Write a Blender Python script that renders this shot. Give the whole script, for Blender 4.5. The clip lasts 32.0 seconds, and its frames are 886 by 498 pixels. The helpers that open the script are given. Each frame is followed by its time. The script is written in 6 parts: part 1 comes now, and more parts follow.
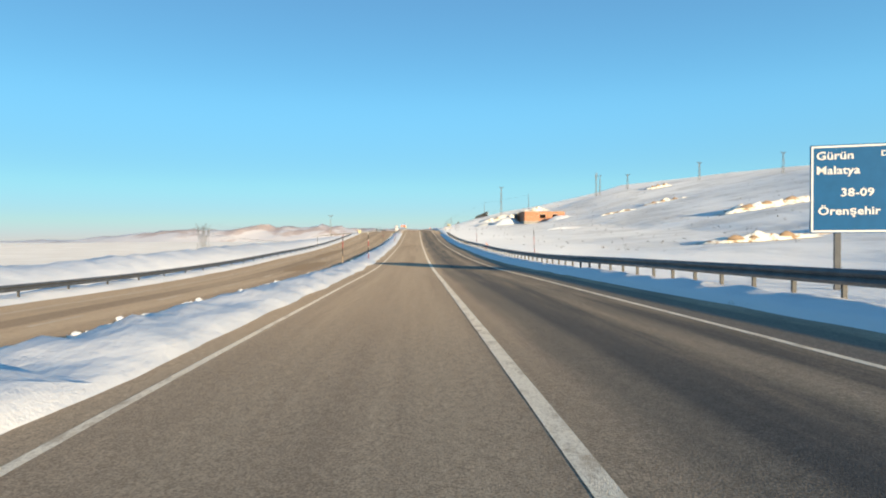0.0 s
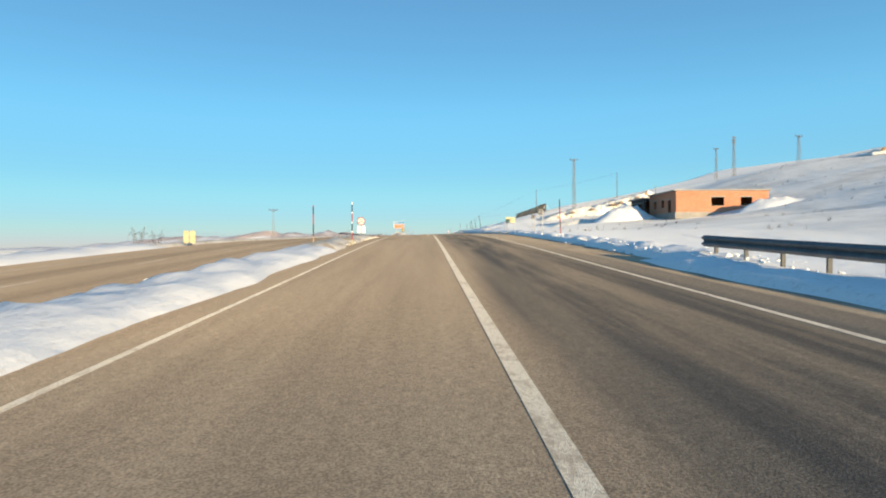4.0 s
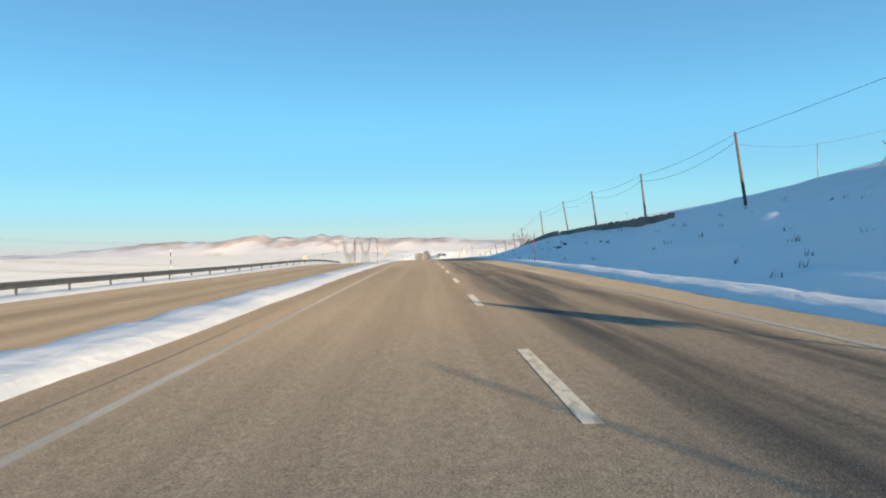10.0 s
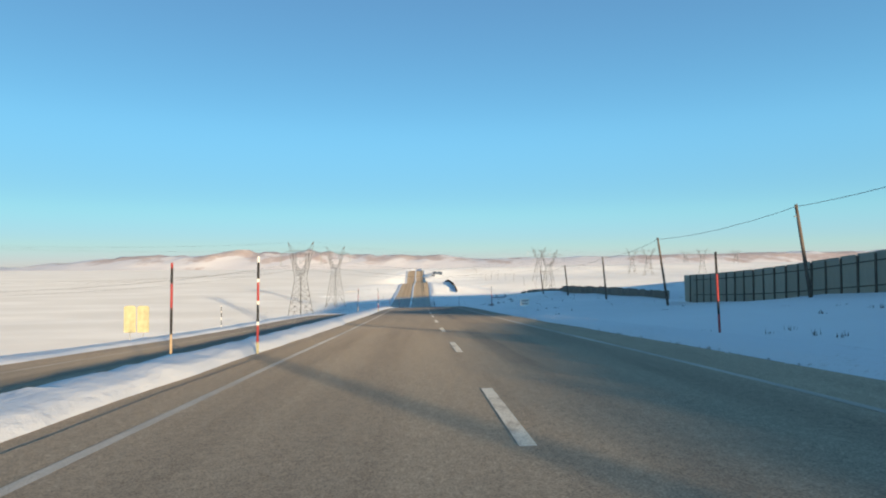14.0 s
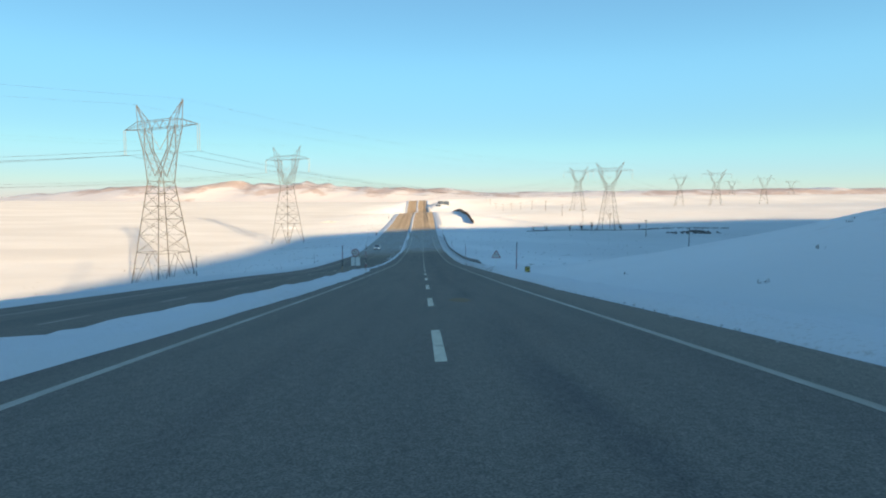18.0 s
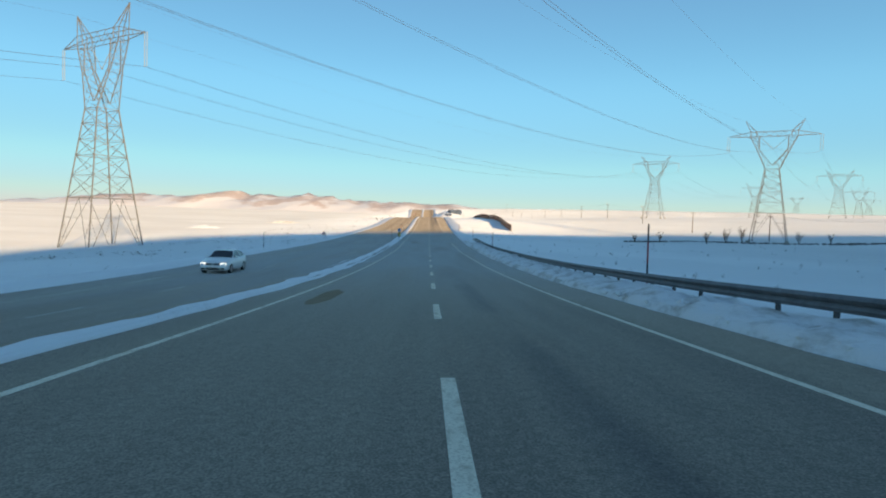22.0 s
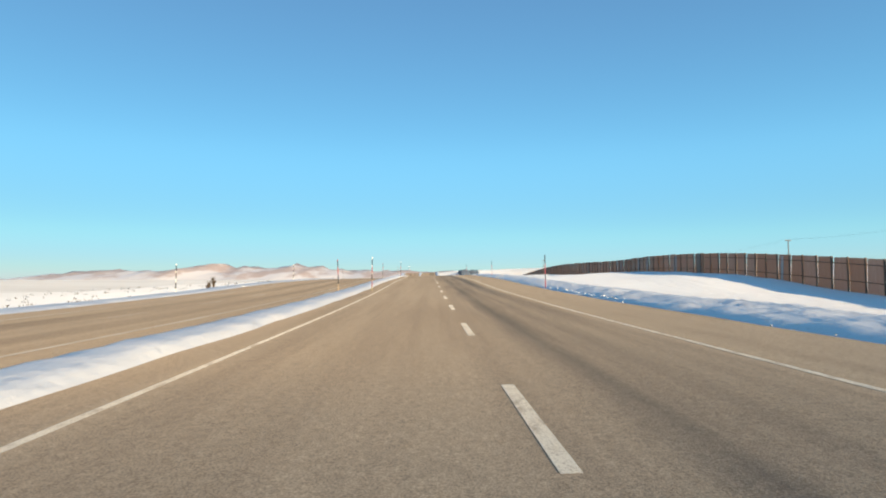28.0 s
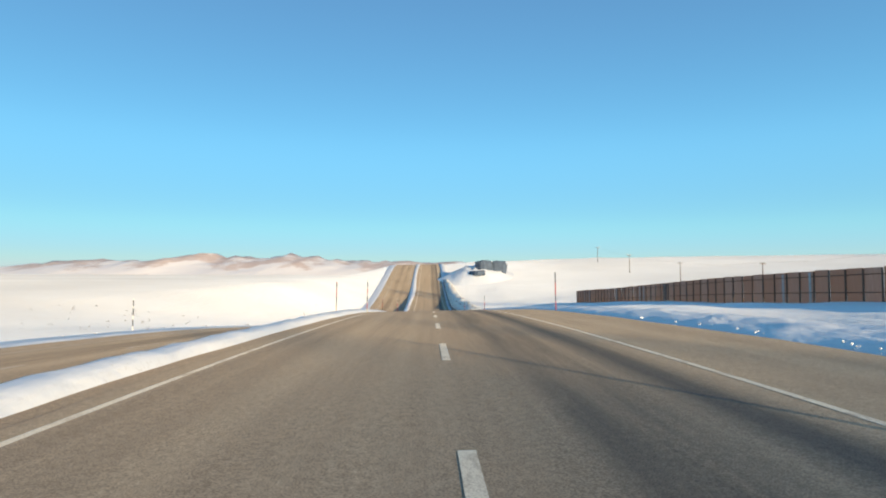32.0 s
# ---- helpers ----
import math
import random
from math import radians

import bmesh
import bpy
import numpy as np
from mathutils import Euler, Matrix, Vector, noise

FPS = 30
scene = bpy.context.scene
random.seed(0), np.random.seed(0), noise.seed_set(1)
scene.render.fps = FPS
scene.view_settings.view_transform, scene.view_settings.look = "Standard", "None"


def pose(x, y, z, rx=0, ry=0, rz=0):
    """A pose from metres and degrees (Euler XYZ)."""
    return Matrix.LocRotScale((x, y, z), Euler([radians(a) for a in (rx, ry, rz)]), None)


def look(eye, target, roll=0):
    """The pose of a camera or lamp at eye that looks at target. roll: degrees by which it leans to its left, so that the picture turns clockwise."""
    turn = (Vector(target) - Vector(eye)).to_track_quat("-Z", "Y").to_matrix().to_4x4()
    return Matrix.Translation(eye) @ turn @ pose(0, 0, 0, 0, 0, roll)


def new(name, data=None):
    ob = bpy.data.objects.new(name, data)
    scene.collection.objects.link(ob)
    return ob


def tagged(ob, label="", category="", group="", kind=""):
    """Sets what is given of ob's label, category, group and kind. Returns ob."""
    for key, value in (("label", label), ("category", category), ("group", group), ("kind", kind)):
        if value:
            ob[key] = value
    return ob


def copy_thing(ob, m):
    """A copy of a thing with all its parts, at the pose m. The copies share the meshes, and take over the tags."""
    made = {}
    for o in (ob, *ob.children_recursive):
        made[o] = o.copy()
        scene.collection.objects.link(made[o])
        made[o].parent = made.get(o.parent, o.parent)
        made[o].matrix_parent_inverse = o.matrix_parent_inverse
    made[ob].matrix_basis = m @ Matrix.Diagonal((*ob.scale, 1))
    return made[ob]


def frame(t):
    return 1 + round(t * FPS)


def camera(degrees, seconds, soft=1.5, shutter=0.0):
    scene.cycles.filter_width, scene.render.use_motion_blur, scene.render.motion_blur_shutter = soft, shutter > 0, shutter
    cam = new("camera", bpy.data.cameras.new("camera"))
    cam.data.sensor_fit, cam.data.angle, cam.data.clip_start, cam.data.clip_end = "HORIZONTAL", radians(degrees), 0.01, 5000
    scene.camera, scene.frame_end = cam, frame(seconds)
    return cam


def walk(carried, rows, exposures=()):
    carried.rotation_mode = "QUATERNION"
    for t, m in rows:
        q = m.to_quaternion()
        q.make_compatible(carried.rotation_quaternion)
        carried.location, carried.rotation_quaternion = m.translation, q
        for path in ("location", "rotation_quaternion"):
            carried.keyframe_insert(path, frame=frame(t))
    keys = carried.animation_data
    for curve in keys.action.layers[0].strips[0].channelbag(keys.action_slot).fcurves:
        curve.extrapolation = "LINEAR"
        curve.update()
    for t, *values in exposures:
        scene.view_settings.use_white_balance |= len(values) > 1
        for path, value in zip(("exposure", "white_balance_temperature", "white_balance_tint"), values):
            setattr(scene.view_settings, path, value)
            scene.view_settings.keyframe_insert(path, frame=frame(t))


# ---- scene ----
# seconds; x, y, z of the camera; yaw to the left, pitch up, roll, in degrees
PATH = [
    (0, -1.06, 0.00, 2.63, -2.46, -1.00, -0.35), (0.5, -1.05, 18.41, 2.41, -2.39, 0.24, -0.64), (1, -1.02, 36.80, 2.14, -2.11, -0.53, -0.72),
    (1.5, -0.98, 55.18, 2.11, -1.97, -1.87, -0.52), (2, -0.90, 73.52, 2.33, -1.71, -2.07, -0.66), (2.5, -0.85, 91.84, 2.58, -1.68, -1.97, -0.40),
    (3, -0.84, 110.14, 2.93, -1.60, -1.47, -0.31), (3.5, -0.84, 128.42, 3.45, -1.57, -0.95, -0.31), (4, -0.84, 146.70, 4.12, -1.60, -0.42, -0.45),
    (4.5, -0.81, 164.96, 4.86, -1.69, 0.14, -0.73), (5, -0.74, 183.21, 5.60, -1.29, 0.27, -0.56), (5.5, -0.61, 201.46, 6.19, -0.82, 0.68, -0.41),
    (6, -0.76, 219.70, 6.57, -1.08, 1.56, -0.09), (6.5, -0.92, 237.91, 6.92, -1.23, 1.29, 0.18), (7, -0.90, 256.07, 7.27, -1.03, 0.56, 0.49),
    (7.5, -0.90, 274.15, 7.57, -0.75, 0.48, 0.15), (8, -1.07, 292.21, 7.82, -0.27, -0.05, -0.45), (8.5, -1.20, 310.35, 8.02, -1.23, -1.19, -0.68),
    (9, -1.24, 328.56, 8.17, -1.70, -0.52, -1.17), (9.5, -1.23, 346.86, 8.26, -1.72, -0.50, -1.43), (10, -1.14, 365.23, 8.31, -1.58, -0.20, -1.16),
    (10.5, -1.04, 383.63, 8.31, -1.51, -0.37, -0.54), (11, -1.02, 402.05, 8.26, -1.60, -0.94, -0.13), (11.5, -0.85, 420.43, 8.15, -1.62, -0.85, 0.31),
    (12, -0.78, 438.79, 7.98, -1.95, -1.35, 0.56), (12.5, -0.89, 457.06, 7.80, -2.24, -0.33, 0.56), (13, -1.00, 475.26, 7.49, -2.27, 1.60, -0.07),
    (13.5, -0.97, 493.37, 7.00, -2.19, 2.13, -0.49), (14, -0.95, 511.46, 6.28, -2.21, 1.49, -0.29), (14.5, -0.99, 529.56, 5.38, -2.70, 0.12, 0.23),
    (15, -0.89, 547.64, 4.42, -2.03, 0.27, 0.08), (15.5, -0.70, 565.69, 3.51, -1.40, 0.33, -0.04), (16, -0.47, 583.73, 2.58, -0.87, 0.32, -0.14),
    (16.5, -0.28, 601.74, 1.54, -0.47, 0.29, -0.28), (17, -0.17, 619.73, 0.30, -1.92, -1.78, -0.46), (17.5, -0.16, 637.72, -1.13, -2.95, -4.10, -0.56),
    (18, -0.24, 655.72, -2.64, -1.92, -4.43, 0.21), (18.5, -0.44, 673.74, -4.27, -0.41, -2.76, 0.52), (19, -0.52, 691.73, -5.86, -0.73, -2.25, -0.04),
    (19.5, -0.47, 709.75, -7.38, -0.88, -1.79, 0.29), (20, -0.37, 727.80, -8.90, -0.87, -2.29, 0.68), (20.5, -0.33, 745.88, -10.35, -2.64, -4.22, 1.13),
    (21, -0.31, 764.03, -11.54, -2.93, -4.91, 0.20), (21.5, -0.28, 782.26, -12.53, -1.64, -2.38, 0.81), (22, -0.26, 800.46, -13.46, -1.43, -2.67, 1.83),
    (22.5, -0.19, 818.62, -14.41, -1.31, -3.28, 1.49), (23, -0.12, 836.69, -15.11, -0.98, -1.68, 0.91), (23.5, -0.16, 854.63, -15.58, -1.22, -0.30, 0.45),
    (24, -0.27, 872.43, -15.93, -1.84, 0.28, -0.39), (24.5, -0.44, 890.11, -16.11, -2.06, 1.26, -1.07), (25, -0.61, 907.71, -16.11, -2.21, 2.06, -1.26),
    (25.5, -0.63, 925.27, -15.98, -2.41, 2.11, -1.41), (26, -0.63, 942.81, -15.78, -2.28, 2.39, -1.61), (26.5, -0.63, 960.32, -15.58, -1.67, 3.12, -1.13),
    (27, -0.70, 977.90, -15.38, -1.52, 3.30, -0.57), (27.5, -0.83, 995.52, -15.11, -1.44, 3.46, -0.22), (28, -0.98, 1013.18, -14.77, -1.44, 3.62, -0.01),
    (28.5, -1.13, 1030.85, -14.37, -1.53, 3.79, 0.18), (29, -1.24, 1048.54, -13.87, -1.77, 4.06, 0.18), (29.5, -1.32, 1066.22, -13.24, -1.04, 4.92, 0.38),
    (30, -1.31, 1083.90, -12.54, -1.24, 5.55, 0.29), (30.5, -1.12, 1101.58, -11.95, -1.19, 5.55, 0.34), (31, -0.83, 1119.24, -11.41, -1.22, 4.80, 0.27),
    (31.5, -0.57, 1136.89, -10.95, -1.28, 3.59, 0.11), (32, -0.33, 1154.54, -10.56, -1.29, 2.76, 0.18),
]


def heading(yaw, pitch):
    a, b = radians(yaw), radians(pitch)
    return Vector((-math.sin(a) * math.cos(b), math.cos(a) * math.cos(b), math.sin(b)))


cam = camera(70.96, 32.0, soft=2.0)
walk(cam, [(t, look((x, y, z), Vector((x, y, z)) + heading(yaw, pitch), roll)) for t, x, y, z, yaw, pitch, roll in PATH],
     [(0, 1.70, 6450, 5), (6, 1.66, 6450, 4), (9, 1.75, 6450, 5), (12, 1.75, 6500, 6), (14, 1.62, 6600, 6), (17, 1.66, 6950, 8), (18, 1.90, 7200, 9), (20, 1.80, 7200, 9),
      (21, 2.05, 7500, 10), (22, 1.76, 7200, 9), (23, 1.90, 7500, 10), (24, 1.86, 7700, 11), (25, 1.82, 7400, 10), (26, 1.78, 7200, 9), (29, 1.72, 6450, 5), (32, 1.70, 6450, 5)])

# ---------------------------------------------------------------- light
SUN_EL, SUN_AZ = 7.2, 26.0          # degrees: height, and how far to the right of straight behind
sun_dir = Vector((math.sin(radians(SUN_AZ)) * math.cos(radians(SUN_EL)), -math.cos(radians(SUN_AZ)) * math.cos(radians(SUN_EL)), math.sin(radians(SUN_EL))))
world = bpy.data.worlds.new("sky")
scene.world = world
world.use_nodes = True
wn = world.node_tree.nodes
sky = wn.new("ShaderNodeTexSky")
sky.sky_type, sky.sun_disc = "NISHITA", False
sky.sun_elevation, sky.sun_rotation = radians(SUN_EL), radians(180 - SUN_AZ)
sky.altitude, sky.air_density, sky.dust_density, sky.ozone_density = 1500, 1.0, 0.0, 3.0
wl = world.node_tree.links
height = wn.new("ShaderNodeSeparateXYZ")
wl.new(wn.new("ShaderNodeTexCoord").outputs["Generated"], height.inputs[0])
tint = wn.new("ShaderNodeValToRGB")
tint.color_ramp.interpolation = "EASE"
stops = tint.color_ramp.elements
stops[0].position, stops[0].color = 0.0, (0.61, 0.61, 0.94, 1)
stops[1].position, stops[1].color = 0.22, (0.85, 1.06, 0.98, 1)
stops.new(0.035).color = (0.61, 0.68, 0.82, 1)
stops.new(0.09).color = (0.68, 0.80, 0.79, 1)
stops.new(0.5).color = (1.00, 1.06, 1.00, 1)
wl.new(height.outputs[2], tint.inputs[0])
tinted = wn.new("ShaderNodeMix")
tinted.data_type, tinted.blend_type = "RGBA", "MULTIPLY"
tinted.inputs[0].default_value = 1.0
wl.new(sky.outputs[0], tinted.inputs[6])
wl.new(tint.outputs[0], tinted.inputs[7])
# the air is brighter towards the sun's side
toward = wn.new("ShaderNodeVectorMath")
toward.operation = "DOT_PRODUCT"
toward.inputs[1].default_value = (math.sin(radians(SUN_AZ)), -math.cos(radians(SUN_AZ)), 0)
wl.new(height.inputs[0].links[0].from_socket, toward.inputs[0])
aureole = wn.new("ShaderNodeMapRange")
for k, v in zip((1, 2, 3, 4), (-1.0, -0.2, 0.80, 1.34)):
    aureole.inputs[k].default_value = v
wl.new(toward.outputs["Value"], aureole.inputs[0])
sided = wn.new("ShaderNodeMix")
sided.data_type, sided.blend_type = "RGBA", "MULTIPLY"
sided.inputs[0].default_value = 1.0
wl.new(tinted.outputs[2], sided.inputs[6])
wl.new(aureole.outputs[0], sided.inputs[7])
wl.new(sided.outputs[2], wn["Background"].inputs[0])
wn["Background"].inputs[1].default_value = 0.076
sun = new("sun", bpy.data.lights.new("sun", "SUN"))
sun.data.energy, sun.data.angle, sun.data.color = 2.85, radians(0.6), (1.0, 0.75, 0.46)
sun.matrix_world = look(sun_dir * 100, (0, 0, 0))


# ---------------------------------------------------------------- materials
class Nodes:
    """A small builder for node materials; textures follow the object's own metres."""

    def __init__(self, name, rough=0.8, metal=0.0, spec=0.3):
        self.m = bpy.data.materials.new(name)
        self.m.use_nodes = True
        self.t = self.m.node_tree
        self.b = self.t.nodes["Principled BSDF"]
        self.b.inputs["Roughness"].default_value = rough
        self.b.inputs["Metallic"].default_value = metal
        self.b.inputs["Specular IOR Level"].default_value = spec
        self.co = self.t.nodes.new("ShaderNodeTexCoord").outputs["Object"]

    def put(self, socket, value):
        if hasattr(value, "is_linked"):
            self.t.links.new(value, socket)
        else:
            socket.default_value = value

    def noise(self, scale, stretch=(1, 1, 1), detail=4.0, rough=0.55):
        m = self.t.nodes.new("ShaderNodeMapping")
        m.inputs["Scale"].default_value = stretch
        self.t.links.new(self.co, m.inputs["Vector"])
        n = self.t.nodes.new("ShaderNodeTexNoise")
        n.inputs["Scale"].default_value, n.inputs["Detail"].default_value, n.inputs["Roughness"].default_value = scale, detail, rough
        self.t.links.new(m.outputs[0], n.inputs["Vector"])
        return n.outputs["Fac"]

    def cells(self, scale):
        n = self.t.nodes.new("ShaderNodeTexVoronoi")
        n.inputs["Scale"].default_value = scale
        self.t.links.new(self.co, n.inputs["Vector"])
        return n.outputs["Distance"]

    def axis(self, k):
        n = self.t.nodes.new("ShaderNodeSeparateXYZ")
        self.t.links.new(self.co, n.inputs[0])
        return n.outputs[k]

    def math(self, op, a, b=0.0):
        n = self.t.nodes.new("ShaderNodeMath")
        n.operation = op
        self.put(n.inputs[0], a)
        self.put(n.inputs[1], b)
        return n.outputs[0]

    def ramp(self, fac, lo, hi, out0=0.0, out1=1.0):
        n = self.t.nodes.new("ShaderNodeMapRange")
        n.interpolation_type = "SMOOTHSTEP"
        self.put(n.inputs[0], fac)
        for k, v in zip((1, 2, 3, 4), (lo, hi, out0, out1)):
            n.inputs[k].default_value = v
        return n.outputs[0]

    def mix(self, fac, a, b):
        n = self.t.nodes.new("ShaderNodeMix")
        n.data_type = "RGBA"
        self.put(n.inputs[0], fac)
        for socket, c in ((n.inputs[6], a), (n.inputs[7], b)):
            self.put(socket, c if hasattr(c, "is_linked") else (*c, 1))
        return n.outputs[2]

    def each(self):
        return self.t.nodes.new("ShaderNodeObjectInfo").outputs["Random"]

    def colour(self, c):
        self.put(self.b.inputs["Base Color"], c if hasattr(c, "is_linked") else (*c, 1))
        return self

    def bump(self, *layers):
        last = None
        for height, dist in layers:
            n = self.t.nodes.new("ShaderNodeBump")
            n.inputs["Strength"].default_value, n.inputs["Distance"].default_value = 1.0, dist
            self.t.links.new(height, n.inputs["Height"])
            if last:
                self.t.links.new(last, n.inputs["Normal"])
            last = n.outputs[0]
        self.t.links.new(last, self.b.inputs["Normal"])
        return self


def plain(name, colour, rough=0.7, metal=0.0, spec=0.3, vary=0.25, scale=3.0, bump=0.002):
    n = Nodes(name, rough, metal, spec)
    dark = tuple(c * (1 - vary) for c in colour)
    f = n.math("ADD", n.math("MULTIPLY", n.noise(scale), 0.6), n.math("MULTIPLY", n.noise(scale * 9), 0.4))
    n.colour(n.mix(n.ramp(f, 0.3, 0.7), dark, colour))
    return n.bump((n.noise(scale * 14), bump)).m


n = Nodes("snow", 0.75, spec=0.12)
fac = n.ramp(n.noise(0.02, (1, 0.4, 1)), 0.3, 0.7)
grit = n.math("MULTIPLY", n.ramp(n.noise(0.5, (1, 0.3, 1), 5), 0.45, 0.65), n.ramp(n.noise(9.0, detail=6, rough=0.7), 0.52, 0.68))
n.colour(n.mix(n.math("MULTIPLY", grit, 0.45), n.mix(fac, (0.70, 0.70, 0.70), (0.79, 0.785, 0.78)), (0.40, 0.33, 0.26)))
SNOW = n.bump((n.noise(0.35, (1, 0.35, 1), 5), 0.25), (n.noise(2.2, (1, 0.5, 1), 5), 0.05), (n.noise(30), 0.006)).m

n = Nodes("steppe_snow", 0.75, spec=0.12)
straw = n.math("MULTIPLY", n.ramp(n.noise(0.035, (0.5, 1, 1)), 0.54, 0.70), n.ramp(n.noise(1.1, detail=6), 0.52, 0.66))
far_off = n.ramp(n.math("ABSOLUTE", n.axis(0)), 14, 30)
base = n.mix(n.math("MULTIPLY", n.math("MULTIPLY", straw, far_off), 0.6), n.mix(n.ramp(n.noise(0.02), 0.35, 0.65), (0.68, 0.68, 0.68), (0.77, 0.765, 0.76)), (0.36, 0.28, 0.19))
plain_left = n.ramp(n.math("MULTIPLY", n.axis(0), -1.0), 24, 90)
plain_right = n.math("MULTIPLY", n.ramp(n.axis(0), 25, 90), n.ramp(n.axis(1), 450, 640, 0.0, 0.55))
thin = n.math("MULTIPLY", n.math("ADD", plain_left, plain_right), n.ramp(n.noise(0.012, (1, 2.5, 1), 5), 0.3, 0.65, 0.55, 1.0))
# thin snow, greyed further in its colour for the mist over the plain
base = n.mix(thin, base, (0.54, 0.53, 0.52))
crust = n.math("MULTIPLY", n.math("MULTIPLY", n.ramp(n.axis(0), 14, 40), n.ramp(n.axis(1), 330, 450, 1.0, 0.0)), n.ramp(n.noise(0.06, (1, 1.6, 1), 6, 0.65), 0.36, 0.58, 1.0, 0.15))
n.colour(n.mix(n.math("MULTIPLY", crust, n.ramp(n.noise(0.9, (0.6, 1.6, 1), 6, 0.7), 0.3, 0.6, 0.6, 1.0)), base, (0.50, 0.49, 0.48)))
STEPPE = n.bump((n.noise(0.10, (1, 0.4, 1), 5), 0.45), (n.noise(0.6, (1, 0.35, 1), 5), 0.15), (n.noise(4.0, (1, 0.6, 1), 5), 0.035), (n.noise(30, detail=3), 0.004)).m
STEPPE.node_tree.nodes["Principled BSDF"].inputs["Diffuse Roughness"].default_value = 0.35

n = Nodes("dirty_snow", 0.8, spec=0.1)
grit = n.ramp(n.noise(1.6, (1, 0.5, 1), 6, 0.65), 0.45, 0.72)
n.colour(n.mix(n.math("MULTIPLY", grit, 0.75), (0.70, 0.69, 0.68), (0.28, 0.23, 0.18)))
DIRTY_SNOW = n.bump((n.noise(3.0, detail=6), 0.10), (n.noise(18), 0.015)).m

n = Nodes("sandy_snow", 0.85, spec=0.1)
n.colour(n.mix(n.ramp(n.noise(0.9, detail=6), 0.55, 0.66), (0.80, 0.76, 0.68), (0.36, 0.23, 0.14)))
SANDY = n.bump((n.noise(2.2, detail=6), 0.14), (n.noise(14), 0.02)).m

n = Nodes("gritty_snow", 0.85, spec=0.1)
n.colour(n.mix(n.ramp(n.noise(1.1, detail=6), 0.42, 0.70), (0.74, 0.67, 0.57), (0.48, 0.38, 0.27)))
GRITTY = n.bump((n.noise(2.2, detail=6), 0.10), (n.noise(14), 0.02)).m


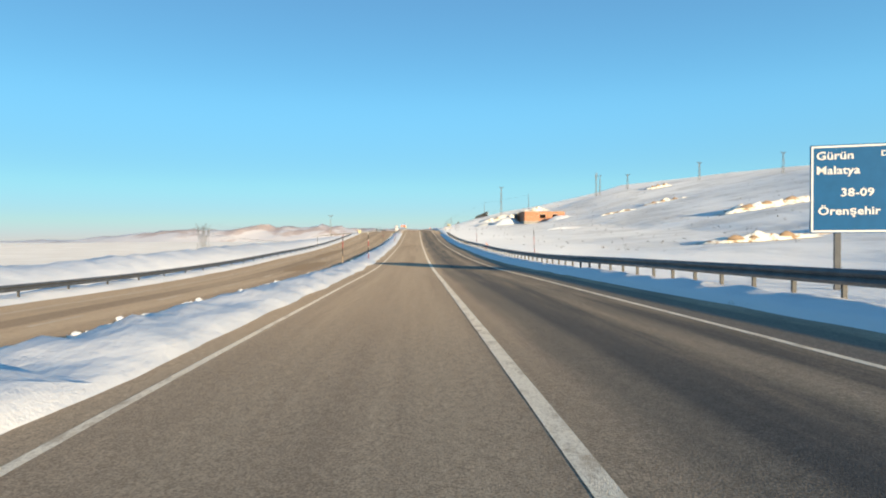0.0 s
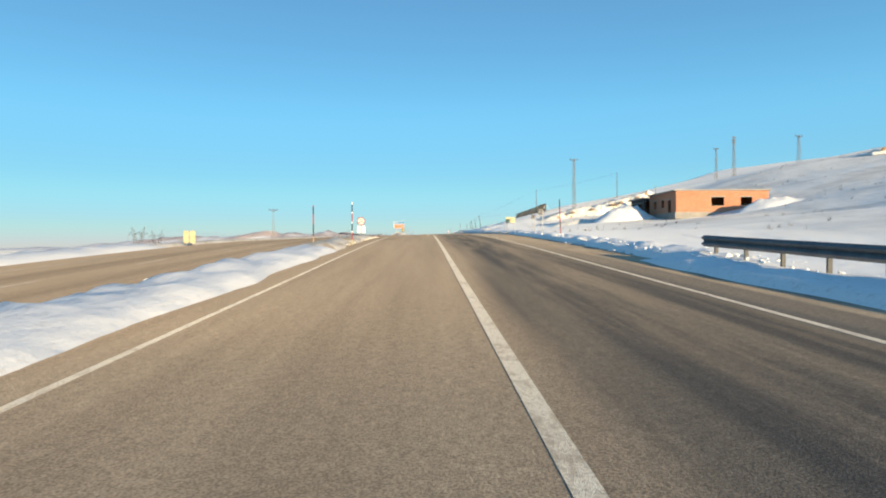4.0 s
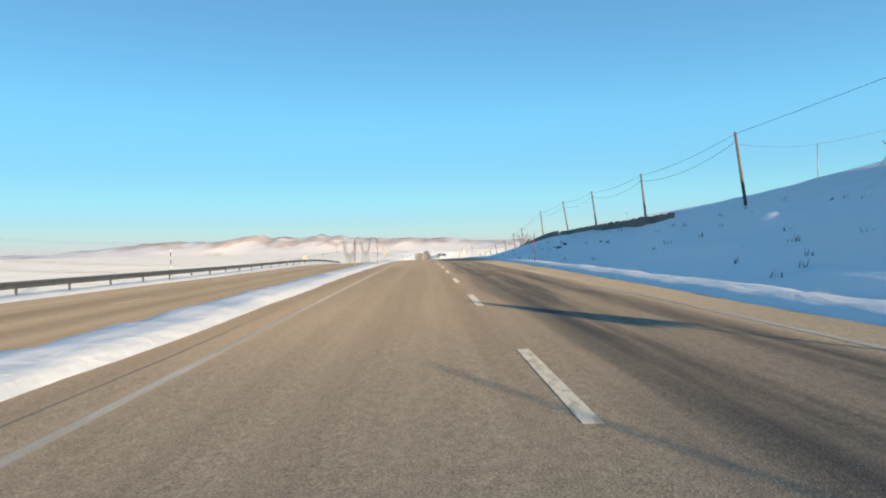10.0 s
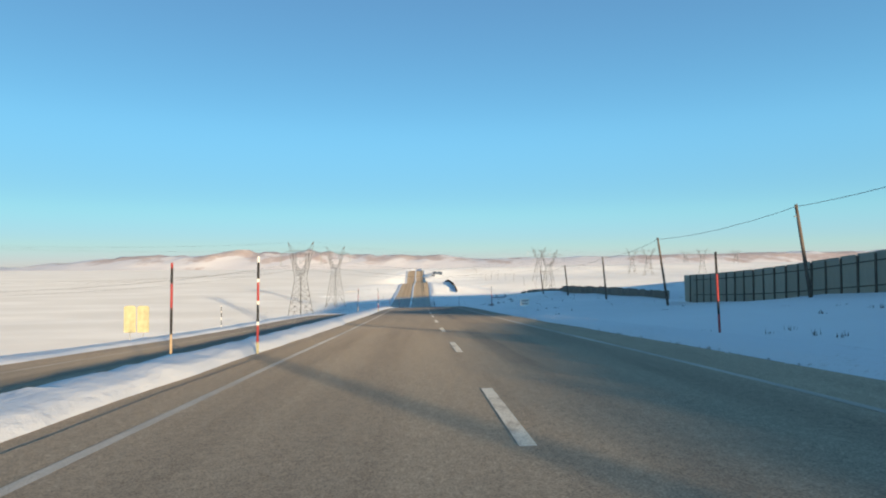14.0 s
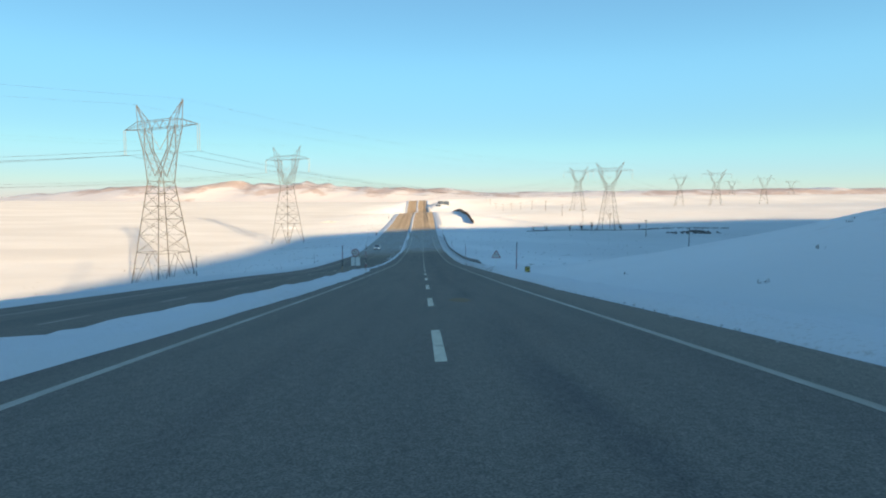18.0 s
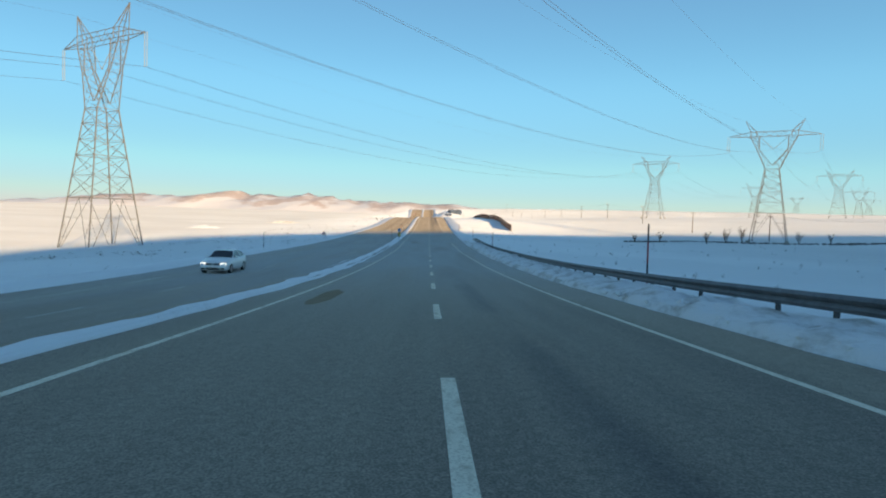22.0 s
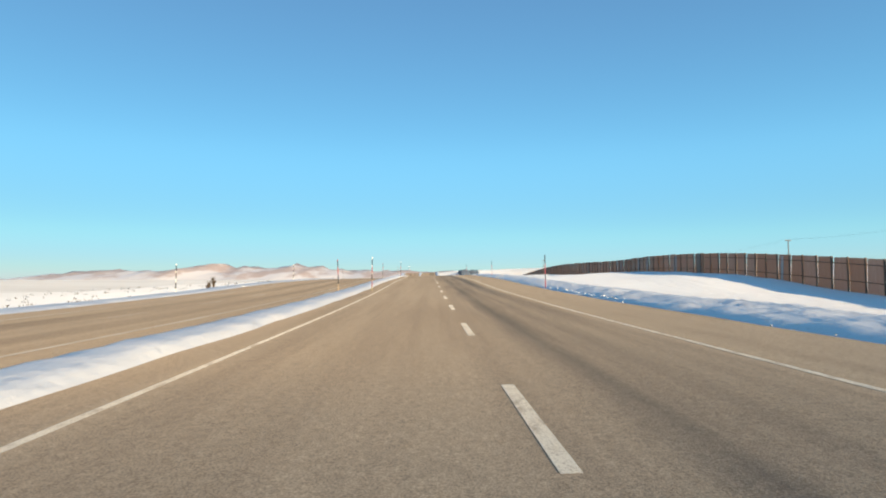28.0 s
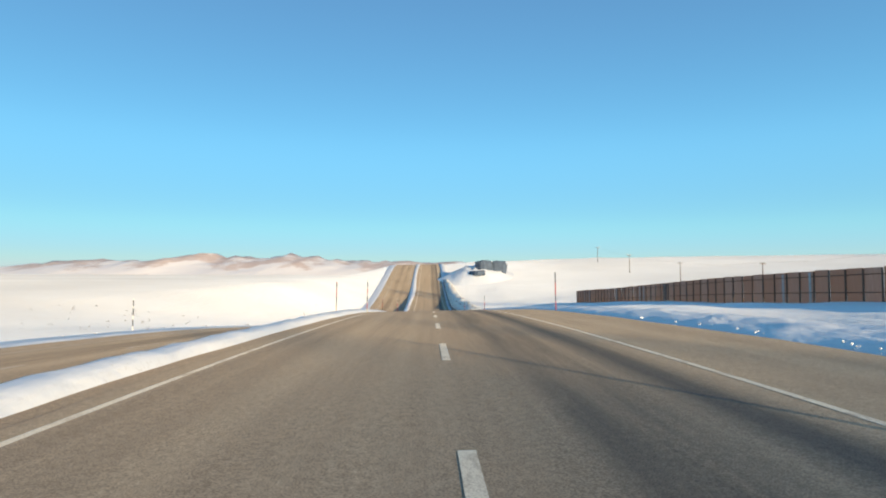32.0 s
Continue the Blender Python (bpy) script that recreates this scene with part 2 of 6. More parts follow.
def asphalt(name, worn):
    n = Nodes(name, 0.9, spec=0.15)
    n.b.inputs["Diffuse Roughness"].default_value = 0.35
    x, y = n.axis(0), n.axis(1)
    streak = n.noise(1.3, (1.0, 0.02, 1.0), 5, 0.6)
    patch = n.noise(0.09, (1.0, 0.25, 1.0), 5, 0.6)
    grain = n.noise(55, detail=2)
    salt = n.ramp(n.math("ADD", n.math("MULTIPLY", streak, 0.6), n.math("MULTIPLY", patch, 0.4)), 0.36, 0.62)
    base = n.mix(salt, (0.290, 0.222, 0.155), (0.380, 0.295, 0.205))
    if worn:
        wave = n.math("MULTIPLY", n.math("SUBTRACT", n.noise(0.05, (0.01, 1, 1)), 0.5), 1.3)
        seam = n.ramp(n.math("ABSOLUTE", n.math("SUBTRACT", n.math("ADD", x, wave), 1.10)), 0.10, 0.42, 1.0, 0.0)
        seam = n.math("MULTIPLY", seam, n.math("MAXIMUM", n.ramp(n.noise(0.12), 0.38, 0.58), n.ramp(y, 990, 1040, 0.0, 0.85)))
        base = n.mix(n.math("MULTIPLY", seam, n.ramp(y, 430, 500, 0.75, 0.45)), base, (0.055, 0.055, 0.056))
        track = n.ramp(n.math("ABSOLUTE", n.math("SUBTRACT", n.math("ADD", x, n.math("MULTIPLY", wave, 0.4)), 2.95)), 0.12, 0.60, 1.0, 0.0)
        base = n.mix(n.math("MULTIPLY", track, n.ramp(y, 1030, 1080, 0.0, 0.80)), base, (0.09, 0.085, 0.08))
        share = n.math("ADD", n.ramp(y, 205, 240, 1.0, 0.45), n.math("ADD", n.ramp(y, 265, 300, 0.0, 0.55), n.math("ADD", n.ramp(y, 400, 450, 0.0, -0.85), n.ramp(y, 990, 1060, 0.0, 0.40))))
        lane = n.math("MULTIPLY", n.ramp(n.math("ADD", x, wave), 0.2, 0.9), n.math("MULTIPLY", n.ramp(x, 3.35, 3.9, 1.0, 0.0), share))
        lane = n.math("MULTIPLY", lane, n.ramp(n.noise(1.8, (1.0, 0.05, 1.0), 6, 0.65), 0.36, 0.66, 1.0, 0.35))
        base = n.mix(n.math("MULTIPLY", lane, 0.90), base, (0.065, 0.061, 0.057))
        first = n.ramp(y, 150, 195, 1.0, 0.0)
        strip = n.math("MULTIPLY", n.ramp(n.math("ADD", x, wave), 0.15, 0.75), n.ramp(n.math("ADD", x, wave), 1.5, 2.2, 1.0, 0.45))
        strip = n.math("MULTIPLY", strip, n.ramp(n.noise(0.8, (1.0, 0.06, 1.0), 6, 0.65), 0.30, 0.62, 1.0, 0.45))
        base = n.mix(n.math("MULTIPLY", n.math("MULTIPLY", strip, first), 0.85), base, (0.080, 0.073, 0.066))
        # guardrail's cast shadow on the shoulder, widened by darkening the asphalt's colour
        base = n.mix(n.math("MULTIPLY", n.math("MULTIPLY", n.ramp(x, 3.5, 3.8), first), 0.8), base, (0.12, 0.11, 0.10))
    wheel = n.math("ABSOLUTE", n.math("SINE", n.math("MULTIPLY", x, 1.795)))
    base = n.mix(n.math("MULTIPLY", n.ramp(wheel, 0.75, 1.0), 0.22), base, (0.42, 0.33, 0.228))
    if not worn:
        rut = n.math("ADD", n.ramp(n.math("ABSOLUTE", n.math("ADD", x, 13.3)), 0.5, 1.0, 1.0, 0.0), n.ramp(n.math("ABSOLUTE", n.math("ADD", x, 10.2)), 0.35, 0.8, 0.6, 0.0))
        rut = n.math("MULTIPLY", rut, n.ramp(n.noise(0.15, (1.0, 0.12, 1.0), 5), 0.35, 0.6, 0.3, 1.0))
        base = n.mix(n.math("MULTIPLY", rut, 0.6), base, (0.17, 0.125, 0.085))
    if worn:
        sand_and_sun = n.math("MULTIPLY", n.ramp(n.math("ADD", x, n.math("MULTIPLY", patch, 0.8)), 4.0, 4.6), n.ramp(n.noise(1.2, (1, 0.3, 1), 5), 0.3, 0.6, 0.35, 0.85))
        # on the first stretch the outer tan draws the sunlit gap below the rail
        sand_and_sun = n.math("MULTIPLY", sand_and_sun, n.math("MAXIMUM", n.ramp(y, 160, 200), n.ramp(n.math("ADD", x, n.math("MULTIPLY", streak, 0.3)), 4.75, 4.95)))
        sand_and_sun = n.math("MULTIPLY", sand_and_sun, n.ramp(y, 960, 1040, 1.0, 0.55))
        base = n.mix(sand_and_sun, base, (0.45, 0.35, 0.24))
    # extra dark grey put into the colour where the hill's shade lies
    hill_shade = n.math("MULTIPLY", n.ramp(y, 520, 580), n.ramp(y, 780, 845, 0.62, 0.0))
    base = n.mix(hill_shade, base, (0.125, 0.125, 0.128))
    salted = n.math("MULTIPLY", n.ramp(y, 800, 850), n.ramp(y, 945, 990, 1.0, 0.0))
    base = n.mix(n.math("MULTIPLY", salted, n.ramp(n.noise(0.4, (1.0, 0.15, 1.0), 5), 0.3, 0.6, 0.65, 0.95)), base, (0.40, 0.385, 0.368))
    speck = n.math("MULTIPLY", n.ramp(grain, 0.30, 0.72, 0.67, 1.25), n.ramp(n.noise(13.0, (1, 0.7, 1), 6, 0.7), 0.32, 0.68, 0.86, 1.12))
    mul = n.t.nodes.new("ShaderNodeMix")
    mul.data_type, mul.blend_type = "RGBA", "MULTIPLY"
    mul.inputs[0].default_value = 1.0
    n.put(mul.inputs[6], base)
    n.put(mul.inputs[7], speck)
    n.colour(mul.outputs[2])
    return n.bump((n.cells(70), 0.0016), (n.noise(260, detail=2), 0.0004)).m


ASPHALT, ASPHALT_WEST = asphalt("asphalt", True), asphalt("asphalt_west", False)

n = Nodes("wet_patch", 0.85, spec=0.1)
n.colour(n.mix(n.noise(3), (0.20, 0.145, 0.092), (0.27, 0.198, 0.128)))
n.b.inputs["Diffuse Roughness"].default_value = 0.35
WET = n.bump((n.cells(90), 0.003)).m

n = Nodes("red_dirt", 0.95, spec=0.1)
n.colour(n.mix(n.ramp(n.noise(0.8, (1, 0.3, 1), 6), 0.35, 0.65), (0.38, 0.235, 0.145), (0.46, 0.315, 0.20)))
n.b.inputs["Diffuse Roughness"].default_value = 0.35
RED_DIRT = n.bump((n.cells(70), 0.0016), (n.noise(260, detail=2), 0.0004)).m

n = Nodes("road_paint", 0.75, spec=0.25)
worn = n.math("MULTIPLY", n.ramp(n.noise(5.0, (1, 0.4, 1), 6, 0.7), 0.32, 0.52), n.ramp(n.noise(45), 0.25, 0.55))
n.colour(n.mix(worn, (0.44, 0.35, 0.25), (0.76, 0.67, 0.53)))
n.b.inputs["Diffuse Roughness"].default_value = 0.35
PAINT = n.bump((n.cells(90), 0.0024), (n.noise(260, detail=2), 0.0006)).m
n = Nodes("thin_road_paint", 0.8, spec=0.2)
worn = n.math("MULTIPLY", n.ramp(n.noise(1.2, (1, 0.12, 1), 6, 0.7), 0.40, 0.70), n.ramp(n.noise(45), 0.25, 0.6, 0.0, 0.8))
n.colour(n.mix(worn, (0.38, 0.33, 0.27), (0.68, 0.62, 0.53)))
n.b.inputs["Diffuse Roughness"].default_value = 0.35
THIN_PAINT = n.bump((n.cells(90), 0.0024), (n.noise(260, detail=2), 0.0006)).m

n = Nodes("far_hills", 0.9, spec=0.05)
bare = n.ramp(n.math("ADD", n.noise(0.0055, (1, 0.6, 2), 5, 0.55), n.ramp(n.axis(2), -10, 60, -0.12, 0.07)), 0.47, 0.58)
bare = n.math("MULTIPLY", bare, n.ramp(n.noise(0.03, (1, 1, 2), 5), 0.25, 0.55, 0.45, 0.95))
# both tones are paled to put the haze of distance into the colour
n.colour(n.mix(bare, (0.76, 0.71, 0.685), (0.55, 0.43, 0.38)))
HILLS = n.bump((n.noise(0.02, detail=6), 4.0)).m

n = Nodes("brick", 0.9, spec=0.1)
bt = n.t.nodes.new("ShaderNodeTexBrick")
bt.inputs["Scale"].default_value = 1.0
bt.inputs["Brick Width"].default_value, bt.inputs["Row Height"].default_value, bt.inputs["Mortar Size"].default_value = 0.40, 0.20, 0.012
bt.inputs["Color1"].default_value, bt.inputs["Color2"].default_value, bt.inputs["Mortar"].default_value = (0.50, 0.215, 0.115, 1), (0.42, 0.17, 0.09, 1), (0.42, 0.36, 0.30, 1)
sx = n.t.nodes.new("ShaderNodeSeparateXYZ")
n.t.links.new(n.co, sx.inputs[0])
cb = n.t.nodes.new("ShaderNodeCombineXYZ")
n.t.links.new(n.math("ADD", sx.outputs[0], sx.outputs[1]), cb.inputs[0])
n.t.links.new(sx.outputs[2], cb.inputs[1])
n.t.links.new(cb.outputs[0], bt.inputs["Vector"])
n.colour(n.mix(n.ramp(n.noise(0.9), 0.4, 0.75, 0, 0.5), bt.outputs[0], (0.30, 0.13, 0.08)))
BRICK = n.bump((n.noise(20), 0.006)).m

def thin_sheet(mat, colour, share):
    """Lets part of the light through, as thin weathered sheeting does."""
    nodes, links = mat.node_tree.nodes, mat.node_tree.links
    out = next(k for k in nodes if k.type == "OUTPUT_MATERIAL")
    body = out.inputs[0].links[0].from_socket
    glow, mixed = nodes.new("ShaderNodeBsdfTranslucent"), nodes.new("ShaderNodeMixShader")
    glow.inputs[0].default_value, mixed.inputs[0].default_value = (*colour, 1), share
    links.new(body, mixed.inputs[1])
    links.new(glow.outputs[0], mixed.inputs[2])
    links.new(mixed.outputs[0], out.inputs[0])


n = Nodes("fence_board", 0.85, spec=0.15)
grain = n.noise(3.0, (6, 6, 0.35), 6, 0.65)
tone = n.mix(n.each(), (0.44, 0.41, 0.36), (0.58, 0.54, 0.47))
n.colour(n.mix(n.ramp(grain, 0.4, 0.7), n.mix(0.55, tone, (0.15, 0.13, 0.11)), tone))
BOARD = n.bump((grain, 0.01)).m
thin_sheet(BOARD, (0.68, 0.62, 0.52), 0.6)
# darker copy of the fence board, with shade put into its colour
n = Nodes("old_board", 0.85, spec=0.15)
grain = n.noise(3.0, (6, 6, 0.35), 6, 0.65)
tone = n.mix(n.each(), (0.17, 0.155, 0.135), (0.27, 0.24, 0.20))
n.colour(n.mix(n.ramp(grain, 0.4, 0.7), n.mix(0.5, tone, (0.09, 0.08, 0.07)), tone))
SHADED_BOARD = n.bump((grain, 0.01)).m
n = Nodes("rust_board", 0.85, spec=0.15)
grain = n.noise(2.0, (5, 5, 0.4), 6, 0.65)
tone = n.mix(n.ramp(n.each(), 0.3, 0.95), (0.36, 0.265, 0.215), (0.50, 0.42, 0.36))
n.colour(n.mix(n.ramp(grain, 0.35, 0.7), n.mix(0.5, tone, (0.22, 0.14, 0.11)), tone))
RUST_BOARD = n.bump((grain, 0.01)).m
thin_sheet(RUST_BOARD, (0.52, 0.39, 0.31), 0.45)

PALE_BOARD = plain("pale_board", (0.52, 0.52, 0.50), 0.8, vary=0.3, scale=2.0)
GALV = plain("galvanised_steel", (0.34, 0.34, 0.34), 0.55, 0.75, 0.4, 0.3, 4, 0.001)
RAIL = plain("rail_steel", (0.17, 0.175, 0.18), 0.6, 0.5, 0.35, 0.4, 2.5, 0.002)
LATTICE = plain("lattice_steel", (0.20, 0.20, 0.195), 0.65, 0.3, 0.3, 0.35, 2, 0.001)
WIRE = plain("wire", (0.16, 0.15, 0.15), 0.6, 0.5, 0.3, 0.2, 1, 0.0)
GLASS_INS = plain("insulator", (0.25, 0.27, 0.27), 0.3, 0.0, 0.5)
TIMBER = plain("pole_timber", (0.16, 0.125, 0.10), 0.85, 0.0, 0.15, 0.45, 5, 0.004)
BLACK = plain("black_paint", (0.02, 0.02, 0.022), 0.6)
RED = plain("red_paint", (0.33, 0.045, 0.045), 0.5)
WHITE = plain("white_paint", (0.72, 0.70, 0.66), 0.55, vary=0.12)
YELLOW = plain("yellow_paint", (0.72, 0.53, 0.12), 0.5, vary=0.15)
CREAM = plain("cream_panel", (0.55, 0.49, 0.29), 0.55, vary=0.35)
LIGHT_BLUE = plain("light_blue_sheet", (0.02, 0.18, 0.39), 0.5, spec=0.2, vary=0.2)
BLUE = plain("blue_sheet", (0.012, 0.095, 0.23), 0.6, spec=0.15, vary=0.15)
ORANGE = plain("orange_sheet", (0.55, 0.13, 0.03), 0.4, vary=0.12)
POST_STEEL = plain("post_steel", (0.10, 0.10, 0.10), 0.7, 0.3)
SIGN_GREY = plain("sign_back", (0.10, 0.105, 0.115), 0.55, 0.5)
STRAW = plain("dry_stalks", (0.10, 0.075, 0.05), 0.9, vary=0.5)
STONE = plain("stone", (0.20, 0.19, 0.18), 0.9, vary=0.5, scale=1.5, bump=0.03)
EARTH = plain("bare_earth", (0.36, 0.25, 0.16), 0.95, vary=0.45, scale=0.8, bump=0.05)
SLATE = plain("dark_slate", (0.085, 0.115, 0.165), 0.8, vary=0.5, scale=0.4, bump=0.08)
CONCRETE = plain("concrete", (0.34, 0.32, 0.29), 0.9, vary=0.35, scale=1.5, bump=0.01)
# shade of the wing's unlit side and inner room, put into the colour
WING_SHADE = plain("dark_plaster", (0.10, 0.08, 0.07), 0.9)
CAR_PAINT = plain("white_car_paint", (0.70, 0.70, 0.69), 0.25, 0.0, 0.5, 0.06)
CAR_GLASS = plain("car_glass", (0.02, 0.025, 0.03), 0.08, 0.0, 0.6, 0.1)
RUBBER = plain("rubber", (0.02, 0.02, 0.02), 0.85)
ALLOY = plain("alloy", (0.45, 0.45, 0.46), 0.35, 0.9)
n = Nodes("headlamp", 0.2)
n.colour((0.8, 0.8, 0.8))
n.b.inputs["Emission Color"].default_value, n.b.inputs["Emission Strength"].default_value = (1.0, 0.95, 0.85, 1), 0.35
HEADLAMP = n.m

# ---------------------------------------------------------------- lie of the land
KNOT = 20.0
KNOTS = [1.04, 1.15, 1.27, 1.02, 0.74, 0.78, 1.07, 1.35, 1.82, 2.50, 3.30, 4.12, 4.79, 5.21, 5.59, 5.98, 6.30, 6.56, 6.74, 6.88, 6.95, 6.95, 6.91, 6.79, 6.61, 6.40, 6.03, 5.41, 4.53, 3.46, 2.43, 1.42, 0.29, -1.07, -2.68, -4.37, -6.19, -7.92, -9.60, -11.28, -12.65, -13.77, -14.80, -15.83, -16.57, -17.05, -17.39, -17.49, -17.39, -17.18, -16.95, -16.71, -16.39, -15.98, -15.49, -14.85, -14.04, -13.37, -12.74, -12.23, -12.04, -12.31, -12.91, -13.98, -15.27, -16.61, -17.78, -18.52, -18.71, -18.21, -17.05, -15.31, -13.18, -10.78, -8.21, -5.69, -3.72, -2.51, -2.32, -2.88, -4.01, -5.33, -6.68, -8.01, -9.35, -10.72, -12.01, -12.72, -13.35, -14.01]
CROSS = 0.02


def spline(first, step, values, at):
    v = np.asarray(values, float)
    e = np.concatenate([[2 * v[0] - v[1]], v, [2 * v[-1] - v[-2]]])
    u = np.clip((np.asarray(at, float) - first) / step, 0, len(v) - 1.0001)
    i = np.floor(u).astype(int)
    f = u - i
    a, b, c, d = e[i], e[i + 1], e[i + 2], e[i + 3]
    return b + 0.5 * f * (c - a + f * (2 * a - 5 * b + 4 * c - d + f * (3 * (b - c) + d - a)))


def road_z(y):
    return spline(-40, KNOT, KNOTS, y)


# the far carriageway drops away from the near one in places
WEST_Y = [0, 50, 100, 150, 190, 330, 400, 426, 455, 520, 570, 640, 709, 766, 822, 872, 960, 1100, 1150, 1197, 1250, 1300, 1400]
WEST_Z = [-0.65, -0.6, -0.4, -0.2, 0, 0, -0.2, -0.25, 0.1, -0.8, -1.2, -0.65, -0.4, -0.8, -0.8, 0.1, 0, 0.1, -0.4, -1.0, -1.6, -1.4, 0]


def west_drop(y):
    y = np.asarray(y, float)
    return sum(np.interp(y + d, WEST_Y, WEST_Z) for d in (-16, -8, 0, 8, 16)) / 5


def on_road(x, y):
    x = np.asarray(x, float)
    return road_z(y) + CROSS * (x + 0.7) + west_drop(y) * np.clip((-6.5 - x) / 1.5, 0, 1)


def edge_x(y):
    """Outer edge of the near carriageway's paving."""
    return np.interp(y, [-40, 82, 150, 195, 235, 255, 290, 330, 374, 450, 520, 560, 626, 735, 808, 881, 917, 952, 1060, 1165, 1260, 1300, 1600],
                     [5.1, 5.3, 5.7, 6.4, 6.6, 6.0, 5.7, 5.4, 5.2, 6.2, 5.5, 5.1, 4.95, 5.0, 5.2, 5.8, 6.1, 6.3, 7.3, 7.8, 6.6, 5.0, 5.0])


def line_left(y):
    """Middle of the near carriageway's edge line beside the median."""
    return np.interp(y, [-40, 40, 80, 190, 265, 300, 335, 400, 447, 520, 630, 735, 810, 880, 920, 951, 1060, 1160, 1600],
                     [-3.62, -3.7, -3.85, -4.2, -4.6, -4.3, -4.05, -4.1, -4.45, -3.95, -4.2, -4.0, -4.15, -4.25, -4.5, -4.3, -4.55, -4.3, -4.1])


def line_right(y):
    """Middle of the near carriageway's edge line beside the shoulder."""
    return np.interp(y, [-40, 80, 190, 335, 375, 447, 520, 630, 735, 810, 915, 951, 1060, 1160, 1600], [3.62, 3.55, 3.9, 4.0, 4.08, 4.1, 3.9, 3.55, 3.6, 3.75, 3.78, 3.85, 4.1, 4.08, 3.9])


def snow_right(y):
    """Edge of the median's snow towards the near carriageway."""
    return np.interp(y, [-40, 5, 42, 80, 170, 294, 335, 372, 447, 520, 628, 663, 694, 706, 722, 881, 916, 951, 1056, 1091, 1162, 1300], [-4.1, -4.12, -4.4, -4.6, -4.9, -5.1, -5.15, -5.3, -5.75, -5.05, -5.15, -5.0, -4.7, -4.8, -5.4, -5.8, -5.4, -5.4, -5.65, -5.6, -5.2, -5.2])


def snow_left(y):
    """Edge of the median's snow towards the far carriageway."""
    return np.interp(y, [-40, 7, 45, 83, 170, 330, 372, 450, 520, 630, 665, 700, 881, 920, 955, 1060, 1100, 1165, 1300], [-6.2, -6.3, -6.7, -7.1, -7.5, -7.1, -7.2, -7.7, -6.7, -7.0, -6.6, -6.2, -6.5, -6.9, -6.8, -7.4, -7.1, -6.2, -6.6])


# heights above the road on the right, at eight distances from it
LAND_Y = [-400, 0, 150, 255, 320, 340, 360, 415, 450, 490, 515, 570, 640, 670, 685, 700, 725, 760, 820, 900, 974, 1040, 1062, 1090, 1125, 1200, 1280, 1340, 1430, 1600]
LAND = {
    9: [0] * 30,
    25: [0.5, 0.4, 0.4, 0.8, 2.5, 3.8, 4.6, 4.9, 4.8, 4.4, 2.4, 0.5, 3.4, 4.4, 4.3, 3.3, 0.8, -1.5, -1.2, -0.8, -0.5, -1, 0.2, 1, 0.2, 0.8, 2.5, 1.4, 2, 1],
    50: [2, 1.8, 2.2, 3, 5.2, 8.4, 10.9, 10.3, 9.2, 7.6, 7.0, 5.2, 4.4, 5.6, 5.2, 3.6, 0, -4, -2.5, -1.5, -0.8, -0.8, 0.6, 1.5, 0.7, 1.4, 3.5, 3, 3, 2],
    100: [7, 8, 11, 13, 19, 18.75, 18.5, 20, 22.5, 19, 16, 13, 9, 5.5, 3.8, 2, -1.3, -6, -4, -1.5, 0.2, 1, 2, 3, 3.2, 2, 6, 6, 5, 3],
    160: [12, 17, 23, 24.5, 29, 29.0, 29, 32, 35, 38, 37, 34, 24, 16.5, 12.8, 9, 3.2, -5, -4, -1, 1.5, 3, 4, 5, 5, 4, 8, 9, 6, 4],
    230: [17, 25, 31, 32, 35, 36.5, 38, 41, 43, 44, 43, 41, 33, 24.5, 20.2, 16, 8.5, -2, -4, 0, 3, 5, 6, 7, 7, 6, 10, 11, 7, 6],
    400: [18, 30, 36, 40, 42, 43.5, 45, 48, 50, 50, 50, 48, 40, 32, 28, 24, 15.7, 4, -1, 3, 7, 9, 9.5, 10, 10, 9, 12, 12, 9, 9],
    900: [12, 25, 30, 34, 36, 37.0, 38, 42, 45, 48, 48, 46, 42, 36, 33, 30, 23.3, 14, 10, 12, 16, 18, 18, 18, 18, 18, 18, 16, 14, 14],
}


LAND_EVEN = [np.interp(np.arange(-400, 1601, 20), LAND_Y, row) for row in LAND.values()]


def rises(y):
    at = (np.asarray(y, float) + 400) / 20
    return [spline(0, 1, row, at) for row in LAND_EVEN]


def smooth(a, b, v):
    t = np.clip((v - a) / (b - a), 0, 1)
    return t * t * (3 - 2 * t)


def ground_z(x, y):
    x, y = np.broadcast_arrays(np.asarray(x, float), np.asarray(y, float))
    r = on_road(np.clip(x, -17.6, 6.0), y)
    rows, at = rises(y), list(LAND)
    up = np.zeros(x.shape)
    for k in range(len(at) - 1):
        t = np.clip((x - at[k]) / (at[k + 1] - at[k]), 0, 1)
        up = np.where(x > at[k], rows[k] * (1 - t) + rows[k + 1] * t, up)
    right = r - 0.22 + up
    low = np.interp(y, [0, 620, 720, 850, 960, 1060, 1160, 1260, 1330, 1450, 1600], [-20, -20.4, -22.0, -21.7, -19.6, -17.5, -16, -14, -11.5, -9, -9])
    t = smooth(18, np.interp(y, [1230, 1320], [85, 44]), -x)
    left = (r - 0.25) * (1 - t) + low * t
    z = np.where(x > 0, right, left)
    far = smooth(1500, 2000, y)
    return z * (1 - far) + (-9 + np.clip(x, 0, 900) * 0.015) * far


def ground_at(x, y):
    return float(ground_z(x, y))


def road_at(x, y):
    return float(on_road(x, y))


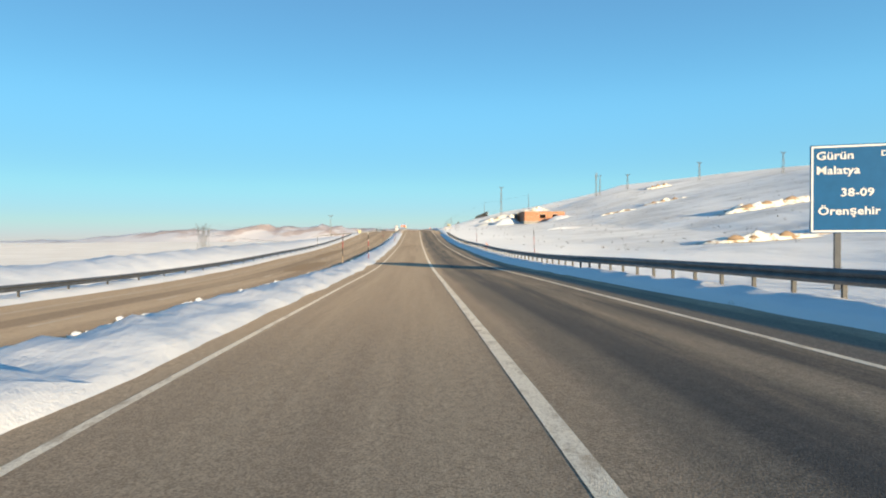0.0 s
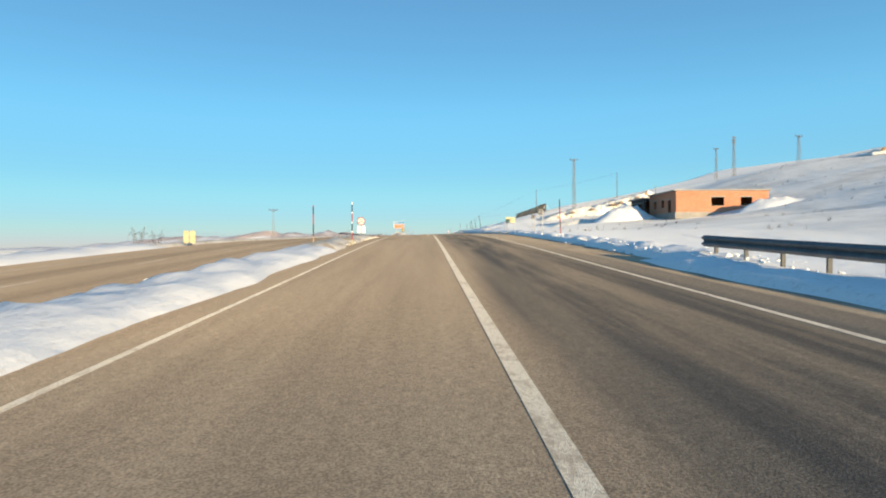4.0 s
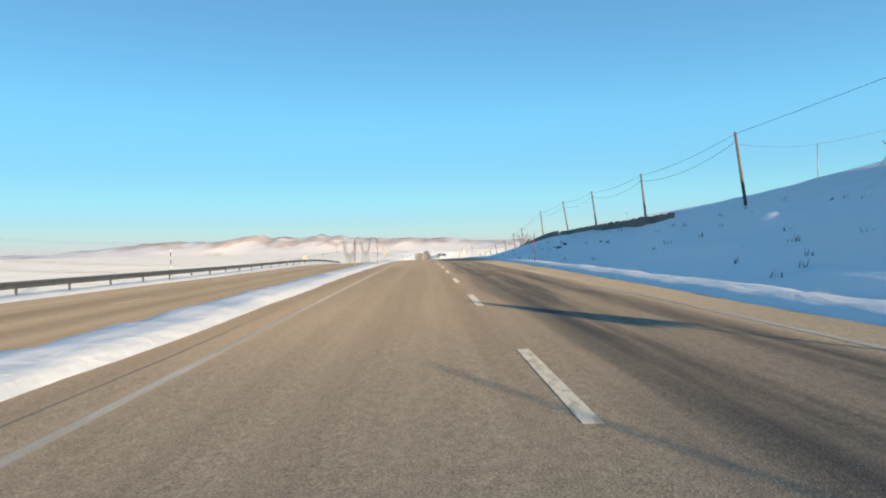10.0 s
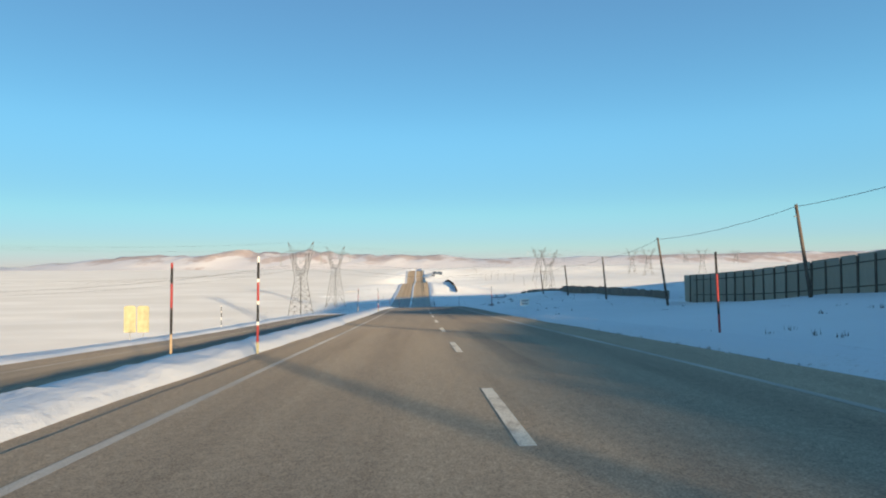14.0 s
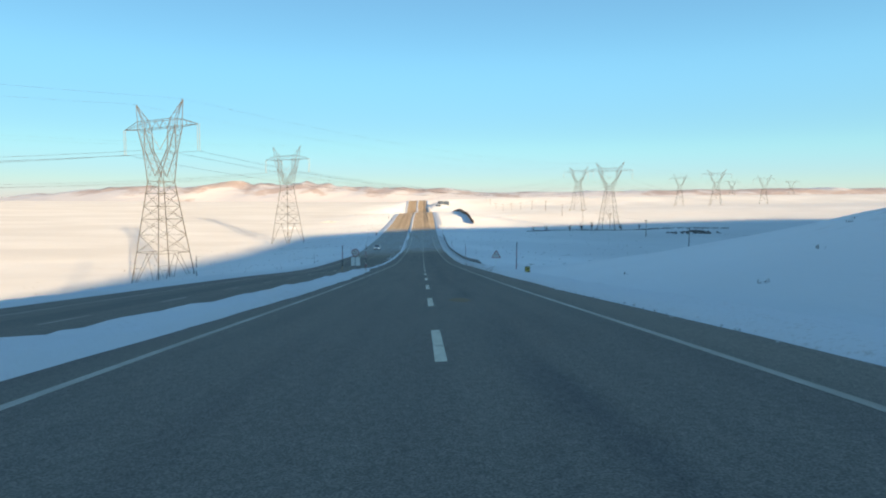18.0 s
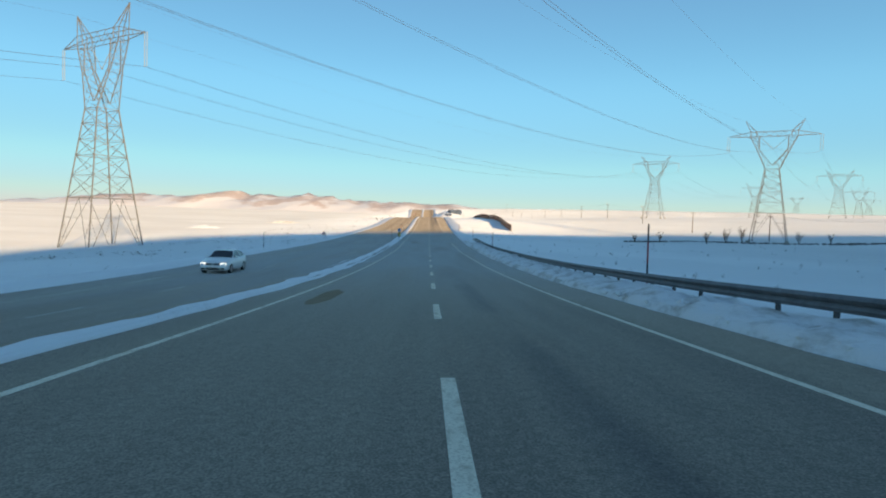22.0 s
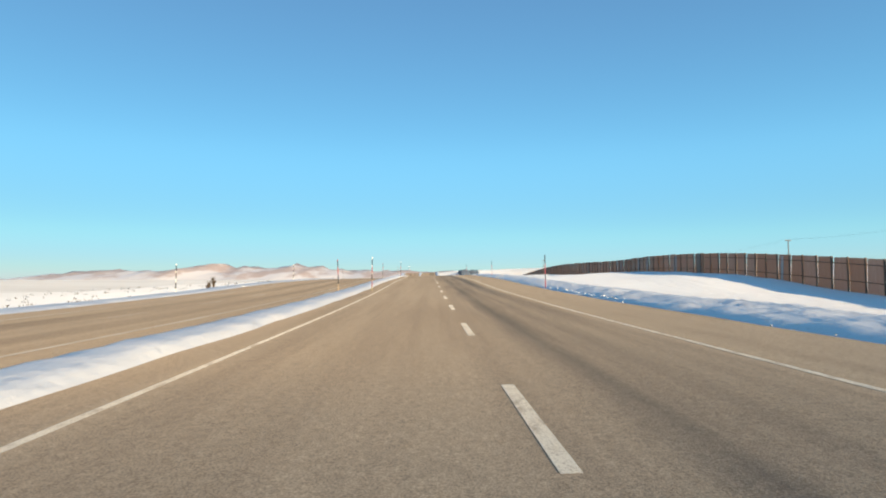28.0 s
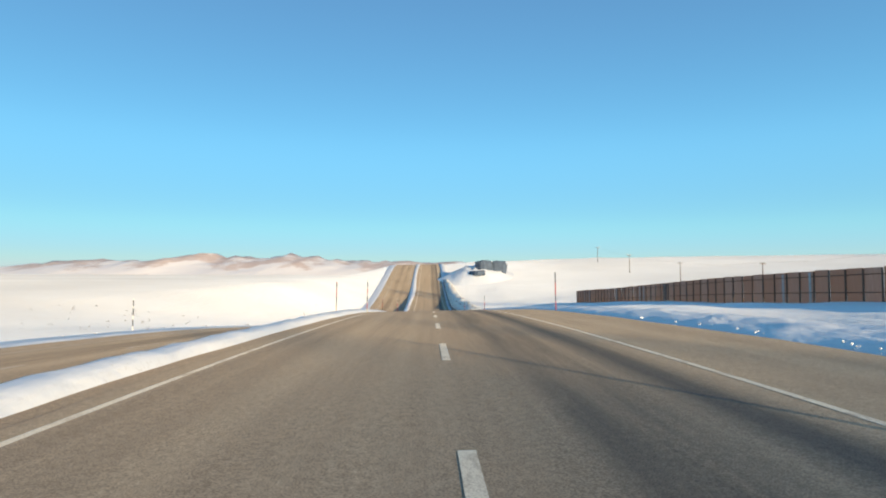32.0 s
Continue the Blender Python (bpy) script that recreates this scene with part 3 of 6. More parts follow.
def mesh(name, verts, faces, mat, smooth_shade=True):
    me = bpy.data.meshes.new(name)
    me.from_pydata(verts if isinstance(verts, list) else verts.tolist(), [], faces if isinstance(faces, list) else faces.tolist())
    if smooth_shade:
        me.polygons.foreach_set("use_smooth", [True] * len(me.polygons))
    me.materials.append(mat)
    return me


def grid(name, gx, gy, gz, mat):
    ny, nx = gx.shape
    verts = np.stack([gx, gy, gz], -1).reshape(-1, 3)
    i = (np.arange(ny - 1)[:, None] * nx + np.arange(nx - 1)).ravel()
    return mesh(name, verts, np.stack([i, i + 1, i + nx + 1, i + nx], -1), mat)


def wavy(x, y, scale, seed=0.0):
    flat = [noise.noise(Vector((a * scale, b * scale, seed))) for a, b in zip(np.ravel(x), np.ravel(y))]
    return np.array(flat).reshape(np.shape(x))


def ground_mesh(x, y):
    z = ground_z(x, y)
    drift = wavy(x, y, 0.05, 3.1) * 0.5 + wavy(x, y, 0.21, 7.7) * 0.16
    z = z + drift * smooth(9, 22, np.maximum(x, -x - 10))
    lumpy = smooth(8, 11, x) * (1 - smooth(24, 30, x)) * smooth(300, 318, y) * (1 - smooth(430, 480, y))
    z = z + lumpy * (0.50 * wavy(x, y * 0.45, 0.30, 12.0) + 0.22 * wavy(x, y * 0.6, 0.75, 14.0))
    under = (x > -17.9) & (x < edge_x(y) + 0.2)
    return np.where(under, on_road(np.clip(x, -17.6, 7), y) - 0.35, z)


xs = np.unique(np.concatenate([-np.geomspace(60, 4200, 30), np.arange(-60, -19, 3.0), np.arange(-19, 7.1, 1.0), np.arange(7.5, 26, 0.75), np.arange(26, 60, 2.0), np.geomspace(60, 4200, 40)]))
ys = np.unique(np.concatenate([-np.geomspace(40, 1500, 14), np.arange(-40, 1520, 5.0), np.arange(288, 460, 1.25), np.geomspace(1520, 4600, 18)]))
gx, gy = np.meshgrid(xs, ys)
tagged(new("ground", grid("ground", gx, gy, ground_mesh(gx, gy), STEPPE)), "wide snow-covered steppe rising to a long hill", "snowy ground", kind="structure")

ys = np.arange(-40, 1640, 3.0)
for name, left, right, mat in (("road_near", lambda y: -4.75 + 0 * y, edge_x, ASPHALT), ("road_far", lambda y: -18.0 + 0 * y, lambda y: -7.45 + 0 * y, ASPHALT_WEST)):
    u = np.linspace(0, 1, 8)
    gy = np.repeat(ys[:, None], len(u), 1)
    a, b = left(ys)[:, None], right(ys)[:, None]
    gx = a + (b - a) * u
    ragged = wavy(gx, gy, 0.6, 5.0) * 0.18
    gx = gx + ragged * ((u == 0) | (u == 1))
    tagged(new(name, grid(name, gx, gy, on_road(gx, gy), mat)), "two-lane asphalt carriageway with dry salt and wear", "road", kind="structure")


ys = np.arange(203, 283, 3.0)
gy = np.repeat(ys[:, None], 4, 1)
gx = np.linspace(-7.7, -4.6, 4) + 0 * gy
tagged(new("road_junction", grid("road_junction", gx, gy, on_road(gx, gy) - 0.004, ASPHALT_WEST)), "dusty asphalt of the median opening", "road", kind="structure")
ys = np.linspace(196, 272, 20)
gy = np.repeat(ys[:, None], 6, 1)
gx = np.linspace(-34, -17.9, 6) + 0 * gy
tagged(new("side_road", grid("side_road", gx, gy, np.maximum(ground_z(gx, gy), on_road(-17.9, gy) - 0.02 - (-17.9 - gx) * 0.06) + 0.01, ASPHALT_WEST)), "dusty side road leaving the junction", "road", kind="structure")

# ---------------------------------------------------------------- road markings
def stripe(name, x, y0, y1, width, mat, label, step=3.0, lift=0.004):
    n = max(2, int((y1 - y0) / step) + 1)
    gy = np.repeat(np.linspace(y0, y1, n)[:, None], 2, 1)
    xc = x(gy) if callable(x) else x
    gx = xc + np.array([-0.5, 0.5]) * width + 0 * gy
    return tagged(new(name, grid(name, gx, gy, on_road(gx, gy) + lift, mat)), label, "road marking", kind="structure")


stripe("lane_line", -0.05, -40, 211.5, 0.17, PAINT, "solid white lane line before the junction")
stripe("lane_line", -0.48, 241.0, 256.0, 0.17, PAINT, "short solid white lane line at the junction")
stripe("edge_line", line_left, -40, 205, 0.115, PAINT, "white edge line beside the snowy median")
stripe("edge_line", line_left, 296, 800, 0.15, THIN_PAINT, "faded white edge line beside the median")
stripe("edge_line", line_left, 800, 1630, 0.13, PAINT, "white edge line beside the median")
stripe("edge_line", line_right, -40, 246, 0.11, PAINT, "white edge line along the shoulder")
stripe("edge_line", line_right, 291, 800, 0.14, THIN_PAINT, "faded white edge line along the shoulder")
stripe("edge_line", line_right, 800, 905, 0.12, PAINT, "white edge line along the salted shoulder")
stripe("edge_line", line_right, 905, 1000, 0.13, THIN_PAINT, "faded edge line along the shaded shoulder")
stripe("edge_line", line_right, 1000, 1630, 0.12, PAINT, "white edge line along the wide shoulder")
stripe("edge_line", -8.55, -40, 190, 0.14, THIN_PAINT, "faded edge line of the far carriageway")
stripe("edge_line", -8.55, 300, 1630, 0.14, THIN_PAINT, "faded edge line of the far carriageway")
stripe("edge_line", -15.6, -40, 190, 0.14, THIN_PAINT, "faded outer edge line of the far carriageway")
stripe("edge_line", -15.6, 290, 1630, 0.14, THIN_PAINT, "faded outer edge line of the far carriageway")

# lane dashes: where the far end of every so many dashes lies
DASH_N = [0, 4, 8, 13, 16, 20, 24, 26, 38, 40, 44, 48, 52, 55, 59, 63, 67, 71, 80, 82, 86, 90, 94, 124]
DASH_Y = [299, 335.9, 373.2, 420.0, 448.3, 484.4, 520.3, 538.7, 649.5, 666.8, 702.5, 739.5, 777.6, 807.1, 844.6, 882.3, 918.3, 954.5, 1039.8, 1057.6, 1094.5, 1131.2, 1169.5, 1441.5]
for k in range(0, 125):
    y = float(np.interp(k, DASH_N, DASH_Y))
    tagged(stripe("lane_dash", float(np.interp(y, [305, 336, 373, 415], [0, 0.28, 0.08, 0])), y - 3.4, y, 0.16, PAINT, "white lane dash worn by traffic", 1.5), group="lane dashes")
for a, b in ((213.0, 240.5), (257.5, 291.5)):
    for y in np.arange(a, b, 1.65):
        tagged(stripe("short_dash", -0.50, y, y + 0.78, 0.15, PAINT, "short white dash through the junction", 0.8), group="short junction dashes")
for y in np.arange(208, 296, 1.9):
    tagged(stripe("short_dash", float(line_left(y)), y, y + 0.8, 0.14, THIN_PAINT, "short faded dash across the median opening", 0.8), group="median opening dashes")
for y in np.arange(-36, 1500, 9.0):
    if not 190 < y < 292:
        tagged(stripe("far_lane_dash", -12.05, y, y + 3.0, 0.13, THIN_PAINT, "faded lane dash of the far carriageway", 3.0), group="far lane dashes")


def blot(name, x, y, rx, ry, mat, label, seed, base=on_road, lift=0.004, category="road stain"):
    """A flat stain with a ragged outline, lying on the road."""
    rim = [(x + rx * math.cos(a) * (1 + 0.35 * noise.noise(Vector((math.cos(a) * 1.7, math.sin(a) * 1.7, seed)))),
            y + ry * math.sin(a) * (1 + 0.35 * noise.noise(Vector((math.cos(a) * 1.7, math.sin(a) * 1.7, seed + 9))))) for a in np.linspace(0, 2 * math.pi, 28, endpoint=False)]
    verts, faces = [], []
    for ring in (0.0, 0.5, 1.0):
        for px, py in rim:
            qx, qy = x + (px - x) * ring, y + (py - y) * ring
            verts.append((qx, qy, float(base(qx, qy)) + lift))
    for r in range(2):
        for k in range(28):
            a, b = r * 28 + k, r * 28 + (k + 1) % 28
            faces.append((a, b, b + 28, a + 28))
    return tagged(new(name, mesh(name, verts, faces, mat)), label, category, kind="structure")


for k, (x, y, rx, ry) in enumerate(((-2.6, 99, 0.5, 2.2), (-1.6, 104.5, 0.4, 2.0), (-3.6, 193.6, 0.7, 1.6), (-2.9, 1108, 1.25, 2.6), (-3.2, 819, 0.3, 3.0), (0.6, 333.8, 0.45, 0.7),
                                    (-2.5, 910, 0.6, 1.6), (0.9, 674.5, 0.35, 0.8))):
    blot("wet_stain", x, y, rx, ry, WET, "dark wet stain on the asphalt", 3.0 + k)
for k, (x, y, rx, ry, m) in enumerate(((-6.4, 244, 0.9, 10, RED_DIRT), (-8.8, 252, 1.2, 12, RED_DIRT), (-11.0, 258, 0.8, 14, RED_DIRT), (5.4, 252, 0.8, 9, RED_DIRT), (-13.5, 236, 0.8, 10, RED_DIRT), (4.6, 268, 0.7, 6, RED_DIRT), (-7.0, 272, 0.7, 11, RED_DIRT), (-10.4, 268, 0.8, 9, RED_DIRT), (-12.0, 244, 1.0, 10, RED_DIRT), (5.2, 236, 0.5, 9, RED_DIRT), (4.3, 258, 0.4, 10, RED_DIRT), (-11.5, 60, 1.2, 9, WET), (-13.5, 90, 1.0, 14, WET))):
    blot("mud_stain" if m == RED_DIRT else "wet_stain", x, y, rx, ry, m, "reddish mud trail across the junction" if m == RED_DIRT else "dark wet stain on the far carriageway", 31.0 + k, lift=0.005)


# ---------------------------------------------------------------- building helpers
class Geo:
    """Gathers boxes, beams and tubes into one mesh."""

    def __init__(self):
        self.v, self.f = [], []

    def add(self, verts, faces):
        k = len(self.v)
        self.v += [tuple(p) for p in verts]
        self.f += [tuple(i + k for i in q) for q in faces]
        return self

    def box(self, c, size, turn=None):
        hx, hy, hz = (d / 2 for d in size)
        pts = [Vector((x, y, z)) for z in (-hz, hz) for y in (-hy, hy) for x in (-hx, hx)]
        if turn:
            pts = [turn @ p for p in pts]
        return self.add([p + Vector(c) for p in pts], [(0, 2, 3, 1), (4, 5, 7, 6), (0, 1, 5, 4), (2, 6, 7, 3), (0, 4, 6, 2), (1, 3, 7, 5)])

    def tube(self, p, q, r0, r1=None, n=8, caps=True):
        p, q = Vector(p), Vector(q)
        r1 = r0 if r1 is None else r1
        d = (q - p).normalized()
        a = d.orthogonal().normalized()
        b = d.cross(a)
        ring = [(a * math.cos(t) + b * math.sin(t)) for t in (2 * math.pi * k / n for k in range(n))]
        verts = [p + w * r0 for w in ring] + [q + w * r1 for w in ring]
        faces = [(k, (k + 1) % n, n + (k + 1) % n, n + k) for k in range(n)]
        if caps:
            faces += [tuple(range(n))[::-1], tuple(range(n, 2 * n))]
        return self.add(verts, faces)

    def path(self, pts, r, n=4):
        """One unbroken tube through the points."""
        pts = [Vector(p) for p in pts]
        verts, faces = [], []
        for k, p in enumerate(pts):
            d = (pts[min(k + 1, len(pts) - 1)] - pts[max(k - 1, 0)]).normalized()
            a = d.cross(Vector((0, 0, 1))).normalized()
            b = a.cross(d)
            verts += [p + (a * math.cos(t) + b * math.sin(t)) * r for t in (2 * math.pi * i / n for i in range(n))]
        for k in range(len(pts) - 1):
            faces += [(k * n + i, k * n + (i + 1) % n, (k + 1) * n + (i + 1) % n, (k + 1) * n + i) for i in range(n)]
        return self.add(verts, faces)

    def beam(self, p, q, w):
        return self.tube(p, q, w * 0.7, w * 0.7, 4)

    def plate(self, outline, thick, axis_y=0.0):
        """An upright plate facing -y, from an outline in x and z."""
        n = len(outline)
        verts = [(x, axis_y - thick / 2, z) for x, z in outline] + [(x, axis_y + thick / 2, z) for x, z in outline]
        faces = [tuple(range(n)), tuple(range(2 * n - 1, n - 1, -1))] + [(k, k + n, (k + 1) % n + n, (k + 1) % n) for k in range(n)]
        return self.add(verts, faces)

    def made(self, name, mat, soft=False):
        return mesh(name, self.v, self.f, mat, soft)


def thing(name, label, category, at, turn=0.0, group="", kind=""):
    ob = new(name)
    ob.matrix_basis = pose(*at, 0, 0, turn)
    ob.empty_display_size = 0.3
    return tagged(ob, label, category, group, kind)


def part(name, me, parent, label="", at=None):
    ob = new(name, me)
    ob.parent = parent
    if at is not None:
        ob.matrix_basis = at if isinstance(at, Matrix) else Matrix.Translation(at)
    return tagged(ob, label)


def lettering(text, size, mat, parent, x, z, y=-0.03, align="LEFT", stretch=1.0):
    cu = bpy.data.curves.new("lettering", "FONT")
    cu.body, cu.size, cu.align_x, cu.extrude, cu.resolution_u, cu.offset = text, size, align, 0.004, 2, size * 0.012
    tmp = bpy.data.objects.new("lettering", cu)
    scene.collection.objects.link(tmp)
    bpy.context.view_layer.update()
    me = bpy.data.meshes.new_from_object(tmp.evaluated_get(bpy.context.evaluated_depsgraph_get()))
    bpy.data.objects.remove(tmp)
    me.materials.clear()
    me.materials.append(mat)
    return part("lettering", me, parent, "white painted letters" if mat is WHITE else "", pose(x, y, z, 90) @ Matrix.Diagonal((stretch, 1, 1, 1)))


def ring(cx, cz, r0, r1, n=32):
    verts, faces = [], []
    for y in (-0.012, 0.012):
        for r in (r0, r1):
            verts += [(cx + r * math.cos(t), y, cz + r * math.sin(t)) for t in (2 * math.pi * k / n for k in range(n))]
    for k in range(n):
        j = (k + 1) % n
        faces += [(k, j, n + j, n + k), (2 * n + k, 3 * n + k, 3 * n + j, 2 * n + j), (n + k, n + j, 3 * n + j, 3 * n + k), (k, 2 * n + k, 2 * n + j, j)]
    return Geo().add(verts, faces)


def disc(cx, cz, r, n=32, thick=0.02, y=0.0):
    return Geo().plate([(cx + r * math.cos(t), cz + r * math.sin(t)) for t in (2 * math.pi * k / n for k in range(n))], thick, y)


# ---------------------------------------------------------------- snow along the road
def rail_x(y):
    """Line of the guardrail across the low field, which drifts away from the paving."""
    return float(np.interp(y, [704, 737, 775, 811, 850, 884, 922], [5.9, 6.2, 6.5, 6.9, 7.5, 8.0, 8.7]))


def bank(name, y0, y1, left, right, high, mat, label, step=0.6, rows=9, rough=1.0, seed=0.0, base=on_road, sink=0.10, blunt=0.7):
    ys = np.arange(y0, y1 + step, step)
    u = np.linspace(0, 1, rows)
    gy = np.repeat(ys[:, None], rows, 1)
    a, b, h = (np.broadcast_to(f(ys) if callable(f) else f, ys.shape)[:, None] for f in (left, right, high))
    taper = np.clip(np.minimum(ys - y0, y1 - ys) / 3.0, 0, 1)[:, None]
    wob = wavy(gy[:, :1] * 0 + 3, gy[:, :1], 0.35, seed) * 0.22 * rough
    gx = a + (b - a) * u + wob * (1 - u) + wavy(gy[:, :1] * 0 + 9, gy[:, :1], 0.3, seed + 4) * 0.22 * rough * u
    dome = np.maximum(np.sin(np.pi * u), 0) ** blunt
    lump = 1 + 0.45 * rough * wavy(gx, gy, 0.9, seed + 1) + 0.35 * rough * wavy(gx, gy, 2.6, seed + 2)
    gz = base(gx, gy) - sink + (h * dome * lump + sink * 1.12 * np.minimum(1, dome * 2)) * taper
    return tagged(new(name, grid(name, gx, gy, gz, mat)), label, "snow bank", kind="structure")


def heap(name, x, y, rx, ry, high, mat, label, category, seed, base=None, kind=""):
    """A rounded heap with an uneven top, sunk a little into the ground."""
    verts, faces, nr, na = [], [], 9, 28
    z0 = ground_at(x, y) if base is None else base
    for r in range(nr + 1):
        f = r / nr
        for a in range(na):
            t = 2 * math.pi * a / na
            k = 1 + 0.28 * noise.noise(Vector((math.cos(t) * 1.3, math.sin(t) * 1.3, seed)))
            px, py = x + rx * f * k * math.cos(t), y + ry * f * k * math.sin(t)
            up = high * (1 - f * f) ** 1.2 * (1 + 0.45 * noise.noise(Vector((px * 0.5, py * 0.5, seed))) + 0.2 * noise.noise(Vector((px * 1.7, py * 1.7, seed))))
            g = ground_at(px, py) if base is None else base
            verts.append((px - x, py - y, (g - z0) * f + up - 0.22 * f))
    for r in range(nr):
        for a in range(na):
            b = (a + 1) % na
            faces.append((r * na + a, r * na + b, (r + 1) * na + b, (r + 1) * na + a))
    ob = new(name, mesh(name, verts, faces, mat))
    ob.location = (x, y, z0)
    return tagged(ob, label, category, kind=kind)


def clods(name, count, y0, y1, place, size, mat, label, seed):
    """Loose lumps of ploughed snow, joined."""
    rnd = random.Random(seed)
    bm = bmesh.new()
    bmesh.ops.create_icosphere(bm, subdivisions=1, radius=1)
    base = [v.co.copy() for v in bm.verts]
    tris = [[v.index for v in f.verts] for f in bm.faces]
    bm.free()
    g = Geo()
    for _ in range(count):
        y = rnd.uniform(y0, y1)
        x, z = place(y, rnd)
        r = size * rnd.uniform(0.4, 1.6) * rnd.uniform(0.5, 1.0)
        sx, sy, sz = r * rnd.uniform(0.7, 1.5), r * rnd.uniform(0.7, 1.6), r * rnd.uniform(0.5, 1.0)
        g.add([(x + p.x * sx * rnd.uniform(0.5, 1.25), y + p.y * sy * rnd.uniform(0.5, 1.25), z + sz * 0.25 + p.z * sz * rnd.uniform(0.45, 1.2)) for p in base], tris)
    return tagged(new(name, g.made(name, mat, False)), label, "snow lumps", kind="stuff")


flat = lambda a, b: (lambda y, r: (lambda x: (x, road_at(x, y)))(r.uniform(a, b)))
verge = lambda a, b, up=0.0: (lambda y, r: (lambda x: (x, road_at(min(x, 7.0), y) + up))(float(edge_x(y)) + r.uniform(a, b)))

bank("median_snow", -40, 178, snow_left, snow_right, lambda y: 0.30 + 0 * y, SNOW, "packed snow filling the road's median", seed=1.0, rough=1.25, rows=13)
bank("median_snow", 172, 206, -7.7, lambda y: np.interp(y, [172, 206], [-4.9, -5.6]), 0.26, GRITTY, "sandy ploughed snow at the median's end", seed=2.0, rough=1.8)
heap("snow_heap", -6.9, 287.4, 2.0, 1.8, 0.6, GRITTY, "rounded sandy snow heap at the foot of the direction sign", "snow heap", 21.0, base=road_at(-6.9, 287.4))
bank("median_snow", 281, 297, -7.3, lambda y: np.interp(y, [281, 290, 297], [-5.6, -5.3, -5.0]), lambda y: np.interp(y, [281, 286, 291, 297], [0.22, 0.4, 0.42, 0.3]), GRITTY, "rounded heap of icy snow below the direction sign", seed=3.0, rough=1.6)
bank("median_snow", 294, 640, snow_left, snow_right, lambda y: np.interp(y, [294, 310, 640], [0.28, 0.22, 0.24]), SNOW, "low packed snow along the median", seed=4.0, rough=0.8)
bank("median_snow", 636, 716, snow_left, snow_right, 0.25, SNOW, "low packed snow along the median", seed=4.5, rough=1.0)
bank("median_snow", 708, 906, lambda y: np.interp(y, [708, 820, 900], [-6.1, -5.95, -7.0]) + 0.1 * np.sin(y * 0.05), lambda y: np.interp(y, [708, 737, 808, 881], [-5.5, -5.5, -5.35, -6.1]) + 0.1 * np.sin(y * 0.083), lambda y: 0.06 + 0 * y, SNOW, "thin broken strip of snow on the median", seed=5.0, rough=1.35)
bank("median_snow", 796, 896, lambda y: -5.35 - 0.005 * (y - 796) + 0.1 * np.sin(y * 0.06), lambda y: -5.1 - 0.005 * (y - 796) + 0.12 * np.sin(y * 0.09 + 1), lambda y: 0.03 + 0 * y, SNOW, "thin second ribbon of snow on the median", seed=5.5, rough=0.9)
rnd = random.Random(77)
for k in range(26):
    y = rnd.uniform(698, 890)
    blot("snow_patch", rnd.uniform(-7.5, -6.3), y, rnd.uniform(0.12, 0.38), rnd.uniform(1.0, 4.0), SNOW, "thin trodden snow patch on the asphalt", 60.0 + k, lift=0.008, category="snow patch")
bank("median_snow", 894, 1290, snow_left, snow_right, lambda y: np.interp(y, [898, 930, 1060, 1200], [0.18, 0.26, 0.20, 0.22]), SNOW, "smooth packed snow along the median", seed=6.0, rough=0.7)
bank("median_snow", 1286, 1620, -7.3, lambda y: -5.4 + 0.3 * np.sin(y * 0.06), 0.3, SNOW, "snow along the median up the far hill", seed=6.5, step=2.0)
ys = np.arange(-40, 1630, 3.0)
gy = np.repeat(ys[:, None], 4, 1)
gx = np.linspace(-7.6, -4.6, 4) + 0 * gy
tagged(new("median_paving", grid("median_paving", gx, gy, on_road(gx, gy) - 0.02, ASPHALT_WEST)), "bare asphalt of the median", "road", kind="structure")

bank("verge_snow", -40, 166, lambda y: 5.1 + 0 * y, lambda y: 7.2 + 0 * y, lambda y: 0.20 + 0 * y, SNOW, "ploughed snow bank below the guardrail", seed=11.0, rough=1.2)
bank("verge_snow", 160, 262, lambda y: edge_x(y) + 0.1, lambda y: edge_x(y) + 1.9, lambda y: np.interp(y, [160, 205, 228, 240, 262], [0.24, 0.27, 0.36, 0.46, 0.46]), SNOW, "ploughed snow bank along the shoulder", seed=12.0, rough=1.4, blunt=0.45, rows=13, step=0.4)
clods("snow_lumps", 900, 160, 262, verge(0.2, 1.7, 0.22), 0.06, SNOW, "broken lumps along the top of the ploughed bank", 54)
bank("verge_snow", 258, 300, lambda y: edge_x(y) + 0.2, lambda y: edge_x(y) + 3.4, 0.5, DIRTY_SNOW, "high dirty ploughed snow bank", seed=13.0, rough=2.0)
bank("verge_snow", 296, 460, lambda y: edge_x(y) + 0.05, lambda y: edge_x(y) + 2.2, 0.12, SNOW, "low snow bank at the foot of the slope", seed=14.0, rough=1.5, step=0.8)
bank("verge_snow", 455, 712, lambda y: edge_x(y) + 0.05, lambda y: edge_x(y) + 2.6, 0.12, SNOW, "low snow bank beside the shaded shoulder", seed=15.0, rough=1.2, step=0.8)
bank("verge_snow", 702, 905, lambda y: edge_x(y) + 0.02, lambda y: np.array([rail_x(v) for v in y]) + 0.7, lambda y: np.interp(y, [702, 716, 735, 808, 881, 905], [0.16, 0.22, 0.24, 0.28, 0.44, 0.32]), DIRTY_SNOW, "grey ploughed snow bank under the guardrail", seed=16.0, rough=1.1, step=0.5, rows=13, blunt=0.5)
bank("verge_snow", 898, 1010, lambda y: edge_x(y) + 0.05, lambda y: edge_x(y) + 2.8, 0.14, SNOW, "low snow bank with crumbled lumps", seed=17.0, rough=1.4, step=0.6)
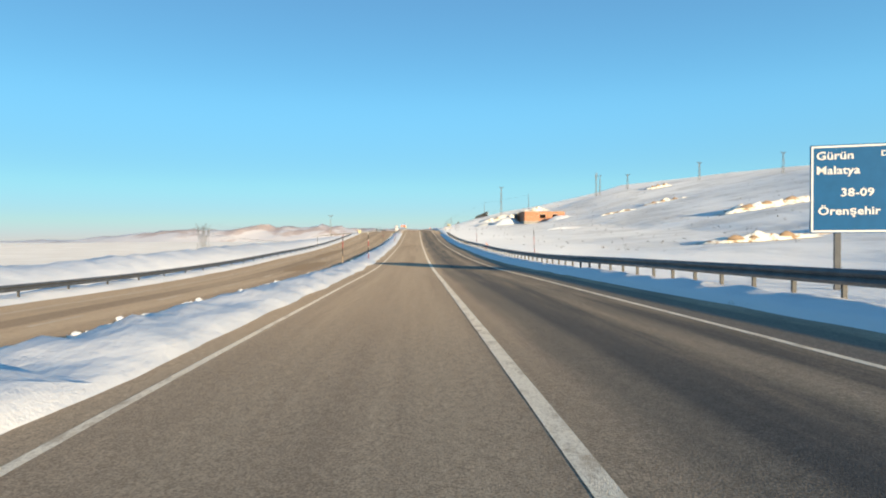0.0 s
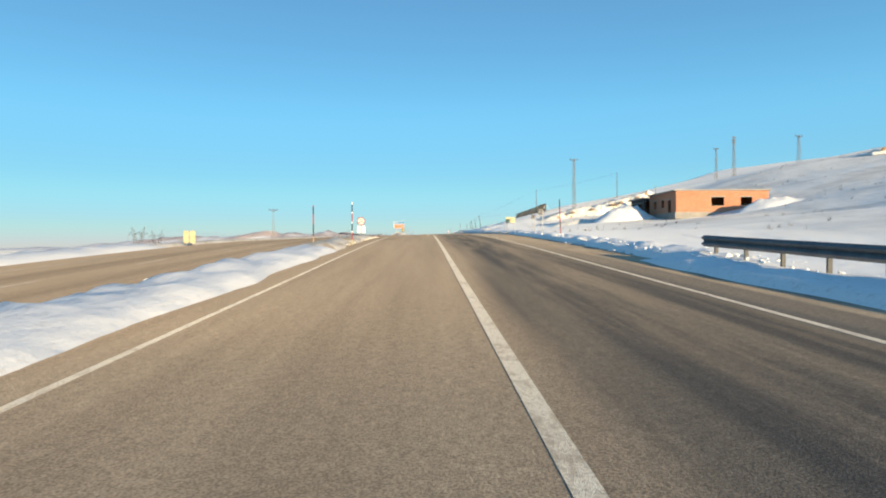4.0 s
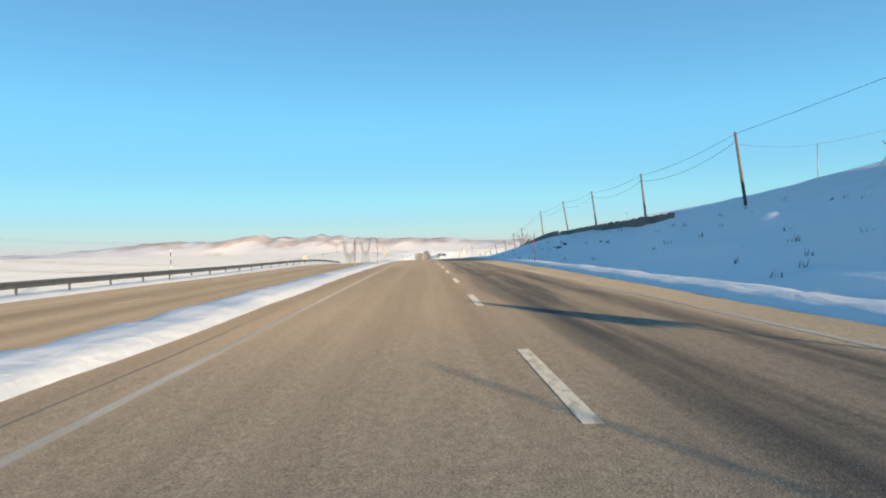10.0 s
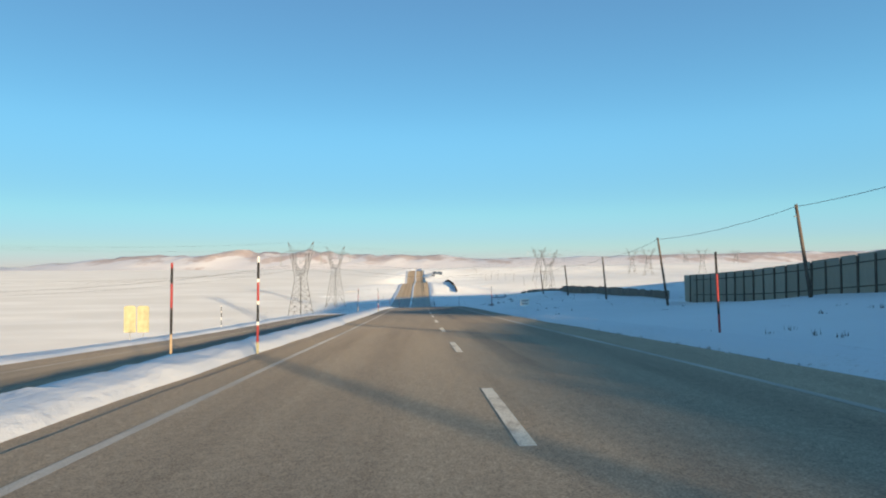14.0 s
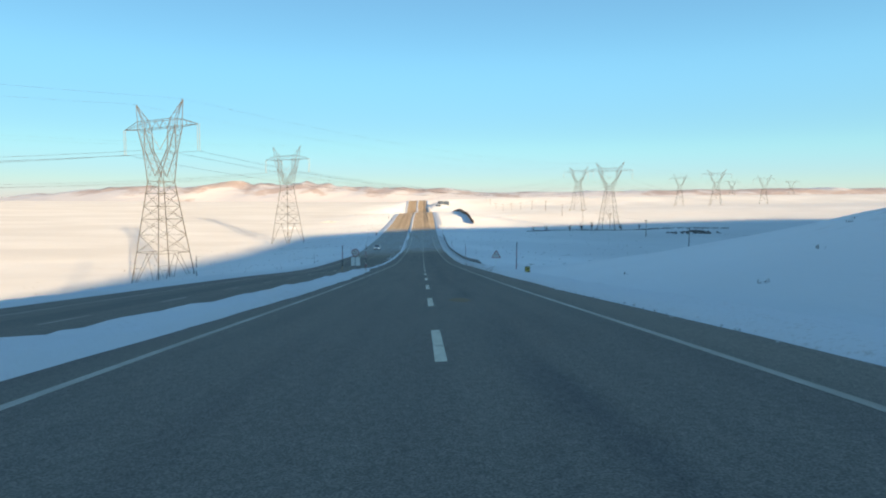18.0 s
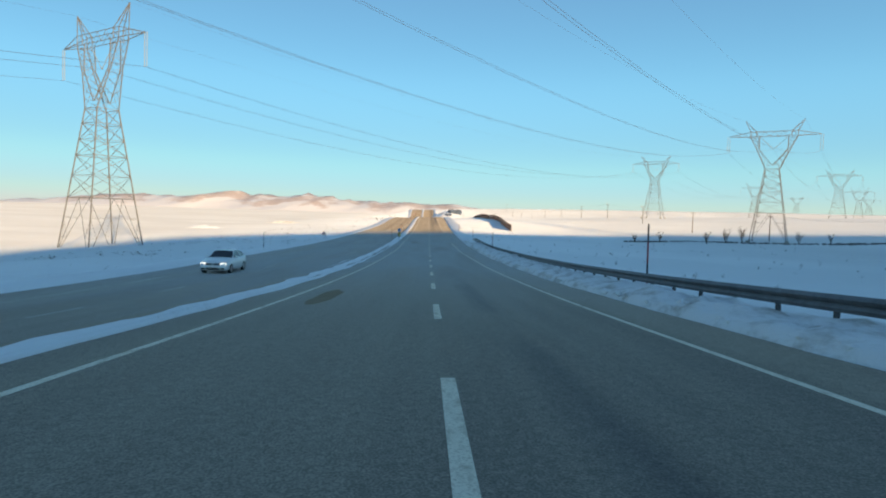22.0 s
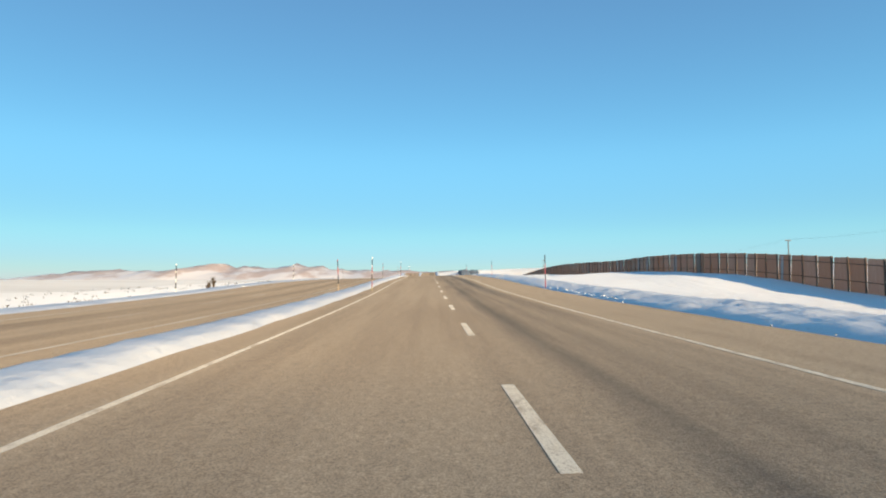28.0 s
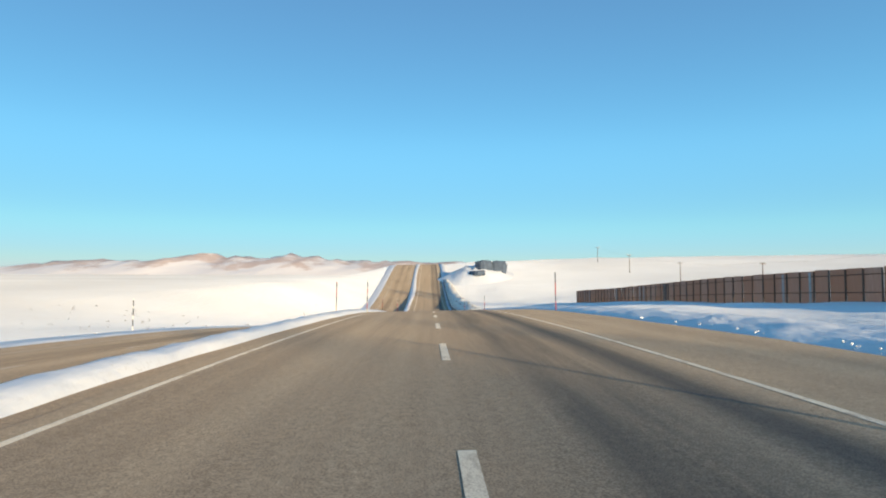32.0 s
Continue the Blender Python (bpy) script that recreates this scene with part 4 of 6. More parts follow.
bank("verge_snow", 1004, 1270, lambda y: edge_x(y) + 0.3, lambda y: edge_x(y) + 4.5, 0.14, SNOW, "wind-packed snow beside the wide shoulder", seed=18.0, rough=2.3, step=0.5, rows=17)
clods("snow_lumps", 1500, 1040, 1180, verge(0.35, 2.6, 0.06), 0.05, SNOW, "foamy crumbs of ploughed snow beside the wide shoulder", 56)
bank("verge_snow", 1262, 1290, lambda y: edge_x(y) + 0.1, lambda y: edge_x(y) + 3, 0.3, SNOW, "snow bank at the foot of the far hill", seed=19.0, step=2.0)
bank("earth_cutting", 1288, 1424, lambda y: np.interp(y, [1288, 1330, 1424], [6.8, 6.2, 5.5]), lambda y: np.interp(y, [1288, 1330, 1424], [13.5, 11.5, 8.2]), lambda y: np.interp(y, [1288, 1320, 1424], [0.9, 2.0, 0.9]), SANDY, "sunlit earth cutting with thin snow beside the far road", seed=19.4, step=2.0)
bank("verge_snow", 1420, 1500, lambda y: edge_x(y) + 0.1, lambda y: edge_x(y) + 3, 0.5, SNOW, "snow bank climbing the far hill", seed=19.0, step=2.5)
bank("far_verge_snow", -40, 190, -20.5, -18.0, 0.35, SNOW, "snow along the far carriageway's edge", seed=21.0, step=1.2)
bank("far_verge_snow", 285, 700, -20.2, -17.9, 0.2, SNOW, "thin snow along the far carriageway's edge", seed=22.0, step=1.2)
bank("far_verge_snow", 690, 1500, -20.8, -17.9, lambda y: np.interp(y, [690, 850, 900, 1500], [0.3, 0.3, 0.1, 0.1]), SNOW, "snow along the far carriageway's edge", seed=23.0, step=1.4)

bank("snow_ridge", -10, 186, lambda y: -35 + 1.2 * np.sin(y * 0.05), lambda y: -23.5 + 0.8 * np.sin(y * 0.07 + 1), lambda y: np.interp(y, [-10, 46, 62, 96, 186], [0.75, 0.6, 1.0, 1.4, 2.4]) - ground_z(-29.5, y), SNOW, "long sunlit ridge of drifted snow beyond the far carriageway", seed=25.0, step=1.2, rows=15, rough=0.35, base=ground_z, blunt=0.8)
bank("far_verge_snow", 186, 290, -21.2, -19.2, 0.16, GRITTY, "low gritty snow at the far edge of the junction", seed=24.0, step=1.0)

clods("snow_lumps", 1200, -20, 165, verge(0.0, 1.9, 0.05), 0.05, SNOW, "broken lumps of ploughed snow under the guardrail", 41)
clods("dirty_snow_lumps", 700, 166, 262, verge(-0.1, 0.5, 0.0), 0.06, DIRTY_SNOW, "broken lumps of snow along the shoulder", 42)
clods("dirty_snow_lumps", 1300, 200, 264, verge(0.0, 0.9, 0.10), 0.10, DIRTY_SNOW, "broken blocks of ploughed snow on the bank's face", 57)
clods("dirty_snow_lumps", 700, 258, 300, verge(0.1, 3.0, 0.22), 0.15, DIRTY_SNOW, "heaped dirty lumps of ploughed snow", 43)
clods("dirty_snow_lumps", 1400, 296, 316, verge(0.45, 1.9, 0.08), 0.075, DIRTY_SNOW, "heaped dirty lumps of ploughed snow", 53)
clods("snow_lumps", 500, 300, 460, verge(0.3, 1.1, -0.03), 0.025, DIRTY_SNOW, "crumbled snow at the slope's foot", 44)
clods("dirty_snow_lumps", 1600, 460, 705, verge(-0.1, 0.8, -0.02), 0.05, DIRTY_SNOW, "crumbled snow beside the shaded shoulder", 45)
clods("dirty_snow_lumps", 1800, 720, 914, verge(0.1, 1.5, 0.12), 0.11, DIRTY_SNOW, "grey lumps of ploughed snow under the guardrail", 46)
clods("dirty_snow_lumps", 500, 900, 1250, verge(0.1, 0.9, -0.02), 0.03, DIRTY_SNOW, "crumbled lumps along the shoulder", 47)
clods("sandy_snow_lumps", 500, 172, 207, flat(-7.6, -5.2), 0.10, GRITTY, "sandy lumps of ploughed snow on the median's end", 48)
clods("sandy_snow_lumps", 420, 285.4, 295, lambda y, r: (lambda x: (x, road_at(x, y) + 0.10 + 0.42 * max(0.0, 1 - ((x + 6.8) / 1.3) ** 2)))(r.uniform(-8.2, -5.6)), 0.10, GRITTY, "icy sandy lumps round the sign's heap", 49)
clods("sandy_snow_lumps", 200, 192, 285, flat(-20.5, -19.4), 0.04, GRITTY, "scattered lumps at the far edge of the junction", 50)
clods("snow_lumps", 1300, -10, 178, lambda y, r: (lambda x: (x, road_at(x, y) + r.uniform(0.0, 0.14)))(float(snow_left(y)) + r.uniform(-0.35, 0.45)), 0.085, SNOW, "broken lumps along the far edge of the median snow", 55)
clods("snow_lumps", 160, -30, 175, flat(-7.5, -5.6), 0.10, SNOW, "crumbled crust on the median snow", 51)
clods("snow_lumps", 300, 900, 1200, flat(-21, -18.1), 0.10, SNOW, "crumbs of snow along the far verge", 52)


# ---------------------------------------------------------------- guardrails
def guardrail(x, y0, y1, spacing, label, high=0.78, base=None, mat=RAIL, turn_out=0.0, line=None):
    """A W-beam on posts; line gives its sideways place along the road where it leaves the straight."""
    base = base or (lambda y: road_at(min(max(x, -17.6), 6.0), y))
    rail = thing("guardrail", label, "guardrail", (x, y0, base(y0)))
    z0 = base(y0)
    side = -1 if x > 0 else 1
    dip = lambda y: 0.80 * float(smooth(16, 0, y - y0)) + 0.45 * float(smooth(9, 0, y1 - y)) if turn_out else 0.0
    prof = [(0.0, 0.0), (0.035, 0.03), (0.075, 0.075), (0.035, 0.125), (0.0, 0.155), (0.035, 0.185), (0.075, 0.235), (0.035, 0.28), (0.0, 0.31)]
    ys = np.arange(y0, y1 + 0.1, 2.0)
    verts, faces, n = [], [], len(prof)
    for y in ys:
        out = turn_out * (smooth(6, 0, y - y0) if turn_out else 0) + (line(y) - x if line else 0)
        z = base(y) - z0 + high - 0.31 - dip(y)
        verts += [(side * px + float(out), y - y0, z + pz) for px, pz in prof] + [(side * (px - 0.012) + float(out), y - y0, z + pz) for px, pz in reversed(prof)]
    m = 2 * n
    for k in range(len(ys) - 1):
        faces += [(k * m + i, k * m + (i + 1) % m, (k + 1) * m + (i + 1) % m, (k + 1) * m + i) for i in range(m)]
    part("beam", mesh("beam", verts, faces, mat, False), rail)
    post = Geo().box((0, 0, -0.35), (0.09, 0.06, 1.5)).made("post", POST_STEEL)
    block = Geo().box((0, 0, 0), (0.12, 0.09, 0.22)).made("spacer", POST_STEEL)
    for y in np.arange(y0 + 0.4, y1, spacing):
        z = base(y) - z0 - dip(y)
        p = part("post", post, rail, at=(-side * 0.16 + (line(y) - x if line else 0), y - y0, z + high - 0.42))
        part("spacer", block, p, at=(side * 0.10, 0, 0.22))
    return rail


guardrail(7.0, -40, 164, 1.6, "grey steel guardrail above the ploughed snow", 0.86, lambda y: float(road_z(y)))
guardrail(5.9, 714, 922, 1.9, "weathered steel guardrail on closely set posts", 0.78, lambda y: road_at(5.6, y) - 0.05, turn_out=0.5, line=rail_x)
guardrail(5.6, 1286, 1416, 4.0, "dark steel guardrail beside the far hill", 0.85, mat=POST_STEEL)
guardrail(-18.6, -40, 168, 4.0, "low steel guardrail on the far verge", 0.78)
guardrail(-18.6, 276, 492, 4.0, "low steel guardrail on the far verge", 0.78)


# ---------------------------------------------------------------- far hills and the knolls of the plain
hx = np.linspace(-3000, 3400, 240)
hy = np.linspace(3150, 4350, 26)
gx, gy = np.meshgrid(hx, hy)
crest = np.interp(gx, [-3000, -1900, -1780, -1350, -1150, -940, -780, -540, -200, 120, 230, 500, 900, 2000, 3400], [-2, 4, 24, 50, 60, 80, 60, 76, 62, 50, 42, 40, 46, 68, 90])
calm = np.interp(gx, [-100, 300], [1.0, 0.35])
rough = 0.30 * wavy(gx, gy * 0.4, 0.005, 2.0) + 0.20 * wavy(gx, gy, 0.013, 5.0) + 0.10 * wavy(gx, gy, 0.03, 8.0)
swell = np.sin(np.pi * np.clip((gy - 3150) / 1000, 0, 1)) ** 1.2
gz = -20 + (crest + 20) * np.clip(1 + calm * rough, 0.3, 1.4) * swell
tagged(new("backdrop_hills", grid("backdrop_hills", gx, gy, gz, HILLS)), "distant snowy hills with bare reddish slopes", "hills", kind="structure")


heap("snow_mound", 38.6, 268, 7.0, 5.0, 3.0, SNOW, "tall smooth snow mound before the brick building", "snow mound", 1.0)
heap("snow_mound", 58, 250, 7, 4, 1.3, SNOW, "low snow mound beside the brick building", "snow mound", 2.0)
heap("snow_mound", 31, 276, 7, 3.5, 1.0, SANDY, "low sandy snow mound on the slope", "snow mound", 3.0)
heap("earth_heap", 33, 285, 2.6, 2.0, 0.9, EARTH, "small heap of reddish rubble in the snow", "earth heap", 4.0)
def scarp(name, xs, line, tall, mat, label, category, seed, ragged=0.2):
    """A steep face of packed snow and earth with a ragged rim, its back running out into the slope."""
    up = np.array([-0.08, 0.15, 0.42, 0.68, 0.9, 1.0, 0.9, -0.1])
    back = np.array([0.0, 0.25, 0.6, 1.0, 1.4, 2.1, 5.5, 12.0]) * min(1.0, float(np.max(tall)) / 2.5)
    gx = np.repeat(xs[:, None], len(up), 1)
    gy = line(gx) + back + 1.3 * wavy(gx, gx * 0 + 2, 0.16, seed) + 0.5 * wavy(gx, back + 0 * gx, 0.7, seed + 1)
    gz = ground_z(gx, gy) + tall[:, None] * up * (1 + ragged * wavy(gx, back * 2 + 0 * gx, 0.35, seed + 2) + ragged * wavy(gx, back + 0 * gx, 1.1, seed + 3))
    return tagged(new(name, grid(name, gx, gy, gz, mat)), label, category)


bx = np.linspace(32.5, 68, 72)
tall = np.interp(bx, [32.5, 36, 42, 52, 62, 68], [0.1, 0.9, 2.2, 3.0, 3.4, 0.3])
scarp("snow_bluff", bx, lambda x: 326.5 - 0.26 * (x - 33), tall, SANDY, "long sunlit snow bluff with bare reddish earth along its rim", "snow bluff", 6.0)
for mat, name, label, x0, x1, y, high, seed in (
        (SANDY, "earth_outcrop", "bare yellowish outcrop across the snowy hillside", 68, 89, 136, 1.7, 41.0), (SANDY, "earth_outcrop", "low bank of bare yellowish earth in the snow", 33, 46, 71, 1.0, 47.0),
        (SANDY, "earth_outcrop", "low snowy bank of bare earth on the hillside", 47, 61, 75, 0.9, 53.0), (SANDY, "earth_outcrop", "long thin outcrop across the snowy hillside", 60, 74, 206, 0.9, 59.0),
        (SANDY, "earth_outcrop", "thin pale outcrop high on the snowy hillside", 80, 96, 219, 1.1, 65.0), (SANDY, "earth_outcrop", "sunlit pale outcrop near the hill's crest", 112, 124, 300, 1.7, 71.0)):
    ex = np.linspace(x0, x1, 40)
    scarp(name, ex, lambda x: y - 0.1 * (x - x0), high * np.clip(np.sin(np.pi * (ex - x0) / (x1 - x0)), 0, 1) ** 0.6 * (0.65 + 0.6 * np.abs(wavy(ex, 0 * ex, 0.3, seed + 5)) * 2), mat, label, "outcrop", seed, 0.45)
    for k in (0.25, 0.45, 0.7):
        ox = x0 + (x1 - x0) * k
        heap("earth_heap", ox, y - 0.1 * (ox - x0) + 0.6, 0.09 * (x1 - x0), 0.5, 0.35 * high, EARTH, "brown earth showing along the outcrop", "earth heap", seed + k, base=ground_at(ox, y) + high * 0.55)
for k, (x, s) in enumerate(((41.5, 0.8), (47, 0.6), (52.5, 1.0), (54.5, 0.8), (59, 0.7))):
    heap("earth_heap", x, 327.2 - 0.26 * (x - 33), 1.5 * s, 0.9, 0.5 * s, EARTH, "reddish earth showing on the snow bluff", "earth heap", 6.3 + k, base=ground_at(x, 327.5 - 0.26 * (x - 33)) + float(np.interp(x, bx, tall)) * 0.72)
heap("snow_mound", 40, 168, 8, 2, 0.5, SNOW, "low drift of snow above the verge", "snow mound", 13.0)
heap("snow_mound", -60, 1060, 9, 3, 0.9, SANDY, "sunlit pale drift on the plain", "snow mound", 16.0)
heap("snow_mound", -75, 1010, 7, 3, 0.8, SNOW, "sunlit pale drift on the plain", "snow mound", 17.0)
heap("snow_mound", 14, 300, 3.2, 2.0, 0.9, SANDY, "ploughed heap of stones and snow at the verge", "snow mound", 18.0)
heap("earth_heap", 7.3, 310, 1.0, 1.9, 0.62, EARTH, "brown heap of stones and earth on the verge", "earth heap", 20.0)
heap("knoll", 20, 1420, 17, 25, 4.4, SNOW, "snowy knoll beside the far road", "knoll", 19.0)


def boulder(x, y, z, sx, sy, sz, seed, label):
    bm = bmesh.new()
    bmesh.ops.create_cube(bm, size=2)
    bmesh.ops.bevel(bm, geom=bm.edges[:], offset=0.35, segments=1, affect="EDGES")
    bmesh.ops.subdivide_edges(bm, edges=bm.edges[:], cuts=1)
    for v in bm.verts:
        v.co *= 1 + 0.3 * noise.noise(v.co * 1.1 + Vector((seed, 0, 0)))
        v.co = Vector((v.co.x * sx, v.co.y * sy, v.co.z * sz))
    me = bpy.data.meshes.new("boulder")
    bm.to_mesh(me)
    bm.free()
    me.materials.append(SLATE)
    ob = new("boulder", me)
    ob.matrix_basis = pose(x, y, z, 8 * seed % 20 - 10, 0, 35 * seed)
    return tagged(ob, label, "boulder", "boulders on the knoll")


boulder(22.6, 1412, ground_at(22.6, 1412) + 4.9, 3.4, 2.6, 2.5, 1.0, "large dark slaty boulder on the knoll")
boulder(29.0, 1414, ground_at(29, 1414) + 3.0, 3.0, 3.0, 3.6, 2.3, "large dark slaty boulder with a sheer face")
boulder(19.0, 1405, ground_at(19, 1405) + 3.2, 4.2, 2.2, 1.1, 3.1, "low dark boulder at the knoll's foot")


# ---------------------------------------------------------------- snow poles
POLE_TAN = plain("scuffed_pole", (0.46, 0.34, 0.22), 0.7, vary=0.4, scale=12)
BANDS = {
    "a": ((0, 0.62, POLE_TAN), (0.62, 1.38, BLACK), (1.38, 2.10, RED), (2.10, 2.55, BLACK), (2.55, 2.68, RED)),
    "b": ((0, 0.30, CREAM), (0.30, 0.78, RED), (0.78, 0.88, WHITE), (0.88, 1.36, BLACK), (1.36, 1.46, WHITE), (1.46, 1.98, RED), (1.98, 2.08, WHITE), (2.08, 2.54, BLACK), (2.54, 2.68, WHITE)),
    "c": ((0, 0.70, RED), (0.70, 1.10, BLACK), (1.10, 1.95, RED), (1.95, 2.62, BLACK)),
    "d": ((0, 0.40, WHITE), (0.40, 0.85, BLACK), (0.85, 1.15, WHITE), (1.15, 1.60, BLACK), (1.60, 1.75, WHITE), (1.75, 2.15, BLACK), (2.15, 2.25, WHITE)),
}
POLE_LABEL = {"a": "slim snow pole banded black, red and scuffed tan on the median", "b": "slim snow pole banded black, white and red on the median",
              "c": "slim black and red snow pole beside the shoulder", "d": "slim black and white snow pole on the far verge"}
POLE_KIND = {}
for key, bands in BANDS.items():
    tall = {"a": 0.86, "b": 0.92, "c": 0.93, "d": 0.95}[key]
    bands = [(a * tall, b * tall, m) for a, b, m in bands]
    first = thing("snow_pole", POLE_LABEL[key], "snow pole", (0, 0, -50), group="snow poles")
    part("stake", Geo().tube((0, 0, -0.9), (0, 0, 0.02), 0.028).made("stake", GALV), first)
    for a, b, m in bands:
        part("band", Geo().tube((0, 0, a), (0, 0, b), 0.033, n=10).made("band", m, False), first)
    part("cap", Geo().tube((0, 0, bands[-1][1]), (0, 0, bands[-1][1] + 0.03), 0.033, 0.015, 10).made("cap", bands[-1][2]), first)
    POLE_KIND[key] = first
rnd = random.Random(5)


def snow_pole(key, x, y, z=None):
    z = road_at(min(max(x, -17.6), 5.5), y) if z is None else z
    lean = pose(x, y, z, rnd.uniform(-1.6, 1.6), rnd.uniform(-1.6, 1.6), rnd.uniform(0, 360))
    return copy_thing(POLE_KIND[key], lean)


NEAR_MEDIAN = [53.1, 118.5, 183, 303.5, 353.8, 416.3, 527.7, 575, 644.5, 709.4, 919.6, 962.8, 1059.8, 1109, 1155, 1203, 1251, 1300, 1350]
FAR_MEDIAN = [53.2, 118.5, 183, 304, 353.8, 416.2, 527.4, 575, 644, 709.4, 918.6, 961.3, 1059, 1108, 1155, 1203, 1251, 1300, 1350]
for y in NEAR_MEDIAN:
    snow_pole("b", -5.04 if 900 < y < 940 else -5.12, y)
for y in FAR_MEDIAN:
    snow_pole("a", float(np.interp(y, [353, 416, 528, 710, 919, 961, 1060, 1110, 1200], [-7.35, -6.95, -7.2, -7.15, -7.1, -7.2, -7.5, -7.8, -7.5])), y, float(road_z(y)) - 0.1)
for y in [62, 122, 186, 302, 354.2, 421, 485, 529.2, 586, 648, 711, 770, 822.8, 877, 920.6, 962.4, 1059, 1113, 1152.5, 1194, 1245, 1295]:
    snow_pole("c", 10.8 if y < 165 else 8.6 if y == 421 else 9.4 if y == 1113 else 8.45 if y == 920.6 else 8.2 if y == 711 else 7.75, y)
for y in [115.5, 297, 348, 410, 476, 521, 570, 708.6, 766, 822, 873, 917, 958.5, 1059, 1099, 1149, 1195, 1250]:
    snow_pole("d", -19.3, y)
for first in POLE_KIND.values():
    for ob in (*first.children_recursive, first):
        bpy.data.objects.remove(ob)


# ---------------------------------------------------------------- road signs
def post_under(sign, x, top, bottom, w=0.07, mat=GALV):
    part("post", Geo().tube((x, 0.05, bottom), (x, 0.05, top), w / 2, n=10).made("post", mat, False), sign)


def rounded_triangle(r, cz, n=5, up=1):
    pts = []
    for k in range(3):
        a = math.pi / 2 + 2 * math.pi * k / 3
        c = Vector((math.cos(a), math.sin(a))) * (r - 0.09)
        for j in range(n):
            b = a - math.pi / 3 + (2 * math.pi / 3) * j / (n - 1)
            pts.append((c.x + 0.045 * math.cos(b), cz + up * (c.y + 0.045 * math.sin(b))))
    return pts


def warning_sign(x, y, base, top, label, back=False, plate=False, size=0.55, symbol="car"):
    sign = thing("warning_sign", label, "road sign", (x, y, base), 180 if back else 0)
    cz = top - base - size
    post_under(sign, 0, cz + 0.3, -0.6, mat=GALV if back or plate else WHITE)
    part("panel_back", Geo().plate(rounded_triangle(size, cz), 0.02, 0.012).made("panel_back", CREAM if back and y < 900 else SIGN_GREY), sign)
    part("border", Geo().plate(rounded_triangle(size, cz), 0.012, -0.006).made("border", RED), sign, "red reflective border")
    part("face", Geo().plate(rounded_triangle(size * 0.74, cz - 0.0), 0.012, -0.013).made("face", WHITE), sign, "white face")
    if symbol == "car":
        part("symbol", Geo().plate([(-0.13, cz + 0.02), (0.13, cz + 0.02), (0.09, cz + 0.12), (-0.09, cz + 0.12)], 0.01, -0.022).made("symbol", BLACK), sign, "black car silhouette")
        for sx in (-0.09, 0.07):
            part("skid_mark", Geo().plate([(sx, cz - 0.16), (sx + 0.03, cz - 0.16), (sx + 0.06, cz - 0.06), (sx + 0.02, cz), (sx - 0.01, cz), (sx + 0.02, cz - 0.06)], 0.01, -0.022).made("skid_mark", BLACK), sign)
    else:
        for k, h in enumerate((0.10, 0.16, 0.07)):
            part("symbol", Geo().plate([(-0.15 + k * 0.11, cz - 0.14), (-0.08 + k * 0.11, cz - 0.14), (-0.08 + k * 0.11, cz - 0.14 + h), (-0.15 + k * 0.11, cz - 0.14 + h)], 0.01, -0.022).made("symbol", BLACK), sign)
    if plate:
        z = cz - size * 0.5 - 0.2
        p = part("distance_plate", Geo().plate([(-0.3, z - 0.13), (0.3, z - 0.13), (0.3, z + 0.13), (-0.3, z + 0.13)], 0.02).made("distance_plate", WHITE), sign, "small white distance plate")
        for sx in (-0.2, 0.2):
            part("arrow", Geo().plate([(sx - 0.015, z - 0.08), (sx + 0.015, z - 0.08), (sx + 0.015, z), (sx + 0.05, z), (sx, z + 0.09), (sx - 0.05, z), (sx - 0.015, z)], 0.01, -0.02).made("arrow", BLACK), p)
        part("illegible_mark", Geo().plate([(-0.12, z - 0.04), (0.12, z - 0.04), (0.12, z + 0.04), (-0.12, z + 0.04)], 0.01, -0.02).made("illegible_mark", BLACK), p)
    return sign


z = lambda x, y: road_at(min(max(x, -17.6), 5.5), y)
warning_sign(8.4, 83.7, z(8.4, 83.7) - 0.9, 2.05, "red-bordered warning triangle standing behind the guardrail")
warning_sign(7.15, 365.5, z(7, 365) + 0.1, z(7, 365) + 2.05, "slippery-road warning triangle on a white post")
warning_sign(6.5, 489.2, z(6, 489) - 0.1, z(6, 489) + 2.06, "warning triangle with a distance plate on a grey post", plate=True, symbol="bars")
warning_sign(7.0, 716.2, z(7, 716) - 0.3, z(7, 716) + 1.76, "slippery-road warning triangle behind the snow bank")
warning_sign(-8.0, 472, z(-8, 472), z(-8, 472) + 2.1, "warning triangle seen from its pale back", back=True)
warning_sign(-20.9, 467, z(-18, 467) - 0.6, z(-18, 467) + 1.6, "warning triangle seen from its pale back", back=True)
warning_sign(-19.6, 1175, z(-18, 1175) - 0.9, z(-18, 1175) + 1.0, "warning triangle seen from its grey back on the far verge", back=True)


